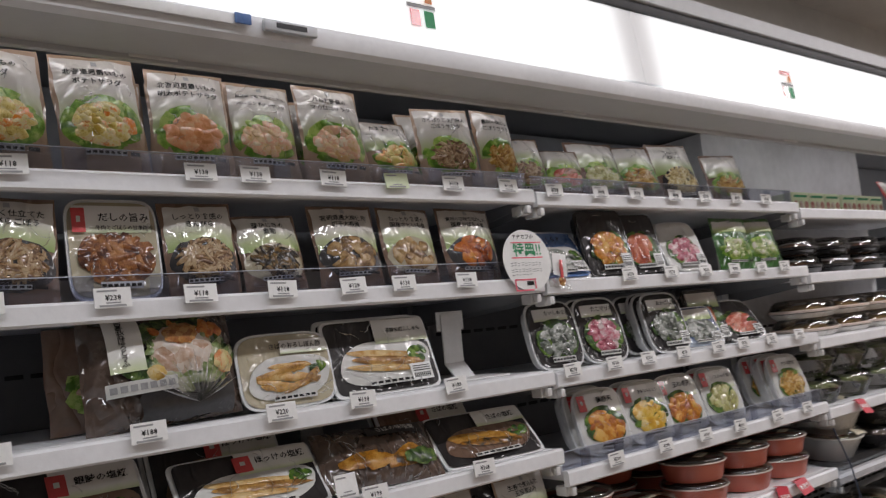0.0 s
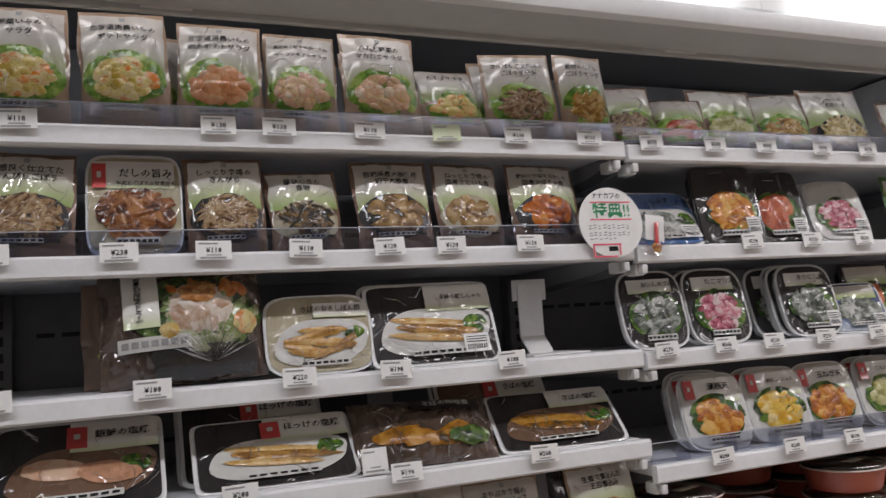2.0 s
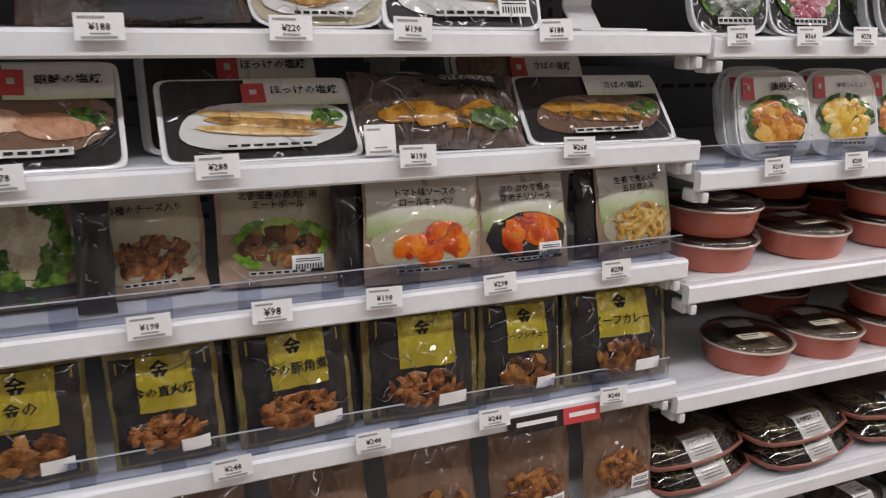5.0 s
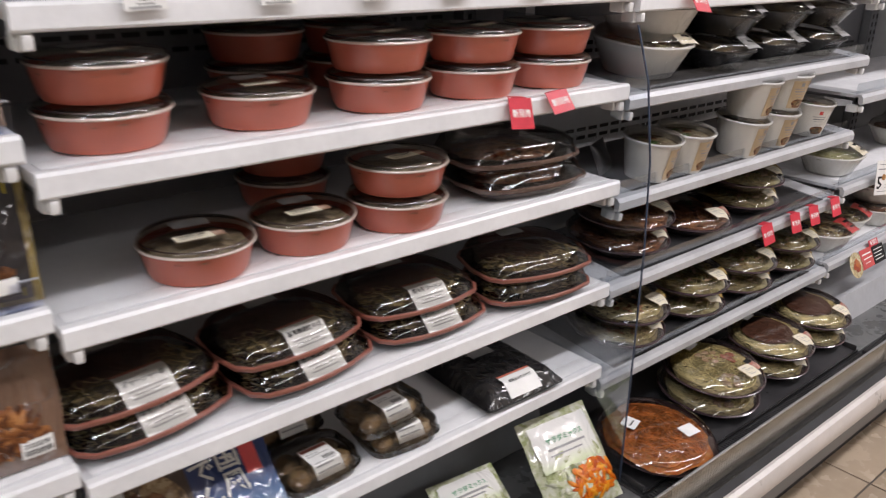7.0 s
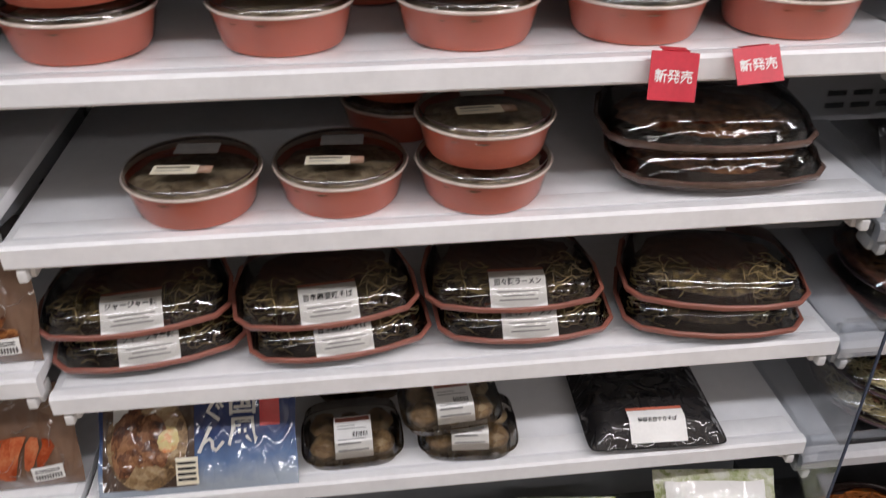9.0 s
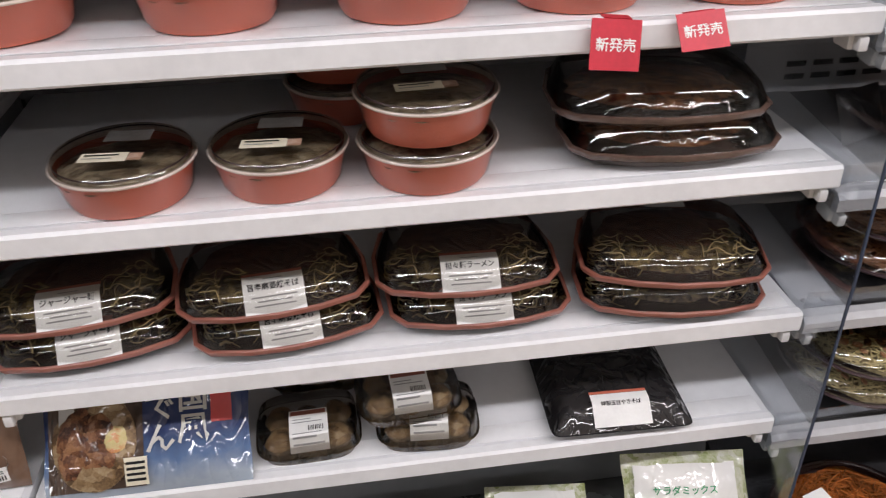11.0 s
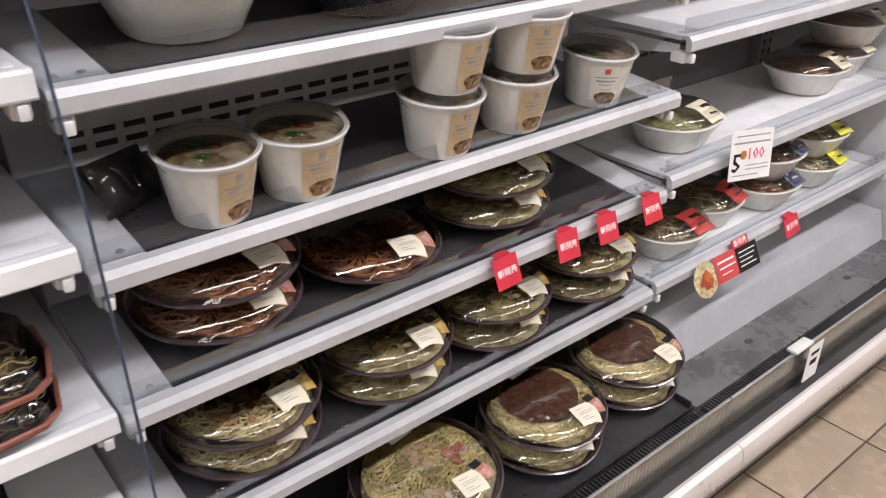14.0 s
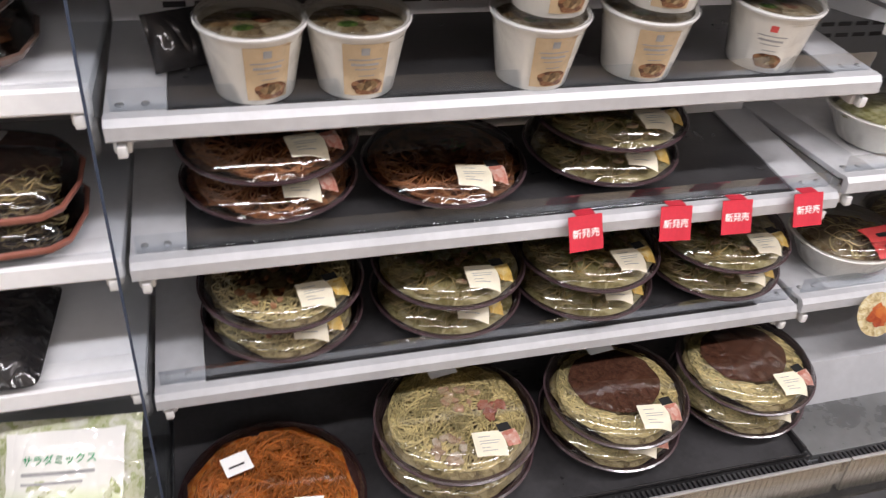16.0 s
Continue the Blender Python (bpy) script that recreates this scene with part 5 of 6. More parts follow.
PASTAS = {
    "green": ("aubergine bowl of creamy pasta with herbs, clear lid, cream label", "cream", STRAND_T, 120, 0.0),
    "red": ("aubergine bowl of red sauce pasta, clear lid and cream label", "red_pasta", STRAND_R, 170, 0.35),
    "dark": ("aubergine bowl of yellow pasta under dark mushrooms, cream label", "green_pasta", STRAND_Y, 200, 0.45),
    "ragu": ("aubergine bowl of yellow pasta topped with brown meat sauce", "green_pasta", STRAND_Y, 300, 0.62),
    "plain": ("aubergine bowl of yellow spaghetti with pale sauce pieces", "green_pasta", STRAND_Y, 420, 0.0)}


def pasta_dish(kind, R=0.104):
    """A dark oval bowl of pasta with a clear dome and a cream label."""
    words, fd, smat, n, hole = PASTAS[kind]
    b = thing("pasta_bowl", words, "pasta bowl", group="pasta bowls")
    dome = lambda x, y: 0.012 * max(0.0, 1 - (x * x + y * y) / (R * R))
    part("bowl", loft([(R * 0.62, R * 0.60, 0, 2), (R * 0.70, R * 0.68, 0.001, 2), (R * 0.92, R * 0.90, 0.020, 2), (R * 0.95, R * 0.93, 0.0235, 2)], 56, (True, False)), PURPLE, b)
    part("rim", loft([(R * 0.945, R * 0.925, 0.0235, 2), (R, R * 0.98, 0.0245, 2), (R * 1.006, R * 0.986, 0.027, 2), (R * 0.975, R * 0.955, 0.0285, 2), (R * 0.93, R * 0.91, 0.027, 2)], 56, (False, False)), PURPLE, b)
    part("sauce", heap(0, 0, 0.0225, R * 0.90, R * 0.87, 0.009, 2.2 + len(kind)), FOOD[fd], b)
    part("pasta", strands(0, 0, 0.0245, R * 0.87, R * 0.84, 0.012, n, len(kind) + 3, 0.0011 if smat is STRAND_Y else 0.0009, hole), smat, b, "loose pasta strands")
    if kind == "ragu":
        part("meat_sauce", heap(-0.002, 0.008, 0.0395, R * 0.64, R * 0.56, 0.006, 8.2, rag=0.05), FOOD["ragu"], b, "brown minced meat sauce")
    if kind == "red":
        part("meat_sauce", heap(0.0, 0.026, 0.035, R * 0.62, R * 0.46, 0.009, 4.2, rag=0.2), FOOD["meat"], b, "dark red-brown sauce")
        part("herbs", scatter(ring_of(24, 0.0, 0.016, 3, 0.012, 0.004), 0.034, 5, dome, 0.0026), FOOD["leaf"], b, "chopped green herbs")
    if kind == "dark":
        part("mushrooms", scatter(ring_of(46, 0.0, R * 0.62, 8, 0.0, 0.020), 0.028, 6, dome, 0.010), FOOD["curry"], b, "dark sliced mushrooms")
        part("ham", scatter(ring_of(16, 0.0, R * 0.5, 9, -0.01, -0.02), 0.030, 7, dome, 0.007), FOOD["cod"], b)
    if kind == "green":
        part("vegetables", scatter(ring_of(26, 0.0, R * 0.66, 14, 0.0, 0.014), 0.026, 6, dome, 0.011), FOOD["konjac"], b, "pale green vegetable pieces")
        part("herbs", scatter(ring_of(26, 0.0, R * 0.5, 4, 0.0, 0.026), 0.030, 5, dome, 0.0045), FOOD["leaf"], b, "chopped green herbs")
        part("ham", scatter(ring_of(12, 0.0, R * 0.6, 5), 0.028, 15, dome, 0.007), FOOD["mac"], b)
    if kind == "plain":
        part("topping", scatter(ring_of(12, 0.0, 0.03, 2, 0.006, 0.030), 0.029, 3, dome, 0.009), FOOD["mac"], b)
        part("topping", scatter(ring_of(14, 0.0, 0.022, 6, -0.030, -0.058), 0.029, 4, dome, 0.009), FOOD["tofu"], b)
        part("topping", scatter(ring_of(10, 0.0, 0.018, 7, 0.050, -0.008), 0.029, 4, dome, 0.009), FOOD["pinkfish"], b)
    rings = [(R * 0.985, R * 0.965, 0.0287, 2), (R * 0.95, R * 0.93, 0.034, 2), (R * 0.88, R * 0.86, 0.0435, 2), (R * 0.80, R * 0.78, 0.0480, 2), (R * 0.45, R * 0.44, 0.0510, 2), (R * 0.05, R * 0.05, 0.0515, 2)]
    lid = part("lid", loft(rings, 56, (False, True)), LID, b, "clear domed lid")
    slope = lid_height(rings)
    part("label", on_lid(sheet(-0.002, 0.040, -0.088, -0.052, 8, 8, -0.10), slope, 0.0014), CREAM, lid)
    part("black_label", on_lid(sheet(0.036, 0.054, -0.056, -0.044, 4, 4, 0.1), slope, 0.0016), INK, lid)
    part("label_picture", on_lid(sheet(0.040, 0.060, -0.078, -0.056, 6, 6, 0.15), slope, 0.0016), FOOD["pinkfish" if kind in ("red", "ragu", "plain") else "yellowfry"], lid)
    lines = bmesh.new()
    for yy, xx in ((-0.060, 0.022), (-0.067, 0.033), (-0.0705, 0.030), (-0.076, 0.018), (-0.081, 0.026)):
        sheet(0.006, xx, yy, yy + 0.0011, 5, 1, -0.10, bm=lines)
    part("label_print", on_lid(lines, slope, 0.0022), INKG, lid)
    part("back_label", on_lid(sheet(-0.024, 0.016, 0.052, 0.076, 4, 4, 0.1), slope, 0.0014), CARD, lid)
    return b


c6, c7, c8, dk = C_Z[5] + 0.001, C_Z[6] + 0.001, C_Z[7] + 0.001, 0.3315
P = 0.0505
put(pasta_dish("red"), tilted(stack(1.062, 0.120, c7, 2, P, 8) + [(1.276, 0.116, c7, -2)], c7))
put(pasta_dish("green"), tilted(stack(1.496, 0.128, c7, 2, P, 0), c7) + tilted(stack(1.287, 0.108, c8, 2, P, -3) + stack(1.487, 0.106, c8, 2, P, 2) + stack(1.700, 0.108, c8, 2, P, 0), c8))
put(pasta_dish("dark"), tilted(stack(1.066, 0.108, c8, 2, P, 6), c8))
rack = thing("deck_stand", "black sloping stand under the pasta on the deck", "stand", pose(0, 0, 0))
part("slope", prism([(-0.112, 0.3305), (-0.112, 0.3325), (0.242, 0.3325 + 0.354 * math.tan(radians(TILT))), (0.242, 0.3305)], 0.905, 1.79), MAT_BLACK, rack, smooth=False)
part("front_edge", box(0.905, 1.79, -0.1155, -0.1125, 0.3305, 0.338, 0.001), BLACKTRAY, rack)
for x in (0.909, 1.786):
    part("side_edge", box(x - 0.002, x + 0.002, -0.112, -0.02, 0.3327, 0.3475, 0.001), BLACKTRAY, rack)
zd = 0.3335 + 0.112 * math.tan(radians(TILT))
put(pasta_dish("plain", 0.112), tilted(stack(1.278, -0.004, zd, 2, P, -4), zd))
put(pasta_dish("ragu"), tilted(stack(1.515, -0.004, zd, 2, P, -6) + stack(1.735, 0.010, zd, 2, P, 0), zd))
sal = thing("salad_bowl", "round clear bowl of orange carrot salad with white stickers", "salad bowl", pose(0, 0, zd, TILT) @ pose(1.028, -0.048, 0.004, 0, 0, 5))
R = 0.118
part("bowl", loft([(R * 0.6, R * 0.6, 0, 2), (R * 0.92, R * 0.92, 0.026, 2), (R, R, 0.028, 2), (R, R, 0.031, 2)], 48, (True, False)), PURPLE, sal)
part("salad", heap(0, 0, 0.027, R * 0.9, R * 0.9, 0.016, 9.4), FOOD["carrot"], sal)
part("shreds", strands(0, 0, 0.029, R * 0.86, R * 0.86, 0.017, 300, 77, 0.0013), STRAND_O, sal, "orange shredded carrot")
lid = part("lid", loft([(R * 0.99, R * 0.99, 0.0312, 2), (R * 0.9, R * 0.9, 0.046, 2), (R * 0.78, R * 0.78, 0.052, 2), (0.01, 0.01, 0.055, 2)], 48, (False, True)), LID, sal)
part("sticker", on_lid(sheet(-0.055, -0.020, 0.028, 0.058, 4, 4, 0.2), lambda x, y: 0.0535, 0.001), CARD, lid)
part("sticker", on_lid(sheet(0.018, 0.054, -0.060, -0.030, 4, 4, -0.2), lambda x, y: 0.0535, 0.001), CARD, lid)
part("sticker_print", on_lid(sheet(-0.048, -0.028, 0.038, 0.041, 2, 1, 0.2), lambda x, y: 0.0535, 0.0017), INK, lid)


def soup_cup(pink=False):
    b = thing("soup_cup", "white paper soup cup with a clear lid and tan label", "soup cup", group="white soup cups")
    H = 0.076
    part("cup", loft([(0.040, 0.040, 0, 2), (0.0405, 0.0405, 0.002, 2), (0.0520, 0.0520, H - 0.004, 2)], 48, (True, False)), CUP, b)
    part("rim", loft([(0.0518, 0.0518, H - 0.0042, 2), (0.0552, 0.0552, H - 0.0040, 2), (0.0560, 0.0560, H - 0.0015, 2), (0.0548, 0.0548, H + 0.0005, 2), (0.0510, 0.0510, H, 2)], 48, (False, False)), PLASTIC_W, b)
    part("soup", heap(0, 0, H - 0.012, 0.050, 0.050, 0.004, 1.4), FOOD["broth"], b)
    for i, (px, py, fd) in enumerate(((-0.010, -0.006, "leaf"), (0.014, 0.008, "meat"), (0.02, -0.016, "broth"), (-0.022, 0.012, "taro"), (0.002, 0.022, "leaf"))):
        part("topping", heap(px, py, H - 0.010, 0.014, 0.011, 0.004, i * 1.9, rag=0.4), FOOD[fd], b)
    lid = part("lid", loft([(0.0548, 0.0548, H + 0.0008, 2), (0.0535, 0.0535, H + 0.0045, 2), (0.046, 0.046, H + 0.0055, 2), (0.01, 0.01, H + 0.006, 2)], 48, (False, True)), LID, b, "clear flat lid")
    part("wrap", loft([(0.0412, 0.0412, 0.001, 2), (0.0532, 0.0532, H - 0.006, 2), (0.0575, 0.0575, H, 2), (0.055, 0.055, H + 0.005, 2)], 48, (False, False)), WRAP, b)

    def curl(bm, off):
        for v in bm.verts:
            z = v.co.z
            r = 0.0405 + (0.0118) * z / H + off
            a = v.co.x / 0.048
            v.co = Vector((r * math.sin(a), -r * math.cos(a), z))
        return bm
    part("label", curl(patch(-0.022, 0.024, 0.006, 0.066, flat(0), 0, 10, 8), 0.0010), CUP if pink else KRAFTLABEL, b)
    part("emblem", curl(patch(-0.004, 0.004, 0.054, 0.062, flat(0), 0, 2, 2), 0.0016), REDP if pink else INKG, b)
    part("label_print", curl(bars([(-0.016, 0.017, 0.0485, 0.0014), (-0.014, 0.014, 0.043, 0.0026), (-0.010, 0.012, 0.0375, 0.0012), (-0.006, 0.010, 0.030, 0.001)], flat(0)), 0.0017), INKG, b)
    part("label_picture", curl(blob(0.004, 0.017, 0.018, 0.010, flat(0), 2.6, 0, 0.15, 0), 0.0018), FOOD["meat"], b)
    part("label_picture", curl(blob(0.004, 0.018, 0.012, 0.006, flat(0), 3.6, 0, 0.25, 0), 0.0024), FOOD["taro"], b)
    return b


cupspots = [(1.050, 0.058, c6, 12), (1.155, 0.057, c6, 0), (1.354, 0.054, c6, 2), (1.362, 0.056, c6 + 0.0815, 4), (1.487, 0.060, c6, -9), (1.497, 0.060, c6 + 0.0815, -16)]
put(soup_cup(), tilted(cupspots, c6))
put(soup_cup(True), tilted([(1.658, 0.064, c6, -32)], c6))
flat_pack = thing("film_sachet", "small dark film sachet lying on the shelf", "sachet", pose(0, 0, c6, TILT) @ pose(0.985, 0.10, 0.003, -28, 0, 20))
bm, _s = pouch_body(0.07, 0.06, 0.01, 3.0)
part("bag", bm, BLACKP, flat_pack)


def deep_bowl(words, body, r, h, dish, lab=None, oval=1.0):
    b = thing("deep_bowl", words, "bowl", group="lidded deep bowls")
    part("bowl", loft([(r * 0.66, r * 0.66 * oval, 0, 2.3), (r * 0.69, r * 0.69 * oval, 0.002, 2.3), (r * 0.95, r * 0.95 * oval, h * 0.92, 2.3)], 48, (True, False)), body, b)
    part("rim", loft([(r * 0.95, r * 0.95 * oval, h * 0.92, 2.3), (r, r * oval, h * 0.93, 2.3), (r * 1.006, r * 1.006 * oval, h * 0.97, 2.3), (r * 0.97, r * 0.97 * oval, h, 2.3), (r * 0.91, r * 0.91 * oval, h * 0.985, 2.3)], 48, (False, False)), body, b)
    part("food", heap(0, 0, h * 0.86, r * 0.9, r * 0.9 * oval, 0.014, r * 40), FOOD[dish], b)
    if dish == "broth":
        part("noodles", strands(0, 0, h * 0.88, r * 0.84, r * 0.84 * oval, 0.013, 40, 9), STRAND_Y, b)
    lid = part("lid", loft([(r * 0.975, r * 0.975 * oval, h + 0.0005, 2.3), (r * 0.92, r * 0.92 * oval, h + 0.012, 2.3), (r * 0.75, r * 0.75 * oval, h + 0.021, 2.3), (r * 0.1, r * 0.1 * oval, h + 0.024, 2.3)], 48, (False, True)), LID, b, "clear domed lid")
    part("wrap", loft([(r * 0.70, r * 0.70 * oval, 0.001, 2.3), (r * 0.975, r * 0.975 * oval, h * 0.9, 2.3), (r * 1.02, r * 1.02 * oval, h * 0.97, 2.3)], 48, (False, False)), WRAP, b)
    if lab is not None:
        slope = lambda x, y: h + 0.0225 - 0.55 * max(0, math.hypot(x, y / oval) - r * 0.62)
        part("label", on_lid(sheet(-0.012, 0.052, -r * oval * 0.98, -r * oval * 0.30, 8, 10, 0.1), slope, 0.003), lab, lid)
        part("label_print", on_lid(sheet(0.004, 0.040, -r * oval * 0.62, -r * oval * 0.52, 6, 2, 0.1), slope, 0.0038), INK if lab is not NAVY else WPRINT, lid)
        part("label_print", on_lid(sheet(0.008, 0.036, -r * oval * 0.82, -r * oval * 0.77, 6, 2, 0.1), slope, 0.0038), INK if lab is not NAVY else WPRINT, lid)
    return b


c5 = C_Z[4] + 0.001
wb = deep_bowl("white lidded plastic bowl in clear wrap", WBOWL, 0.088, 0.062, "broth", CREAM)
put(wb, tilted(stack(1.068, 0.115, c5, 2, 0.066, 0), c5))
kb = deep_bowl("black lidded plastic bowl with a clear dome", BLACKTRAY, 0.085, 0.042, "dark_noodle", INKG)
put(kb, tilted(stack(1.275, 0.10, c5, 2, 0.066) + stack(1.465, 0.10, c5, 2, 0.066) + stack(1.66, 0.10, c5, 2, 0.066), c5))
d6, d7 = D_Z[3] + 0.001, D_Z[4] + 0.001
put(deep_bowl("white udon bowl with a clear lid and red label", WBOWL, 0.084, 0.050, "broth", REDP, 0.95), [(1.925, 0.085, d7, 0), (2.085, 0.115, d7, 8)])
put(deep_bowl("white noodle bowl with a clear lid and navy label", WBOWL, 0.084, 0.050, "meat", NAVY, 0.95), [(2.255, 0.09, d7, 0), (2.258, 0.095, d7 + 0.064, 4)])
put(deep_bowl("white noodle bowl with a clear lid and yellow label", WBOWL, 0.084, 0.050, "broth", YELLOW, 0.95), [(2.44, 0.09, d7, 0), (2.445, 0.10, d7 + 0.064, -4), (2.60, 0.2, d7, 0)])
put(deep_bowl("white udon bowl with a clear lid and cream label", WBOWL, 0.084, 0.050, "konjac", CREAM, 0.95), [(1.935, 0.105, d6, 4)])
put(deep_bowl("white noodle bowl with a clear lid and pale label", WBOWL, 0.088, 0.052, "meat", CREAM, 0.95), [(2.43, 0.13, d6, 0), (2.60, 0.16, d6, 0), (2.62, 0.15, d6 + 0.066, 0)])

# hanging signs at the far bay
sg = thing("offer_sign", "white offer card with red and black lettering on a shelf lip", "sign", pose(1.985, -0.030, D_Z[3] - 0.041, -8, 3, -14))
part("card", box(-0.048, 0.048, -0.001, 0, 0, 0.088), CARD, sg, smooth=False)
part("number", lettering("5", -0.033, 0.030, 0.02, flat(-0.001), 0.0005, 0.045), INK, sg)
part("price", lettering("100", 0.012, 0.045, 0.045, flat(-0.001), 0.0005, 0.028), PINK, sg)
part("small_print", bars([(-0.038, 0.04, 0.078, 0.002), (-0.042, 0.042, 0.066, 0.003), (-0.012, 0.042, 0.026, 0.0015), (-0.012, 0.042, 0.019, 0.0015), (-0.04, 0.02, 0.009, 0.0015)], flat(-0.001), 0.0005), INKG, sg)
part("dish_picture", blob(-0.018, 0.045, 0.008, 0.008, flat(-0.001), 1.0, 0.0004, 0.1, 0), FOOD["fried"], sg)
rp = thing("picture_tag", "round noodle picture tag with red and black fields", "sign", pose(1.955, -0.030, D_Z[4] - 0.050, -26, 0, 0))
part("dish_picture", blob(-0.030, 0.026, 0.036, 0.034, flat(0), 2.0, 0.0008, 0.03, 0), FOOD["noodle"], rp)
part("red_field", box(0.000, 0.070, -0.0008, 0, 0.004, 0.056), REDP, rp, smooth=False)
part("food_detail", blob(-0.028, 0.024, 0.020, 0.018, flat(0), 5.0, 0.0018, 0.4, 0), FOOD["tomato"], rp)
part("black_field", box(0.0705, 0.140, -0.0010, 0, 0.004, 0.052), INK, rp, smooth=False)
part("red_tab", box(0.066, 0.118, -0.0012, 0, 0.0525, 0.070), RED, rp, smooth=False)
part("lettering", lettering("新発売", 0.092, 0.061, 0.042, flat(-0.0012), 0.0005, 0.014), CARD, rp)
part("small_print", bars([(0.01, 0.062, 0.042, 0.004), (0.014, 0.064, 0.030, 0.003), (0.018, 0.050, 0.018, 0.002), (0.078, 0.132, 0.042, 0.002), (0.078, 0.128, 0.033, 0.002), (0.078, 0.12, 0.024, 0.002), (0.078, 0.13, 0.015, 0.002)], flat(-0.001), 0.0006), CARD, rp)
# card holder clipped on the front guard
hold = thing("card_holder", "clear clip-on holder with a tilted white price card", "card holder", pose(2.02, -0.174, 0.3885, 0, 0, 0))
part("clip", box(-0.03, 0.03, -0.010, 0.012, 0.0025, 0.010, 0.003), PLASTIC_W, hold)
part("arm", box(-0.10, -0.03, -0.010, -0.006, -0.030, 0.006, 0.001), CLEAR, hold, smooth=False)
part("card", box(0.010, 0.060, -0.0135, -0.0125, -0.075, 0.004), CARD, hold, smooth=False)
part("card_print", bars([(0.020, 0.050, -0.015, 0.008), (0.022, 0.046, -0.035, 0.012)], flat(-0.0135), 0.0005), INK, hold)

# ---- what stands on the upper shelves ----
A1, A2, A3, A4, A5, A6, A7, A8 = [z + 0.001 for z in A_Z]
B1, B2, B3, B4 = [z + 0.001 for z in B_Z[:4]]
SAL = "beige kraft salad pouch with a pale label and food picture"
ROWS = "salad pouches"
pouch(SAL, -0.872, -0.768, A1, 1.868, KRAFT, PANEL, "potato", ("野菜いもの", "サラダ"), group=ROWS)
pouch(SAL, -0.758, -0.653, A1, 1.872, KRAFT, PANEL, "potato", ("北海道男爵いもの", "ポテトサラダ"), group=ROWS)
pouch(SAL, -0.648, -0.541, A1, 1.866, KRAFT, PANEL, "cod", ("北海道男爵いもの", "明太ポテトサラダ"), group=ROWS, turn=-4)
pouch(SAL, -0.538, -0.440, A1, 1.862, KRAFT, PANEL, "mac", ("黒胡椒と粒マスタードの", "ベーコンポテトサラダ"), group=ROWS, lean=15, turn=-5)
pouch(SAL, -0.428, -0.318, A1, 1.866, KRAFT, PANEL, "mac", ("ハムと野菜の", "マカロニサラダ"), group=ROWS)
pouch("short kraft egg salad pouch, leaning low", -0.315, -0.216, A1, 1.822, KRAFT, PANEL, "egg", ("たまごサラダ",), lean=22, group=ROWS, panel_h=0.34)
pouch(SAL, -0.210, -0.096, A1, 1.850, KRAFT, PANEL, "gobo", ("さっぱりごま風味の", "ごぼうサラダ"), group=ROWS, turn=-6)
pouch(SAL, -0.088, 0.000, A1, 1.855, KRAFT, PANEL, "gold", ("素材の味わい", "ごぼうサラダ"), group=ROWS)
for x0 in (-0.74, -0.63, -0.41, -0.20):
    pouch("beige kraft salad pouch standing behind another", x0, x0 + 0.10, A1, 1.858, KRAFT, PANEL, "potato", (), y=0.085, group=ROWS)
pouch("brown side-dish pouch with dark food and pale label", 0.024, 0.128, B1, 1.838, KRAFT_D, PANEL, "gobo", (), lean=20, turn=-14, y=0.085, group=ROWS, panel_h=0.3)
pouch("clear pouch of pink fish with a small pale label", 0.130, 0.232, B1, 1.822, KRAFT_D, PANEL, "pinkfish", (), lean=24, turn=-18, y=0.085, group=ROWS, panel_h=0.25)
pouch("kraft side-dish pouch with a green label", 0.226, 0.352, B1, 1.842, KRAFT_D, GREENPANEL, "konjac", (), lean=18, turn=-10, y=0.085, group=ROWS, panel_h=0.3)
pouch("golden side-dish pouch, crumpled clear film", 0.362, 0.478, B1, 1.842, KRAFT_D, GREENPANEL, "gold", (), lean=20, turn=-14, y=0.085, group=ROWS, panel_h=0.3)
pouch("clear pouch of pale noodles with a green label", 0.488, 0.640, B1, 1.852, KRAFT_D, GREENPANEL, "noodle", ("やわらか", "焼豚メンマ"), y=0.085, group=ROWS, lean=15, panel_h=0.36, garnish=False)
pouch("golden side-dish pouch, crumpled clear film", 0.700, 0.815, B1, 1.838, KRAFT_D, PANEL, "gold", (), lean=18, turn=-14, y=0.085, group=ROWS, panel_h=0.3)

DISH = "brown side-dish pouch with a green label and food picture"
pouch("brown noodle side-dish pouch in glossy film", -0.876, -0.768, A2, 1.680, KRAFT_D, GREENPANEL, "gobo", ("食感良く仕立てた", "きんぴらごぼう"), group="side-dish pouches", panel_h=0.34, garnish=False, t=0.013)
sealed_tray("white sealed tray of beef strips with red mark", -0.700, 0.034, A2, 0.112, 0.132, 10, TRAY_W, CREAMPANEL, "meat", ("だしの旨み", "牛肉とごぼうの甘辛炒め"), sq=6, panel=PANEL, red=-0.36, title_w=0.62, sticker=False, red_w=0.07)
pouch(DISH, -0.640, -0.542, A2, 1.678, KRAFT_D, GREENPANEL, "gobo", ("しっとり食感の", "きんぴら"), group="side-dish pouches", panel_h=0.38, t=0.013, garnish=False)
pouch("short dark seaweed side-dish pouch with a green label", -0.536, -0.440, A2, 1.664, KRAFT_D, GREENPANEL, "hijiki", ("芽ひじきの", "煮物"), group="side-dish pouches", panel_h=0.34, t=0.013, lean=16, garnish=False)
pouch(DISH, -0.420, -0.310, A2, 1.680, KRAFT_D, PANEL, "taro", ("宮崎県産大根使用", "切干大根煮"), group="side-dish pouches", panel_h=0.42, t=0.013, garnish=False)
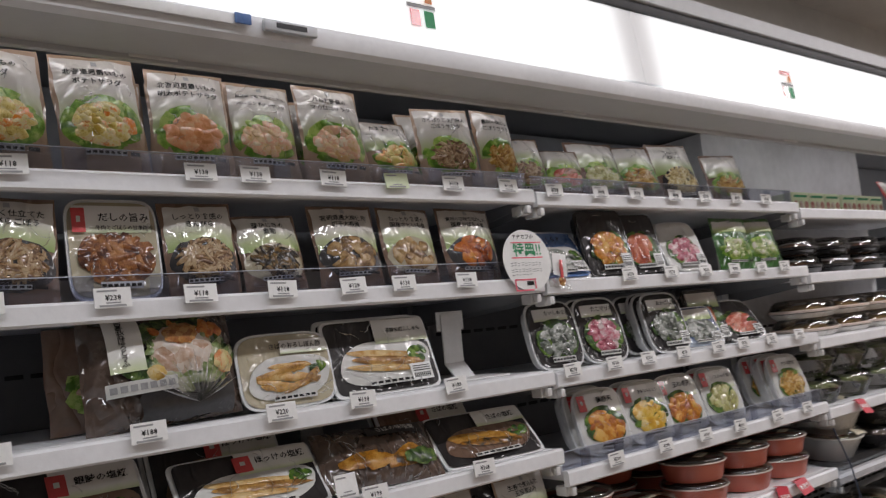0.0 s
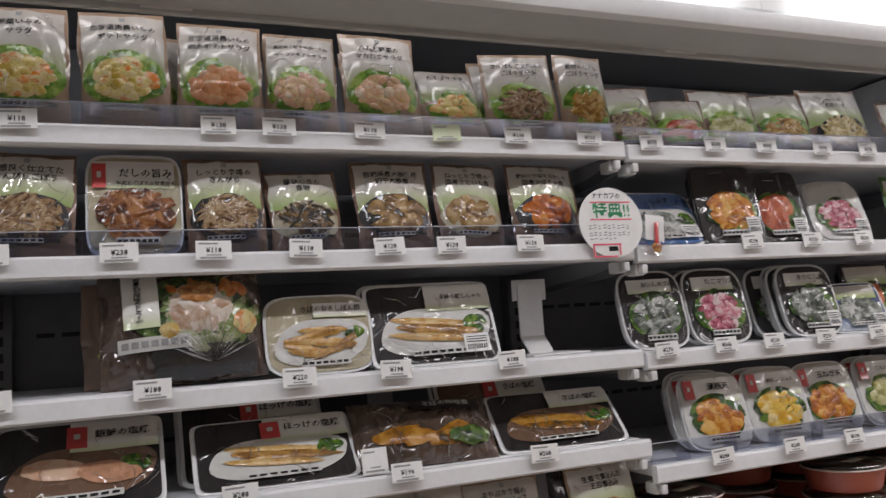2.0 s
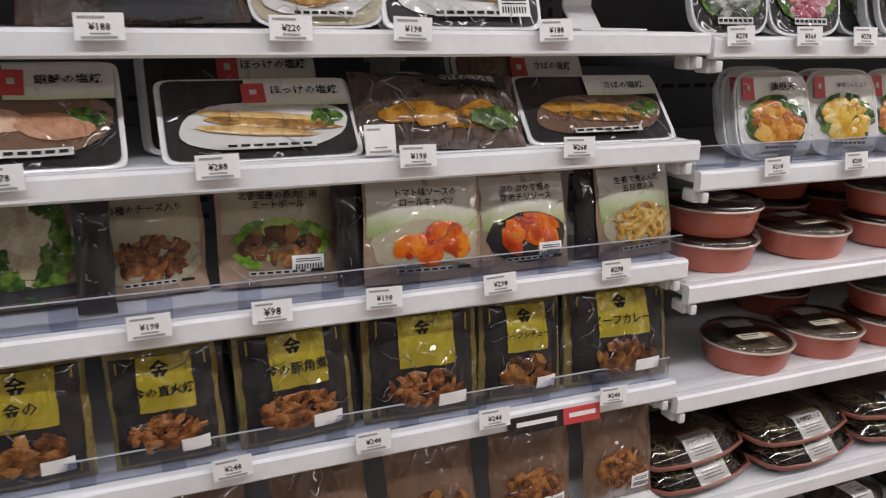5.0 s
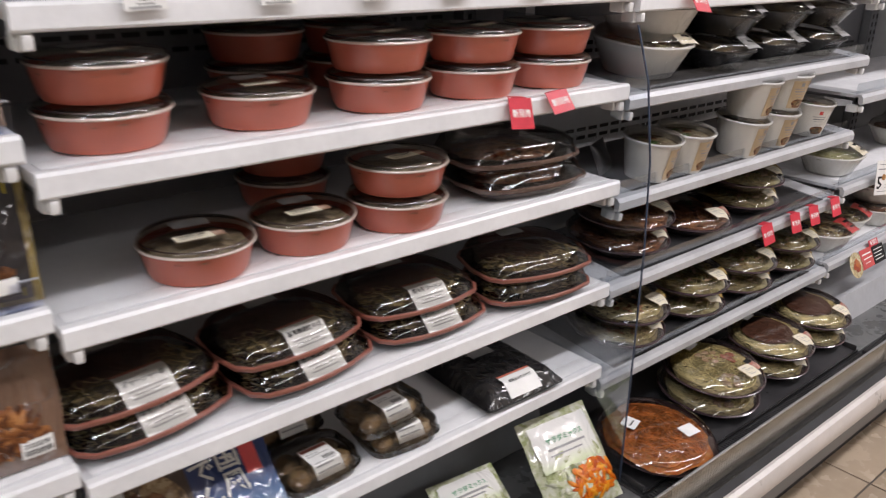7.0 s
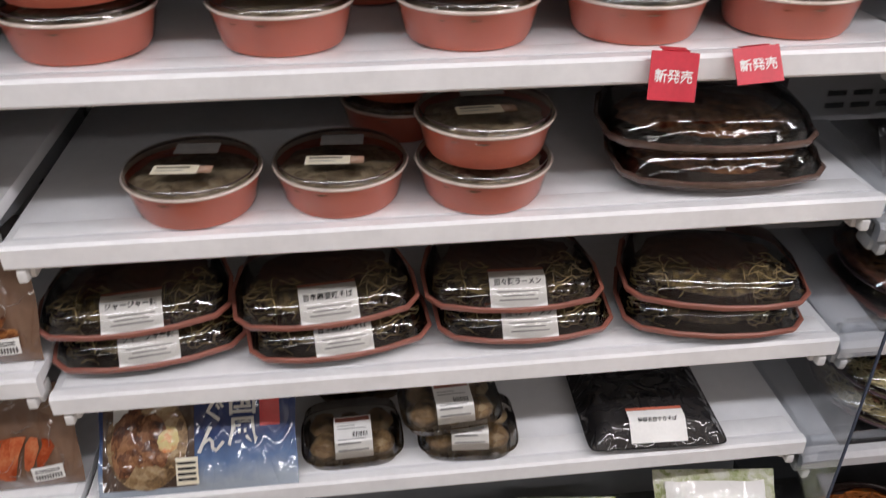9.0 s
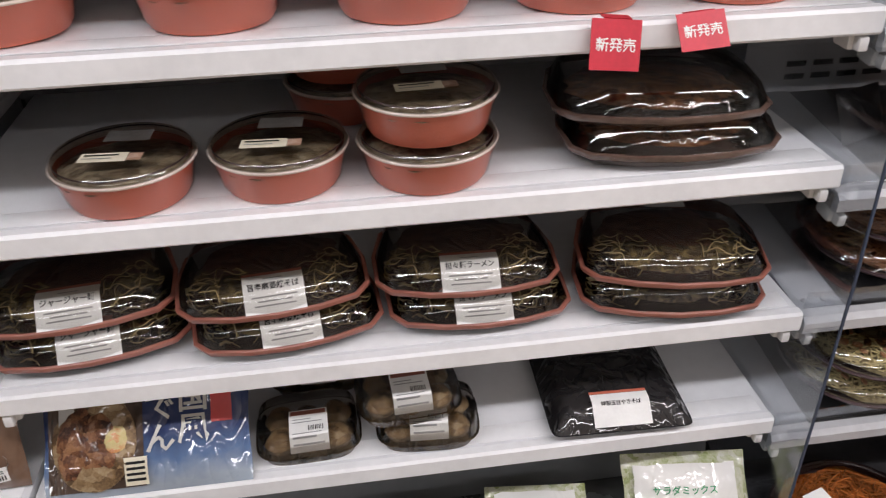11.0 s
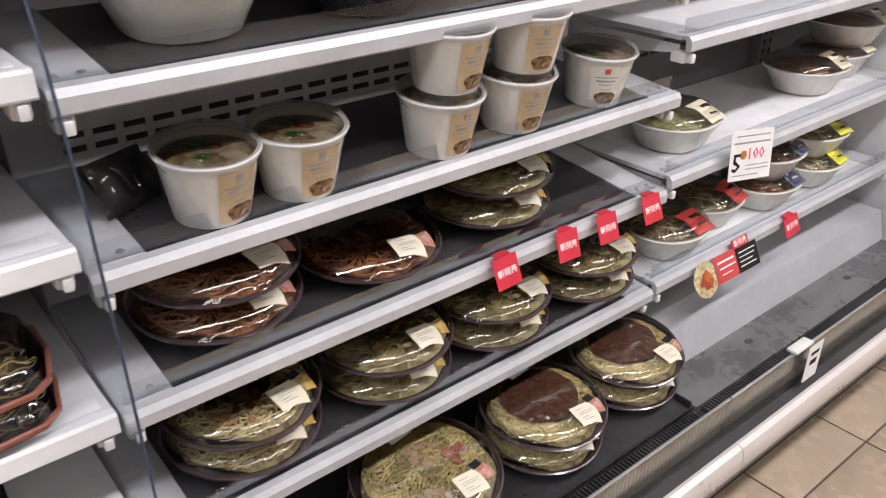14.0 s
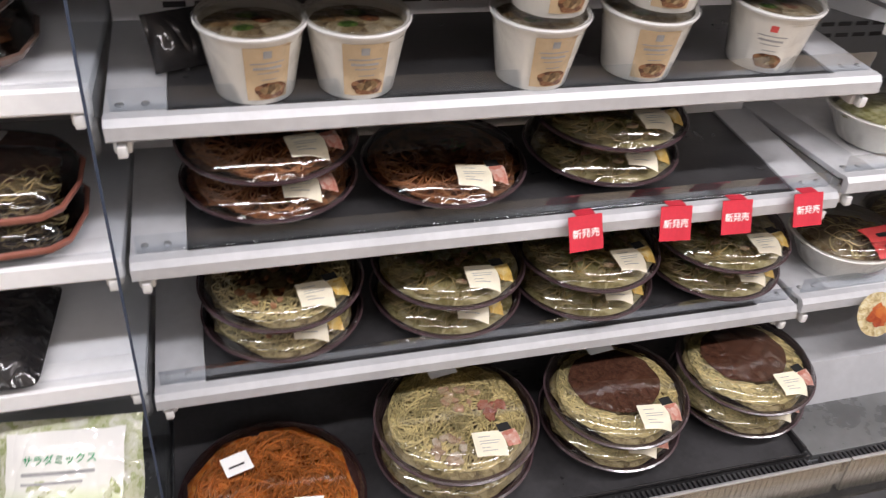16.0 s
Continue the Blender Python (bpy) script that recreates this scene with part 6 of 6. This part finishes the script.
pouch(DISH, -0.303, -0.202, A2, 1.679, KRAFT_D, GREENPANEL, "taro", ("ねっとり食感の", "国産さといも煮"), group="side-dish pouches", panel_h=0.42, t=0.013, garnish=False)
pouch(DISH, -0.186, -0.072, A2, 1.680, KRAFT_D, GREENPANEL, "pumpkin", ("素材の甘味を活かした", "国産かぼちゃ煮"), group="side-dish pouches", panel_h=0.42, t=0.013, garnish=False)

# round hand-written sign with a spoon
rs = thing("round_sign", "round white hand-lettered offer sign with pink underlines", "sign", pose(-0.044, -0.010, 1.530, -4))
bm = loft([(0.055, 0.053, 0, 2), (0.055, 0.053, 0.001, 2)], 44)
bm.transform(Matrix.Translation((0, 0, 0.053)) @ Matrix.Rotation(radians(90), 4, "X"))
part("card", bm, CARD, rs)
part("heading", lettering("特典!!", 0.002, 0.070, 0.066, flat(-0.001), 0.0006, 0.026), GREENINK, rs)
part("line_of_writing", lettering("ナナカフの", -0.004, 0.093, 0.048, flat(-0.001), 0.0006, 0.012), INK, rs)
part("underline", bars([(-0.034, 0.036, 0.0835, 0.002), (-0.036, 0.036, 0.0575, 0.002)], flat(-0.001), 0.0008), PINK, rs)
part("small_writing", bars([(-0.040 + 0.0082 * i, -0.0345 + 0.0082 * i - 0.001 * (i % 3), z + 0.001 * (i % 2), 0.0014) for z in (0.048, 0.044, 0.037, 0.0335, 0.028) for i in range(9 if z > 0.03 else 6)], flat(-0.001), 0.0006), INKG, rs)
part("pink_frame", bars([(-0.036, 0.012, 0.020, 0.0025), (-0.034, 0.004, 0.002, 0.0025), (-0.037, -0.034, 0.011, 0.020), (0.008, 0.011, 0.012, 0.016)], flat(-0.001), 0.0008), PINK, rs)
part("blot", patch(-0.010, 0.006, 0.010, 0.017, flat(-0.001), 0.0007, 2, 2), INK, rs)
sp = thing("sample_sachet", "small clear sachet with a red spoon, taped beside the sign", "sachet", pose(0.030, -0.006, 1.532, -6, 8))
bm, ss = pouch_body(0.052, 0.066, 0.004, 2.0)
part("bag", bm, WRAP, sp)
bm = box(-0.004, 0.003, -0.0075, -0.0055, 0.012, 0.050, 0.001)
part("spoon_handle", bm, REDP, sp)
part("spoon_bowl", heap(0, 0, 0, 0.009, 0.009, 0.003, 1.0), FOOD["fried"], sp).matrix_basis = pose(0, -0.006, 0.012, 90)
part("leaflet", patch(-0.018, 0.016, 0.022, 0.062, flat(-0.003), 0, 2, 2), CARD, sp)

sealed_tray("clear white tray of whitebait with a blue label", 0.092, 0.040, B2, 0.170, 0.112, 30, TRAY_W, BLUEP, "silver", ("しらす",), sq=6, panel=BLUEP, title_w=0.3)
sealed_tray("black tray of golden fried food with a white sticker", 0.224, 0.034, B2, 0.122, 0.140, 14, BLACKTRAY, BLACKP, "fried", (), sq=9, panel=None, turn=-8, group="black deli trays")
sealed_tray("black tray of orange fillet with a white sticker", 0.336, 0.040, B2, 0.110, 0.136, 16, BLACKTRAY, BLACKP, "sausage", (), sq=9, turn=-10, group="black deli trays")
sealed_tray("white rounded tray of red and white salad under film", 0.478, 0.036, B2, 0.112, 0.126, 22, TRAY_W, WPRINT, "octopus", (), sq=4.5, n_behind=1, turn=-12, group="rounded deli trays")
for x0, ln in ((0.596, 14), (0.720, 18)):
    pouch("green bag of leafy vegetables with a pale label", x0, x0 + 0.105, B2, 1.668, GREENBAG, GREENPANEL, "veg", (), lean=ln, turn=-14, garnish=True, group="green vegetable bags", t=0.012, panel_at=(0.70, 0.92))

# third shelf
bag3 = pouch("large clear bag with a tofu salad bowl inside", -0.742, -0.546, A3, 1.533, TOFUBAG, None, None, (), lean=10, y=0.05, t=0.03, garnish=False, strip=False)
w3, h3 = 0.196, 0.142
s3 = pouch_surface(w3, h3, 0.03, SEED[0] * 1.37)
part("salad", morsels(0.018, h3 * 0.58, w3 * 0.42, h3 * 0.40, s3, 3.1, 80, 0.11, 1.6, 0.003, 0.002), FOOD["leaf"], bag3)
part("salad", morsels(0.024, h3 * 0.52, w3 * 0.36, h3 * 0.30, s3, 6.1, 30, 0.14, 2.2, 0.0055, 0.002), FOOD["veg"], bag3)
part("salad", morsels(0.022, h3 * 0.78, w3 * 0.30, h3 * 0.14, s3, 16.1, 14, 0.22, 1.6, 0.0065, 0.002), FOOD["carrot"], bag3)
part("tofu", blob(0.018, h3 * 0.62, 0.040, 0.033, s3, 7.1, 0.008, 0.10, 0.006), FOOD["tofu"], bag3)
part("sauce", blob(0.016, h3 * 0.76, 0.022, 0.014, s3, 8.1, 0.0145, 0.25, 0.003), FOOD["fried"], bag3)
part("egg", blob(0.072, h3 * 0.47, w3 * 0.08, h3 * 0.11, s3, 9.1, 0.010, 0.2, 0.004), FOOD["egg"], bag3)
part("egg", blob(-0.020, h3 * 0.44, w3 * 0.06, h3 * 0.07, s3, 10.1, 0.010, 0.2, 0.004), FOOD["yellowfry"], bag3)
part("bowl", patch(-0.040, 0.084, h3 * 0.03, h3 * 0.30, s3, 0.008, 10, 4, 0.006, 2), BLACKTRAY, bag3)
bm = bmesh.new()
for k in range(15):
    a = radians(-66 + 132 * k / 14)
    r1 = 0.050 + 0.016 * ((k * 7) % 5) / 4
    ox, oz = 0.028, h3 * 0.13
    dx, dz = math.sin(a), math.cos(a)
    ridge = []
    for r, hw in ((0.002, 0.0003), (r1 * 0.5, 0.0016), (r1, 0.0007)):
        cx, cz = ox + dx * r, oz + dz * r
        ridge.append([bm.verts.new((cx + dz * o, s3(cx, cz) - lift, cz - dx * o)) for o, lift in ((-hw, 0.0165), (0, 0.0190), (hw, 0.0165))])
    for p, q in zip(ridge, ridge[1:]):
        bm.faces.new((p[0], p[1], q[1], q[0]))
        bm.faces.new((p[1], p[2], q[2], q[1]))
part("film_pleats", bm, PLEAT, bag3, "clear film gathered in pleats", smooth=False)
part("label_panel", patch(-w3 * 0.36, -w3 * 0.15, h3 * 0.48, h3 * 0.98, s3, 0.009, 5, 6), TRAYPANEL, bag3)
for k, ch in enumerate("豆乳おぼろとうふ"):
    part("title", lettering(ch, -w3 * 0.27, h3 * (0.90 - 0.05 * k), 0.009, s3, 0.0105, 0.010), INK, bag3)
part("nutrition_strip", patch(-w3 * 0.40, w3 * 0.02, h3 * 0.28, h3 * 0.40, s3, 0.010, 8, 3), WPRINT, bag3)
part("small_print", bars([(-w3 * 0.38 + 0.011 * i, -w3 * 0.38 + 0.011 * i + 0.008, h3 * 0.34, 0.008) for i in range(7)], s3, 0.011), INKG, bag3)
pouch("large clear bag standing behind another", -0.765, -0.60, A3, 1.530, KRAFT_D, None, "tofu", (), lean=8, y=0.13, strip=False, t=0.02)
sealed_tray("cream sealed tray of mackerel with grated radish", -0.476, 0.040, A3, 0.146, 0.108, 14, TRAY_W, CREAMPANEL, "grill", ("さばのおろしぽん酢",), sq=5, panel=PANEL, title_w=0.56, sticker=False, panel_box=(-0.05, 0.46, 0.70, 0.88))
sealed_tray("white flat tray of grilled smelt with red mark", -0.313, 0.036, A3, 0.192, 0.122, 20, TRAY_W, BLACKP, "grill", ("子持ち焼ししゃも",), sq=14, panel=PANEL, red=0.0, n_behind=2, step=0.014, title_w=0.34, panel_box=(-0.04, 0.47, 0.64, 0.955))
st = thing("shelf_pusher", "empty white moulded plastic display holder on the shelf", "display holder", pose(-0.118, 0.10, A3))
part("foot", box(-0.045, 0.050, -0.06, 0.02, 0, 0.003, 0.001), PLASTIC_W, st)
part("back_plate", prism([(0.0, 0.003), (0.026, 0.028), (0.026, 0.112), (0.023, 0.112), (0.023, 0.029), (-0.004, 0.003)], -0.022, 0.020), PLASTIC_W, st, smooth=False)
part("head_plate", box(-0.030, 0.030, 0.0265, 0.029, 0.085, 0.118, 0.001), PLASTIC_W, st)

for m in (pose(-0.585, 0.24, A4), pose(-0.33, 0.24, A4), pose(-0.10, 0.16, A5)):
    copy_thing(st, m)

for cx, dish, words, n, ttl in ((0.058, "silver", "white rounded tray of vinegared mackerel under glossy film", 0, "おいしめさば"), (0.184, "octopus", "white rounded tray of purple octopus salad", 1, "たこマリネ"), (0.385, "silver", "white rounded tray of shellfish with dark film", 3, "あかにし貝")):
    sealed_tray(words, cx, 0.036, B3, 0.112, 0.130, 16, TRAY_W, BLACKP, dish, (ttl,), sq=4.2, panel=PANEL, n_behind=n, step=0.018, turn=-8, title_w=0.5, panel_box=(-0.34, 0.34, 0.70, 0.88), group="rounded deli trays", sticker=n == 3)
sealed_tray("clear pack with pale blue film and green label", 0.492, 0.034, B3, 0.118, 0.098, 26, TRAY_W, SKYP, "silver", (), sq=8, panel=GREENPANEL, turn=-12)
sealed_tray("black tray of pink sausages with a pale label", 0.560, 0.056, B3, 0.108, 0.130, 16, BLACKTRAY, BLACKP, "sausage", (), sq=10, panel=GREENPANEL, turn=-10)
sealed_tray("white rounded tray of sliced ham under dark film", 0.665, 0.036, B3, 0.120, 0.118, 36, TRAY_W, BLACKP, "pinkfish", (), sq=4.2, panel=None, turn=-14, group="rounded deli trays", n_behind=1)

# fourth shelf
FISH = (("white flat tray of grilled salmon with red mark", -0.768, 0.188, 0.128, "salmon", "銀鮭の塩焼", 42, 1), ("white flat tray of grilled atka mackerel", -0.540, 0.206, 0.104, "grill", "ほっけの塩焼", 42, 0))
for words, cx, w, h, dish, ttl, ln, nb in FISH:
    sealed_tray(words, cx, 0.018, A4, w, h, ln, TRAY_W, BLACKP, dish, (ttl,), sq=14, panel=PANEL, red=-0.02, title_w=0.40, panel_box=(-0.06, 0.47, 0.62, 0.955), sticker=False, n_behind=nb, step=0.012, group="flat grilled-fish trays", d=0.014)
sealed_tray("white flat tray of grilled atka mackerel", -0.557, 0.085, A4, 0.192, 0.125, 30, TRAY_W, BLACKP, "grill", ("ほっけの塩焼",), sq=14, panel=PANEL, red=-0.02, title_w=0.40, panel_box=(-0.06, 0.47, 0.62, 0.955), sticker=False, n_behind=1, step=0.012, group="flat grilled-fish trays", d=0.014)
pm = pouch("crumpled clear pouch of simmered mackerel with dark label", -0.440, -0.238, A4, 1.342, TOFUBAG, None, "mackerel", (), lean=36, y=0.022, t=0.02, garnish=False, strip=False)
sf = pouch_surface(0.202, 0.10, 0.02, SEED[0] * 1.37)
part("label_panel", patch(-0.02, 0.085, 0.072, 0.092, sf, 0.004, 6, 3), BLACKP, pm)
part("title", lettering("さばの味噌煮", 0.034, 0.082, 0.07, sf, 0.006, 0.012), WPRINT, pm)
part("greenery", blob(0.06, 0.028, 0.034, 0.014, sf, 4.7, 0.007, 0.4), FOOD["leaf"], pm)
tag2 = price_tag(-0.441, A4 + 0.034, "", w=0.034, h=0.032, y=0.012, tilt=14)
sealed_tray("white flat tray of salt-grilled mackerel", -0.130, 0.020, A4, 0.205, 0.104, 44, TRAY_W, BLACKP, "mackerel", ("さばの塩焼",), sq=14, panel=PANEL, title_w=0.28, panel_box=(-0.02, 0.47, 0.66, 0.955), sticker=False, group="flat grilled-fish trays", d=0.014, turn=-3)
sealed_tray("white flat tray of salt-grilled mackerel", -0.195, 0.085, A4, 0.185, 0.118, 30, TRAY_W, KRAFT_D, "mackerel", ("さばの塩焼",), sq=14, panel=PANEL, red=-0.02, title_w=0.3, panel_box=(-0.06, 0.47, 0.62, 0.955), sticker=False, n_behind=2, step=0.012, group="flat grilled-fish trays", d=0.014)

for cx, dish, ttl, n in ((0.160, "fried", "蓮根天", 2), (0.290, "yellowfry", "海老しんじょう", 1), (0.404, "fried", "玉ねぎ天", 0), (0.545, "konjac", "こんにゃく煮", 1), (0.830, "gold", "さつま揚げ", 3)):
    sealed_tray("white rounded tray of %s with orange mark" % {"fried": "brown fritters", "yellowfry": "yellow shrimp cakes", "konjac": "green-grey konjac", "gold": "fried fish cake"}[dish], cx, 0.036, B4, 0.118, 0.126, 18, TRAY_W, WPRINT, dish, (ttl,), sq=4.2, panel=PANEL, red=-0.33, red_w=0.075, n_behind=n, step=0.020, turn=-9, title_w=0.42, panel_box=(-0.24, 0.42, 0.60, 0.92), group="rounded fish-cake trays", sticker=False)

# fifth shelf
ck = pouch("clear bag of herbed chicken breast on broccoli", -0.842, -0.716, A5, 1.240, KRAFT_D, None, None, (), lean=12, y=0.085, garnish=False, strip=False, t=0.02)
sf = pouch_surface(0.126, 0.137, 0.02, SEED[0] * 1.37)
part("greenery", morsels(-0.004, 0.066, 0.056, 0.064, sf, 1.7, 50, 0.14, 1.4, 0.002, 0.002), PRINTED["leaf"], ck)
part("chicken", blob(0.002, 0.078, 0.030, 0.054, sf, 5.7, 0.004, 0.25, 0.004), FOOD["chicken"], ck)
part("label_strip", patch(-0.050, 0.048, 0.010, 0.024, sf, 0.006, 6, 2), BLACKP, ck)
pouch("beige pouch of cheese-filled meat with pale label", -0.716, -0.600, A5, 1.218, KRAFT, CREAMPANEL, "meat", ("3種のチーズ入り",), lean=16, y=0.085, garnish=False, group="ready-meal pouches", panel_h=0.34)
pouch("tan pouch of meatballs in brown sauce", -0.590, -0.455, A5, 1.228, KRAFT, CREAMPANEL, "curry", ("北海道産の豚肉使用", "ミートボール"), lean=14, y=0.075, garnish=True, group="ready-meal pouches", panel_h=0.34, sticker=True)
pouch("tan pouch of cabbage rolls in tomato sauce", -0.436, -0.288, A5, 1.232, KRAFT, PANEL, "tomato", ("トマト味ソースの", "ロールキャベツ"), lean=10, garnish=False, group="ready-meal pouches", panel_h=0.38)
pouch("tan pouch of shrimp in red chili sauce", -0.288, -0.168, A5, 1.226, KRAFT, PANEL, "tomato", ("ぷりぷり食感の", "海老チリソース"), lean=12, garnish=False, group="ready-meal pouches", sticker=True, panel_h=0.40)
pouch("tan pouch of stewed vegetables with pale label", -0.122, -0.006, A5, 1.230, KRAFT, GREENPANEL, "gold", ("生姜で煮込んだ", "五目煮込み"), lean=9, garnish=False, group="ready-meal pouches", panel_h=0.42)
for x in (-0.462, -0.150, -0.735):
    pouch("black-backed pouch seen edge-on between others", x, x + 0.036, A5, 1.226, BLACKP, None, None, (), lean=8, y=0.045, garnish=False, strip=False, t=0.012, group="black pouch edges")

# sixth shelf: gold pouches
for x0, x1, zt, dish, ttl, bd in ((-0.86, -0.735, 1.062, "curry", "金の", GOLD_D), (-0.715, -0.60, 1.06, "meat", "金の直火焼", GOLD_D), (-0.582, -0.450, 1.066, "meat", "金の豚角煮", GOLD_D), (-0.437, -0.292, 1.066, "meat", "", GOLD_D), (-0.288, -0.170, 1.062, "curry", "ビーフシチュー", GOLD_D), (-0.160, -0.002, 1.062, "curry", "ビーフカレー", GOLD_D)):
    pw, ph = x1 - x0, (zt - A6) / math.cos(radians(10))
    gp = pouch("dark gold stew pouch with a yellow label", x0, x1, A6, zt, bd, None, None, (), lean=10, garnish=False, strip=False, group="gold stew pouches", panel_at=(0.52, 0.97), t=0.018, panel_w=0.29)
    sf = pouch_surface(pw, ph, 0.018, SEED[0] * 1.37)
    part("dark_field", patch(-pw * 0.45, pw * 0.45, ph * 0.05, ph * 0.95, sf, 0.0012, 16, 18, 0.002, 3), BLACKP, gp)
    part("label_panel", patch(-pw * 0.22, pw * 0.27, ph * 0.50, ph * 0.95, sf, 0.0026, 10, 8, 0.002, 5), GOLD, gp)
    part("gold_line", bars([(-pw * 0.40, -pw * 0.385, ph * 0.5, ph * 0.86), (pw * 0.385, pw * 0.40, ph * 0.5, ph * 0.86)], sf, 0.004), GOLD, gp)
    part("food_picture", food_print(dish, 0, ph * 0.30, pw * 0.37, ph * 0.18, sf, x0 * 9 + 20, 0.0032), PRINTED[dish], gp)
    part("title", lettering("金", -0.002, ph * 0.83, 0.02, sf, 0.004, 0.022), INK, gp)
    if ttl:
        part("title", lettering(ttl, 0, ph * 0.66, pw * 0.55, sf, 0.004, 0.016), INK, gp)
    part("price_sticker", patch(pw * 0.10, pw * 0.36, ph * 0.12, ph * 0.24, sf, 0.0075, 3, 3), CARD, gp)
for x in (-0.60, -0.452, -0.306, -0.176):
    pouch("black-backed pouch seen edge-on between others", x - 0.012, x + 0.018, A6, 1.058, BLACKP, None, None, (), lean=7, y=0.05, garnish=False, strip=False, t=0.012, group="black pouch edges")
bn = thing("shelf_banner", "narrow black and red printed strip on the shelf lip", "shelf banner", pose(-0.262, -0.004, A6 - 0.028, -10))
part("black_field", box(0, 0.080, -0.001, 0, -0.002, 0.020), BLACKP, bn, smooth=False)
part("red_field", box(0.0803, 0.135, -0.001, 0, -0.002, 0.020), REDP, bn, smooth=False)
part("lettering_bar", bars([(0.012, 0.070, 0.010, 0.006), (0.088, 0.128, 0.010, 0.006)], flat(-0.001), 0.0005), CARD, bn)

# the two shelves below
for zz, top, row in ((A7, 0.905, ((-0.70, "curry"), (-0.55, "meat"), (-0.40, "curry"), (-0.26, "meat"), (-0.12, "meat"))), (A8, 0.715, ((-0.55, "meat"), (-0.40, "sausage"), (-0.26, "curry"), (-0.12, "sausage")))):
    for x, dish in row:
        pouch("clear brown ready-meal pouch with dark meat", x, x + 0.118, zz, top - 0.03, KRAFT_D, None, dish, (), lean=14, sticker=True, garnish=False, strip=False, group="brown meat pouches")

# bags on the deck under the bowls
zk = 0.331
for x, y, w, h, words, fd, ln in ((0.788, -0.085, 0.165, 0.182, "clear bag of cut vegetables with orange carrot", "carrot", 42), (0.600, -0.03, 0.140, 0.120, "pale green bag of shredded cabbage", "veg", 55), (0.45, -0.02, 0.130, 0.11, "pale bag of bean sprouts in crinkled film", "veg", 58)):
    vb = thing("vegetable_bag", words, "vegetable bag", pose(x, y, zk + 0.008, -ln, 0, -6), "vegetable bags")
    bm, sf = pouch_body(w, h, 0.024, x * 30)
    part("bag", bm, FOOD["sprout"], vb)
    part("food_picture", morsels(0.0, h * 0.42, w * 0.45, h * 0.42, sf, x * 7, 70, 0.08, 3.0, 0.001, 0.002), FOOD["sprout"], vb)
    part("food_picture", morsels(0.02, h * 0.26, w * 0.40, h * 0.20, sf, x * 9, 60, 0.13, 3.0, 0.003, 0.002), PRINTED[fd], vb)
    part("label_panel", patch(-w * 0.42, w * 0.38, h * 0.46, h * 0.92, sf, 0.005, 8, 8, 0.004, 1), TRAYPANEL, vb)
    part("title", lettering("サラダミックス", -w * 0.04, h * 0.74, w * 0.5, sf, 0.007, 0.014), GREENINK, vb)
    part("small_print", bars([(-w * 0.3, w * 0.2, h * 0.66, 0.004), (-w * 0.3, w * 0.12, h * 0.60, 0.003)], sf, 0.007), INKG, vb)

# upper shelves of the third bay, seen from the side
C1, C2, C3, C4 = [z + 0.001 for z in C_Z[:4]]
for i in range(6):
    x = 0.935 + i * 0.082 + (0.012 if i > 2 else 0)
    bx = thing("dessert_box", "small white and green printed dessert carton", "carton", pose(x, 0.045, C1, 0, 0, -2), "small cartons")
    part("carton", box(0, 0.076, -0.012, 0.05, 0, 0.046, 0.002), PALEGREEN, bx)
    for k in range(3):
        part("fruit_picture", blob(0.014 + 0.024 * k, 0.014, 0.010, 0.010, flat(-0.012), k + i, 0.0006, 0.1, 0.0005), FOOD["tofu" if k % 2 else "pinkfish"], bx)
    part("small_print", bars([(0.008, 0.068, 0.036, 0.006)], flat(-0.012), 0.0006), GREENINK, bx)
pouch("red net bag of small snacks, half slumped", 1.50, 1.60, C1, C1 + 0.10, REDP, PANEL, "fried", (), lean=20)
for k, x in enumerate((0.985, 1.16, 1.34, 1.52)):
    o = octagon_tray("hijiki" if k % 2 else "meat", BLACKTRAY, "flat black deli tray with a glossy clear lid", "", 0.72, False)
    put(o, [(x, 0.085, C2, 0), (x + 0.004, 0.088, C2 + 0.047, 5)])
for k, x in enumerate((1.01, 1.19, 1.37, 1.55)):
    o = octagon_tray("gold", BOWLRIM, "pale brown lidded lunch tray, two stacked", "", 0.82, False, WBOWL)
    put(o, [(x, 0.09, C3, 0), (x, 0.09, C3 + 0.0475, 0)])
wb2 = deep_bowl("small clear lidded bowl of pickles", LID, 0.070, 0.046, "veg", None)
put(wb2, [(x, 0.085, C4 + 0.070 * k, 9 * k) for x in (0.995, 1.16, 1.33, 1.50) for k in (0, 1)])
red_tag(1.02, C_Z[3] + 0.004, 6, lean=35)

# ---- floor tiles ----
tile_me = None
TILE = 0.30
for i in range(18):
    for j in range(11):
        tx, ty = 2.375 + (i - 12) * TILE, -0.22 - (j - 1) * TILE
        if tile_me is None:
            bm = box(0.0025, TILE - 0.0025, -TILE + 0.0025, -0.0025, -0.0038, 0.0, 0.0012)
            t0 = part("tile", bm, FLOORT, FLOOR)
            tile_me = t0.data
            t0.location = (tx, ty, 0)
        else:
            o = new("tile", tile_me)
            o.parent = FLOOR
            o.location = (tx, ty, 0)
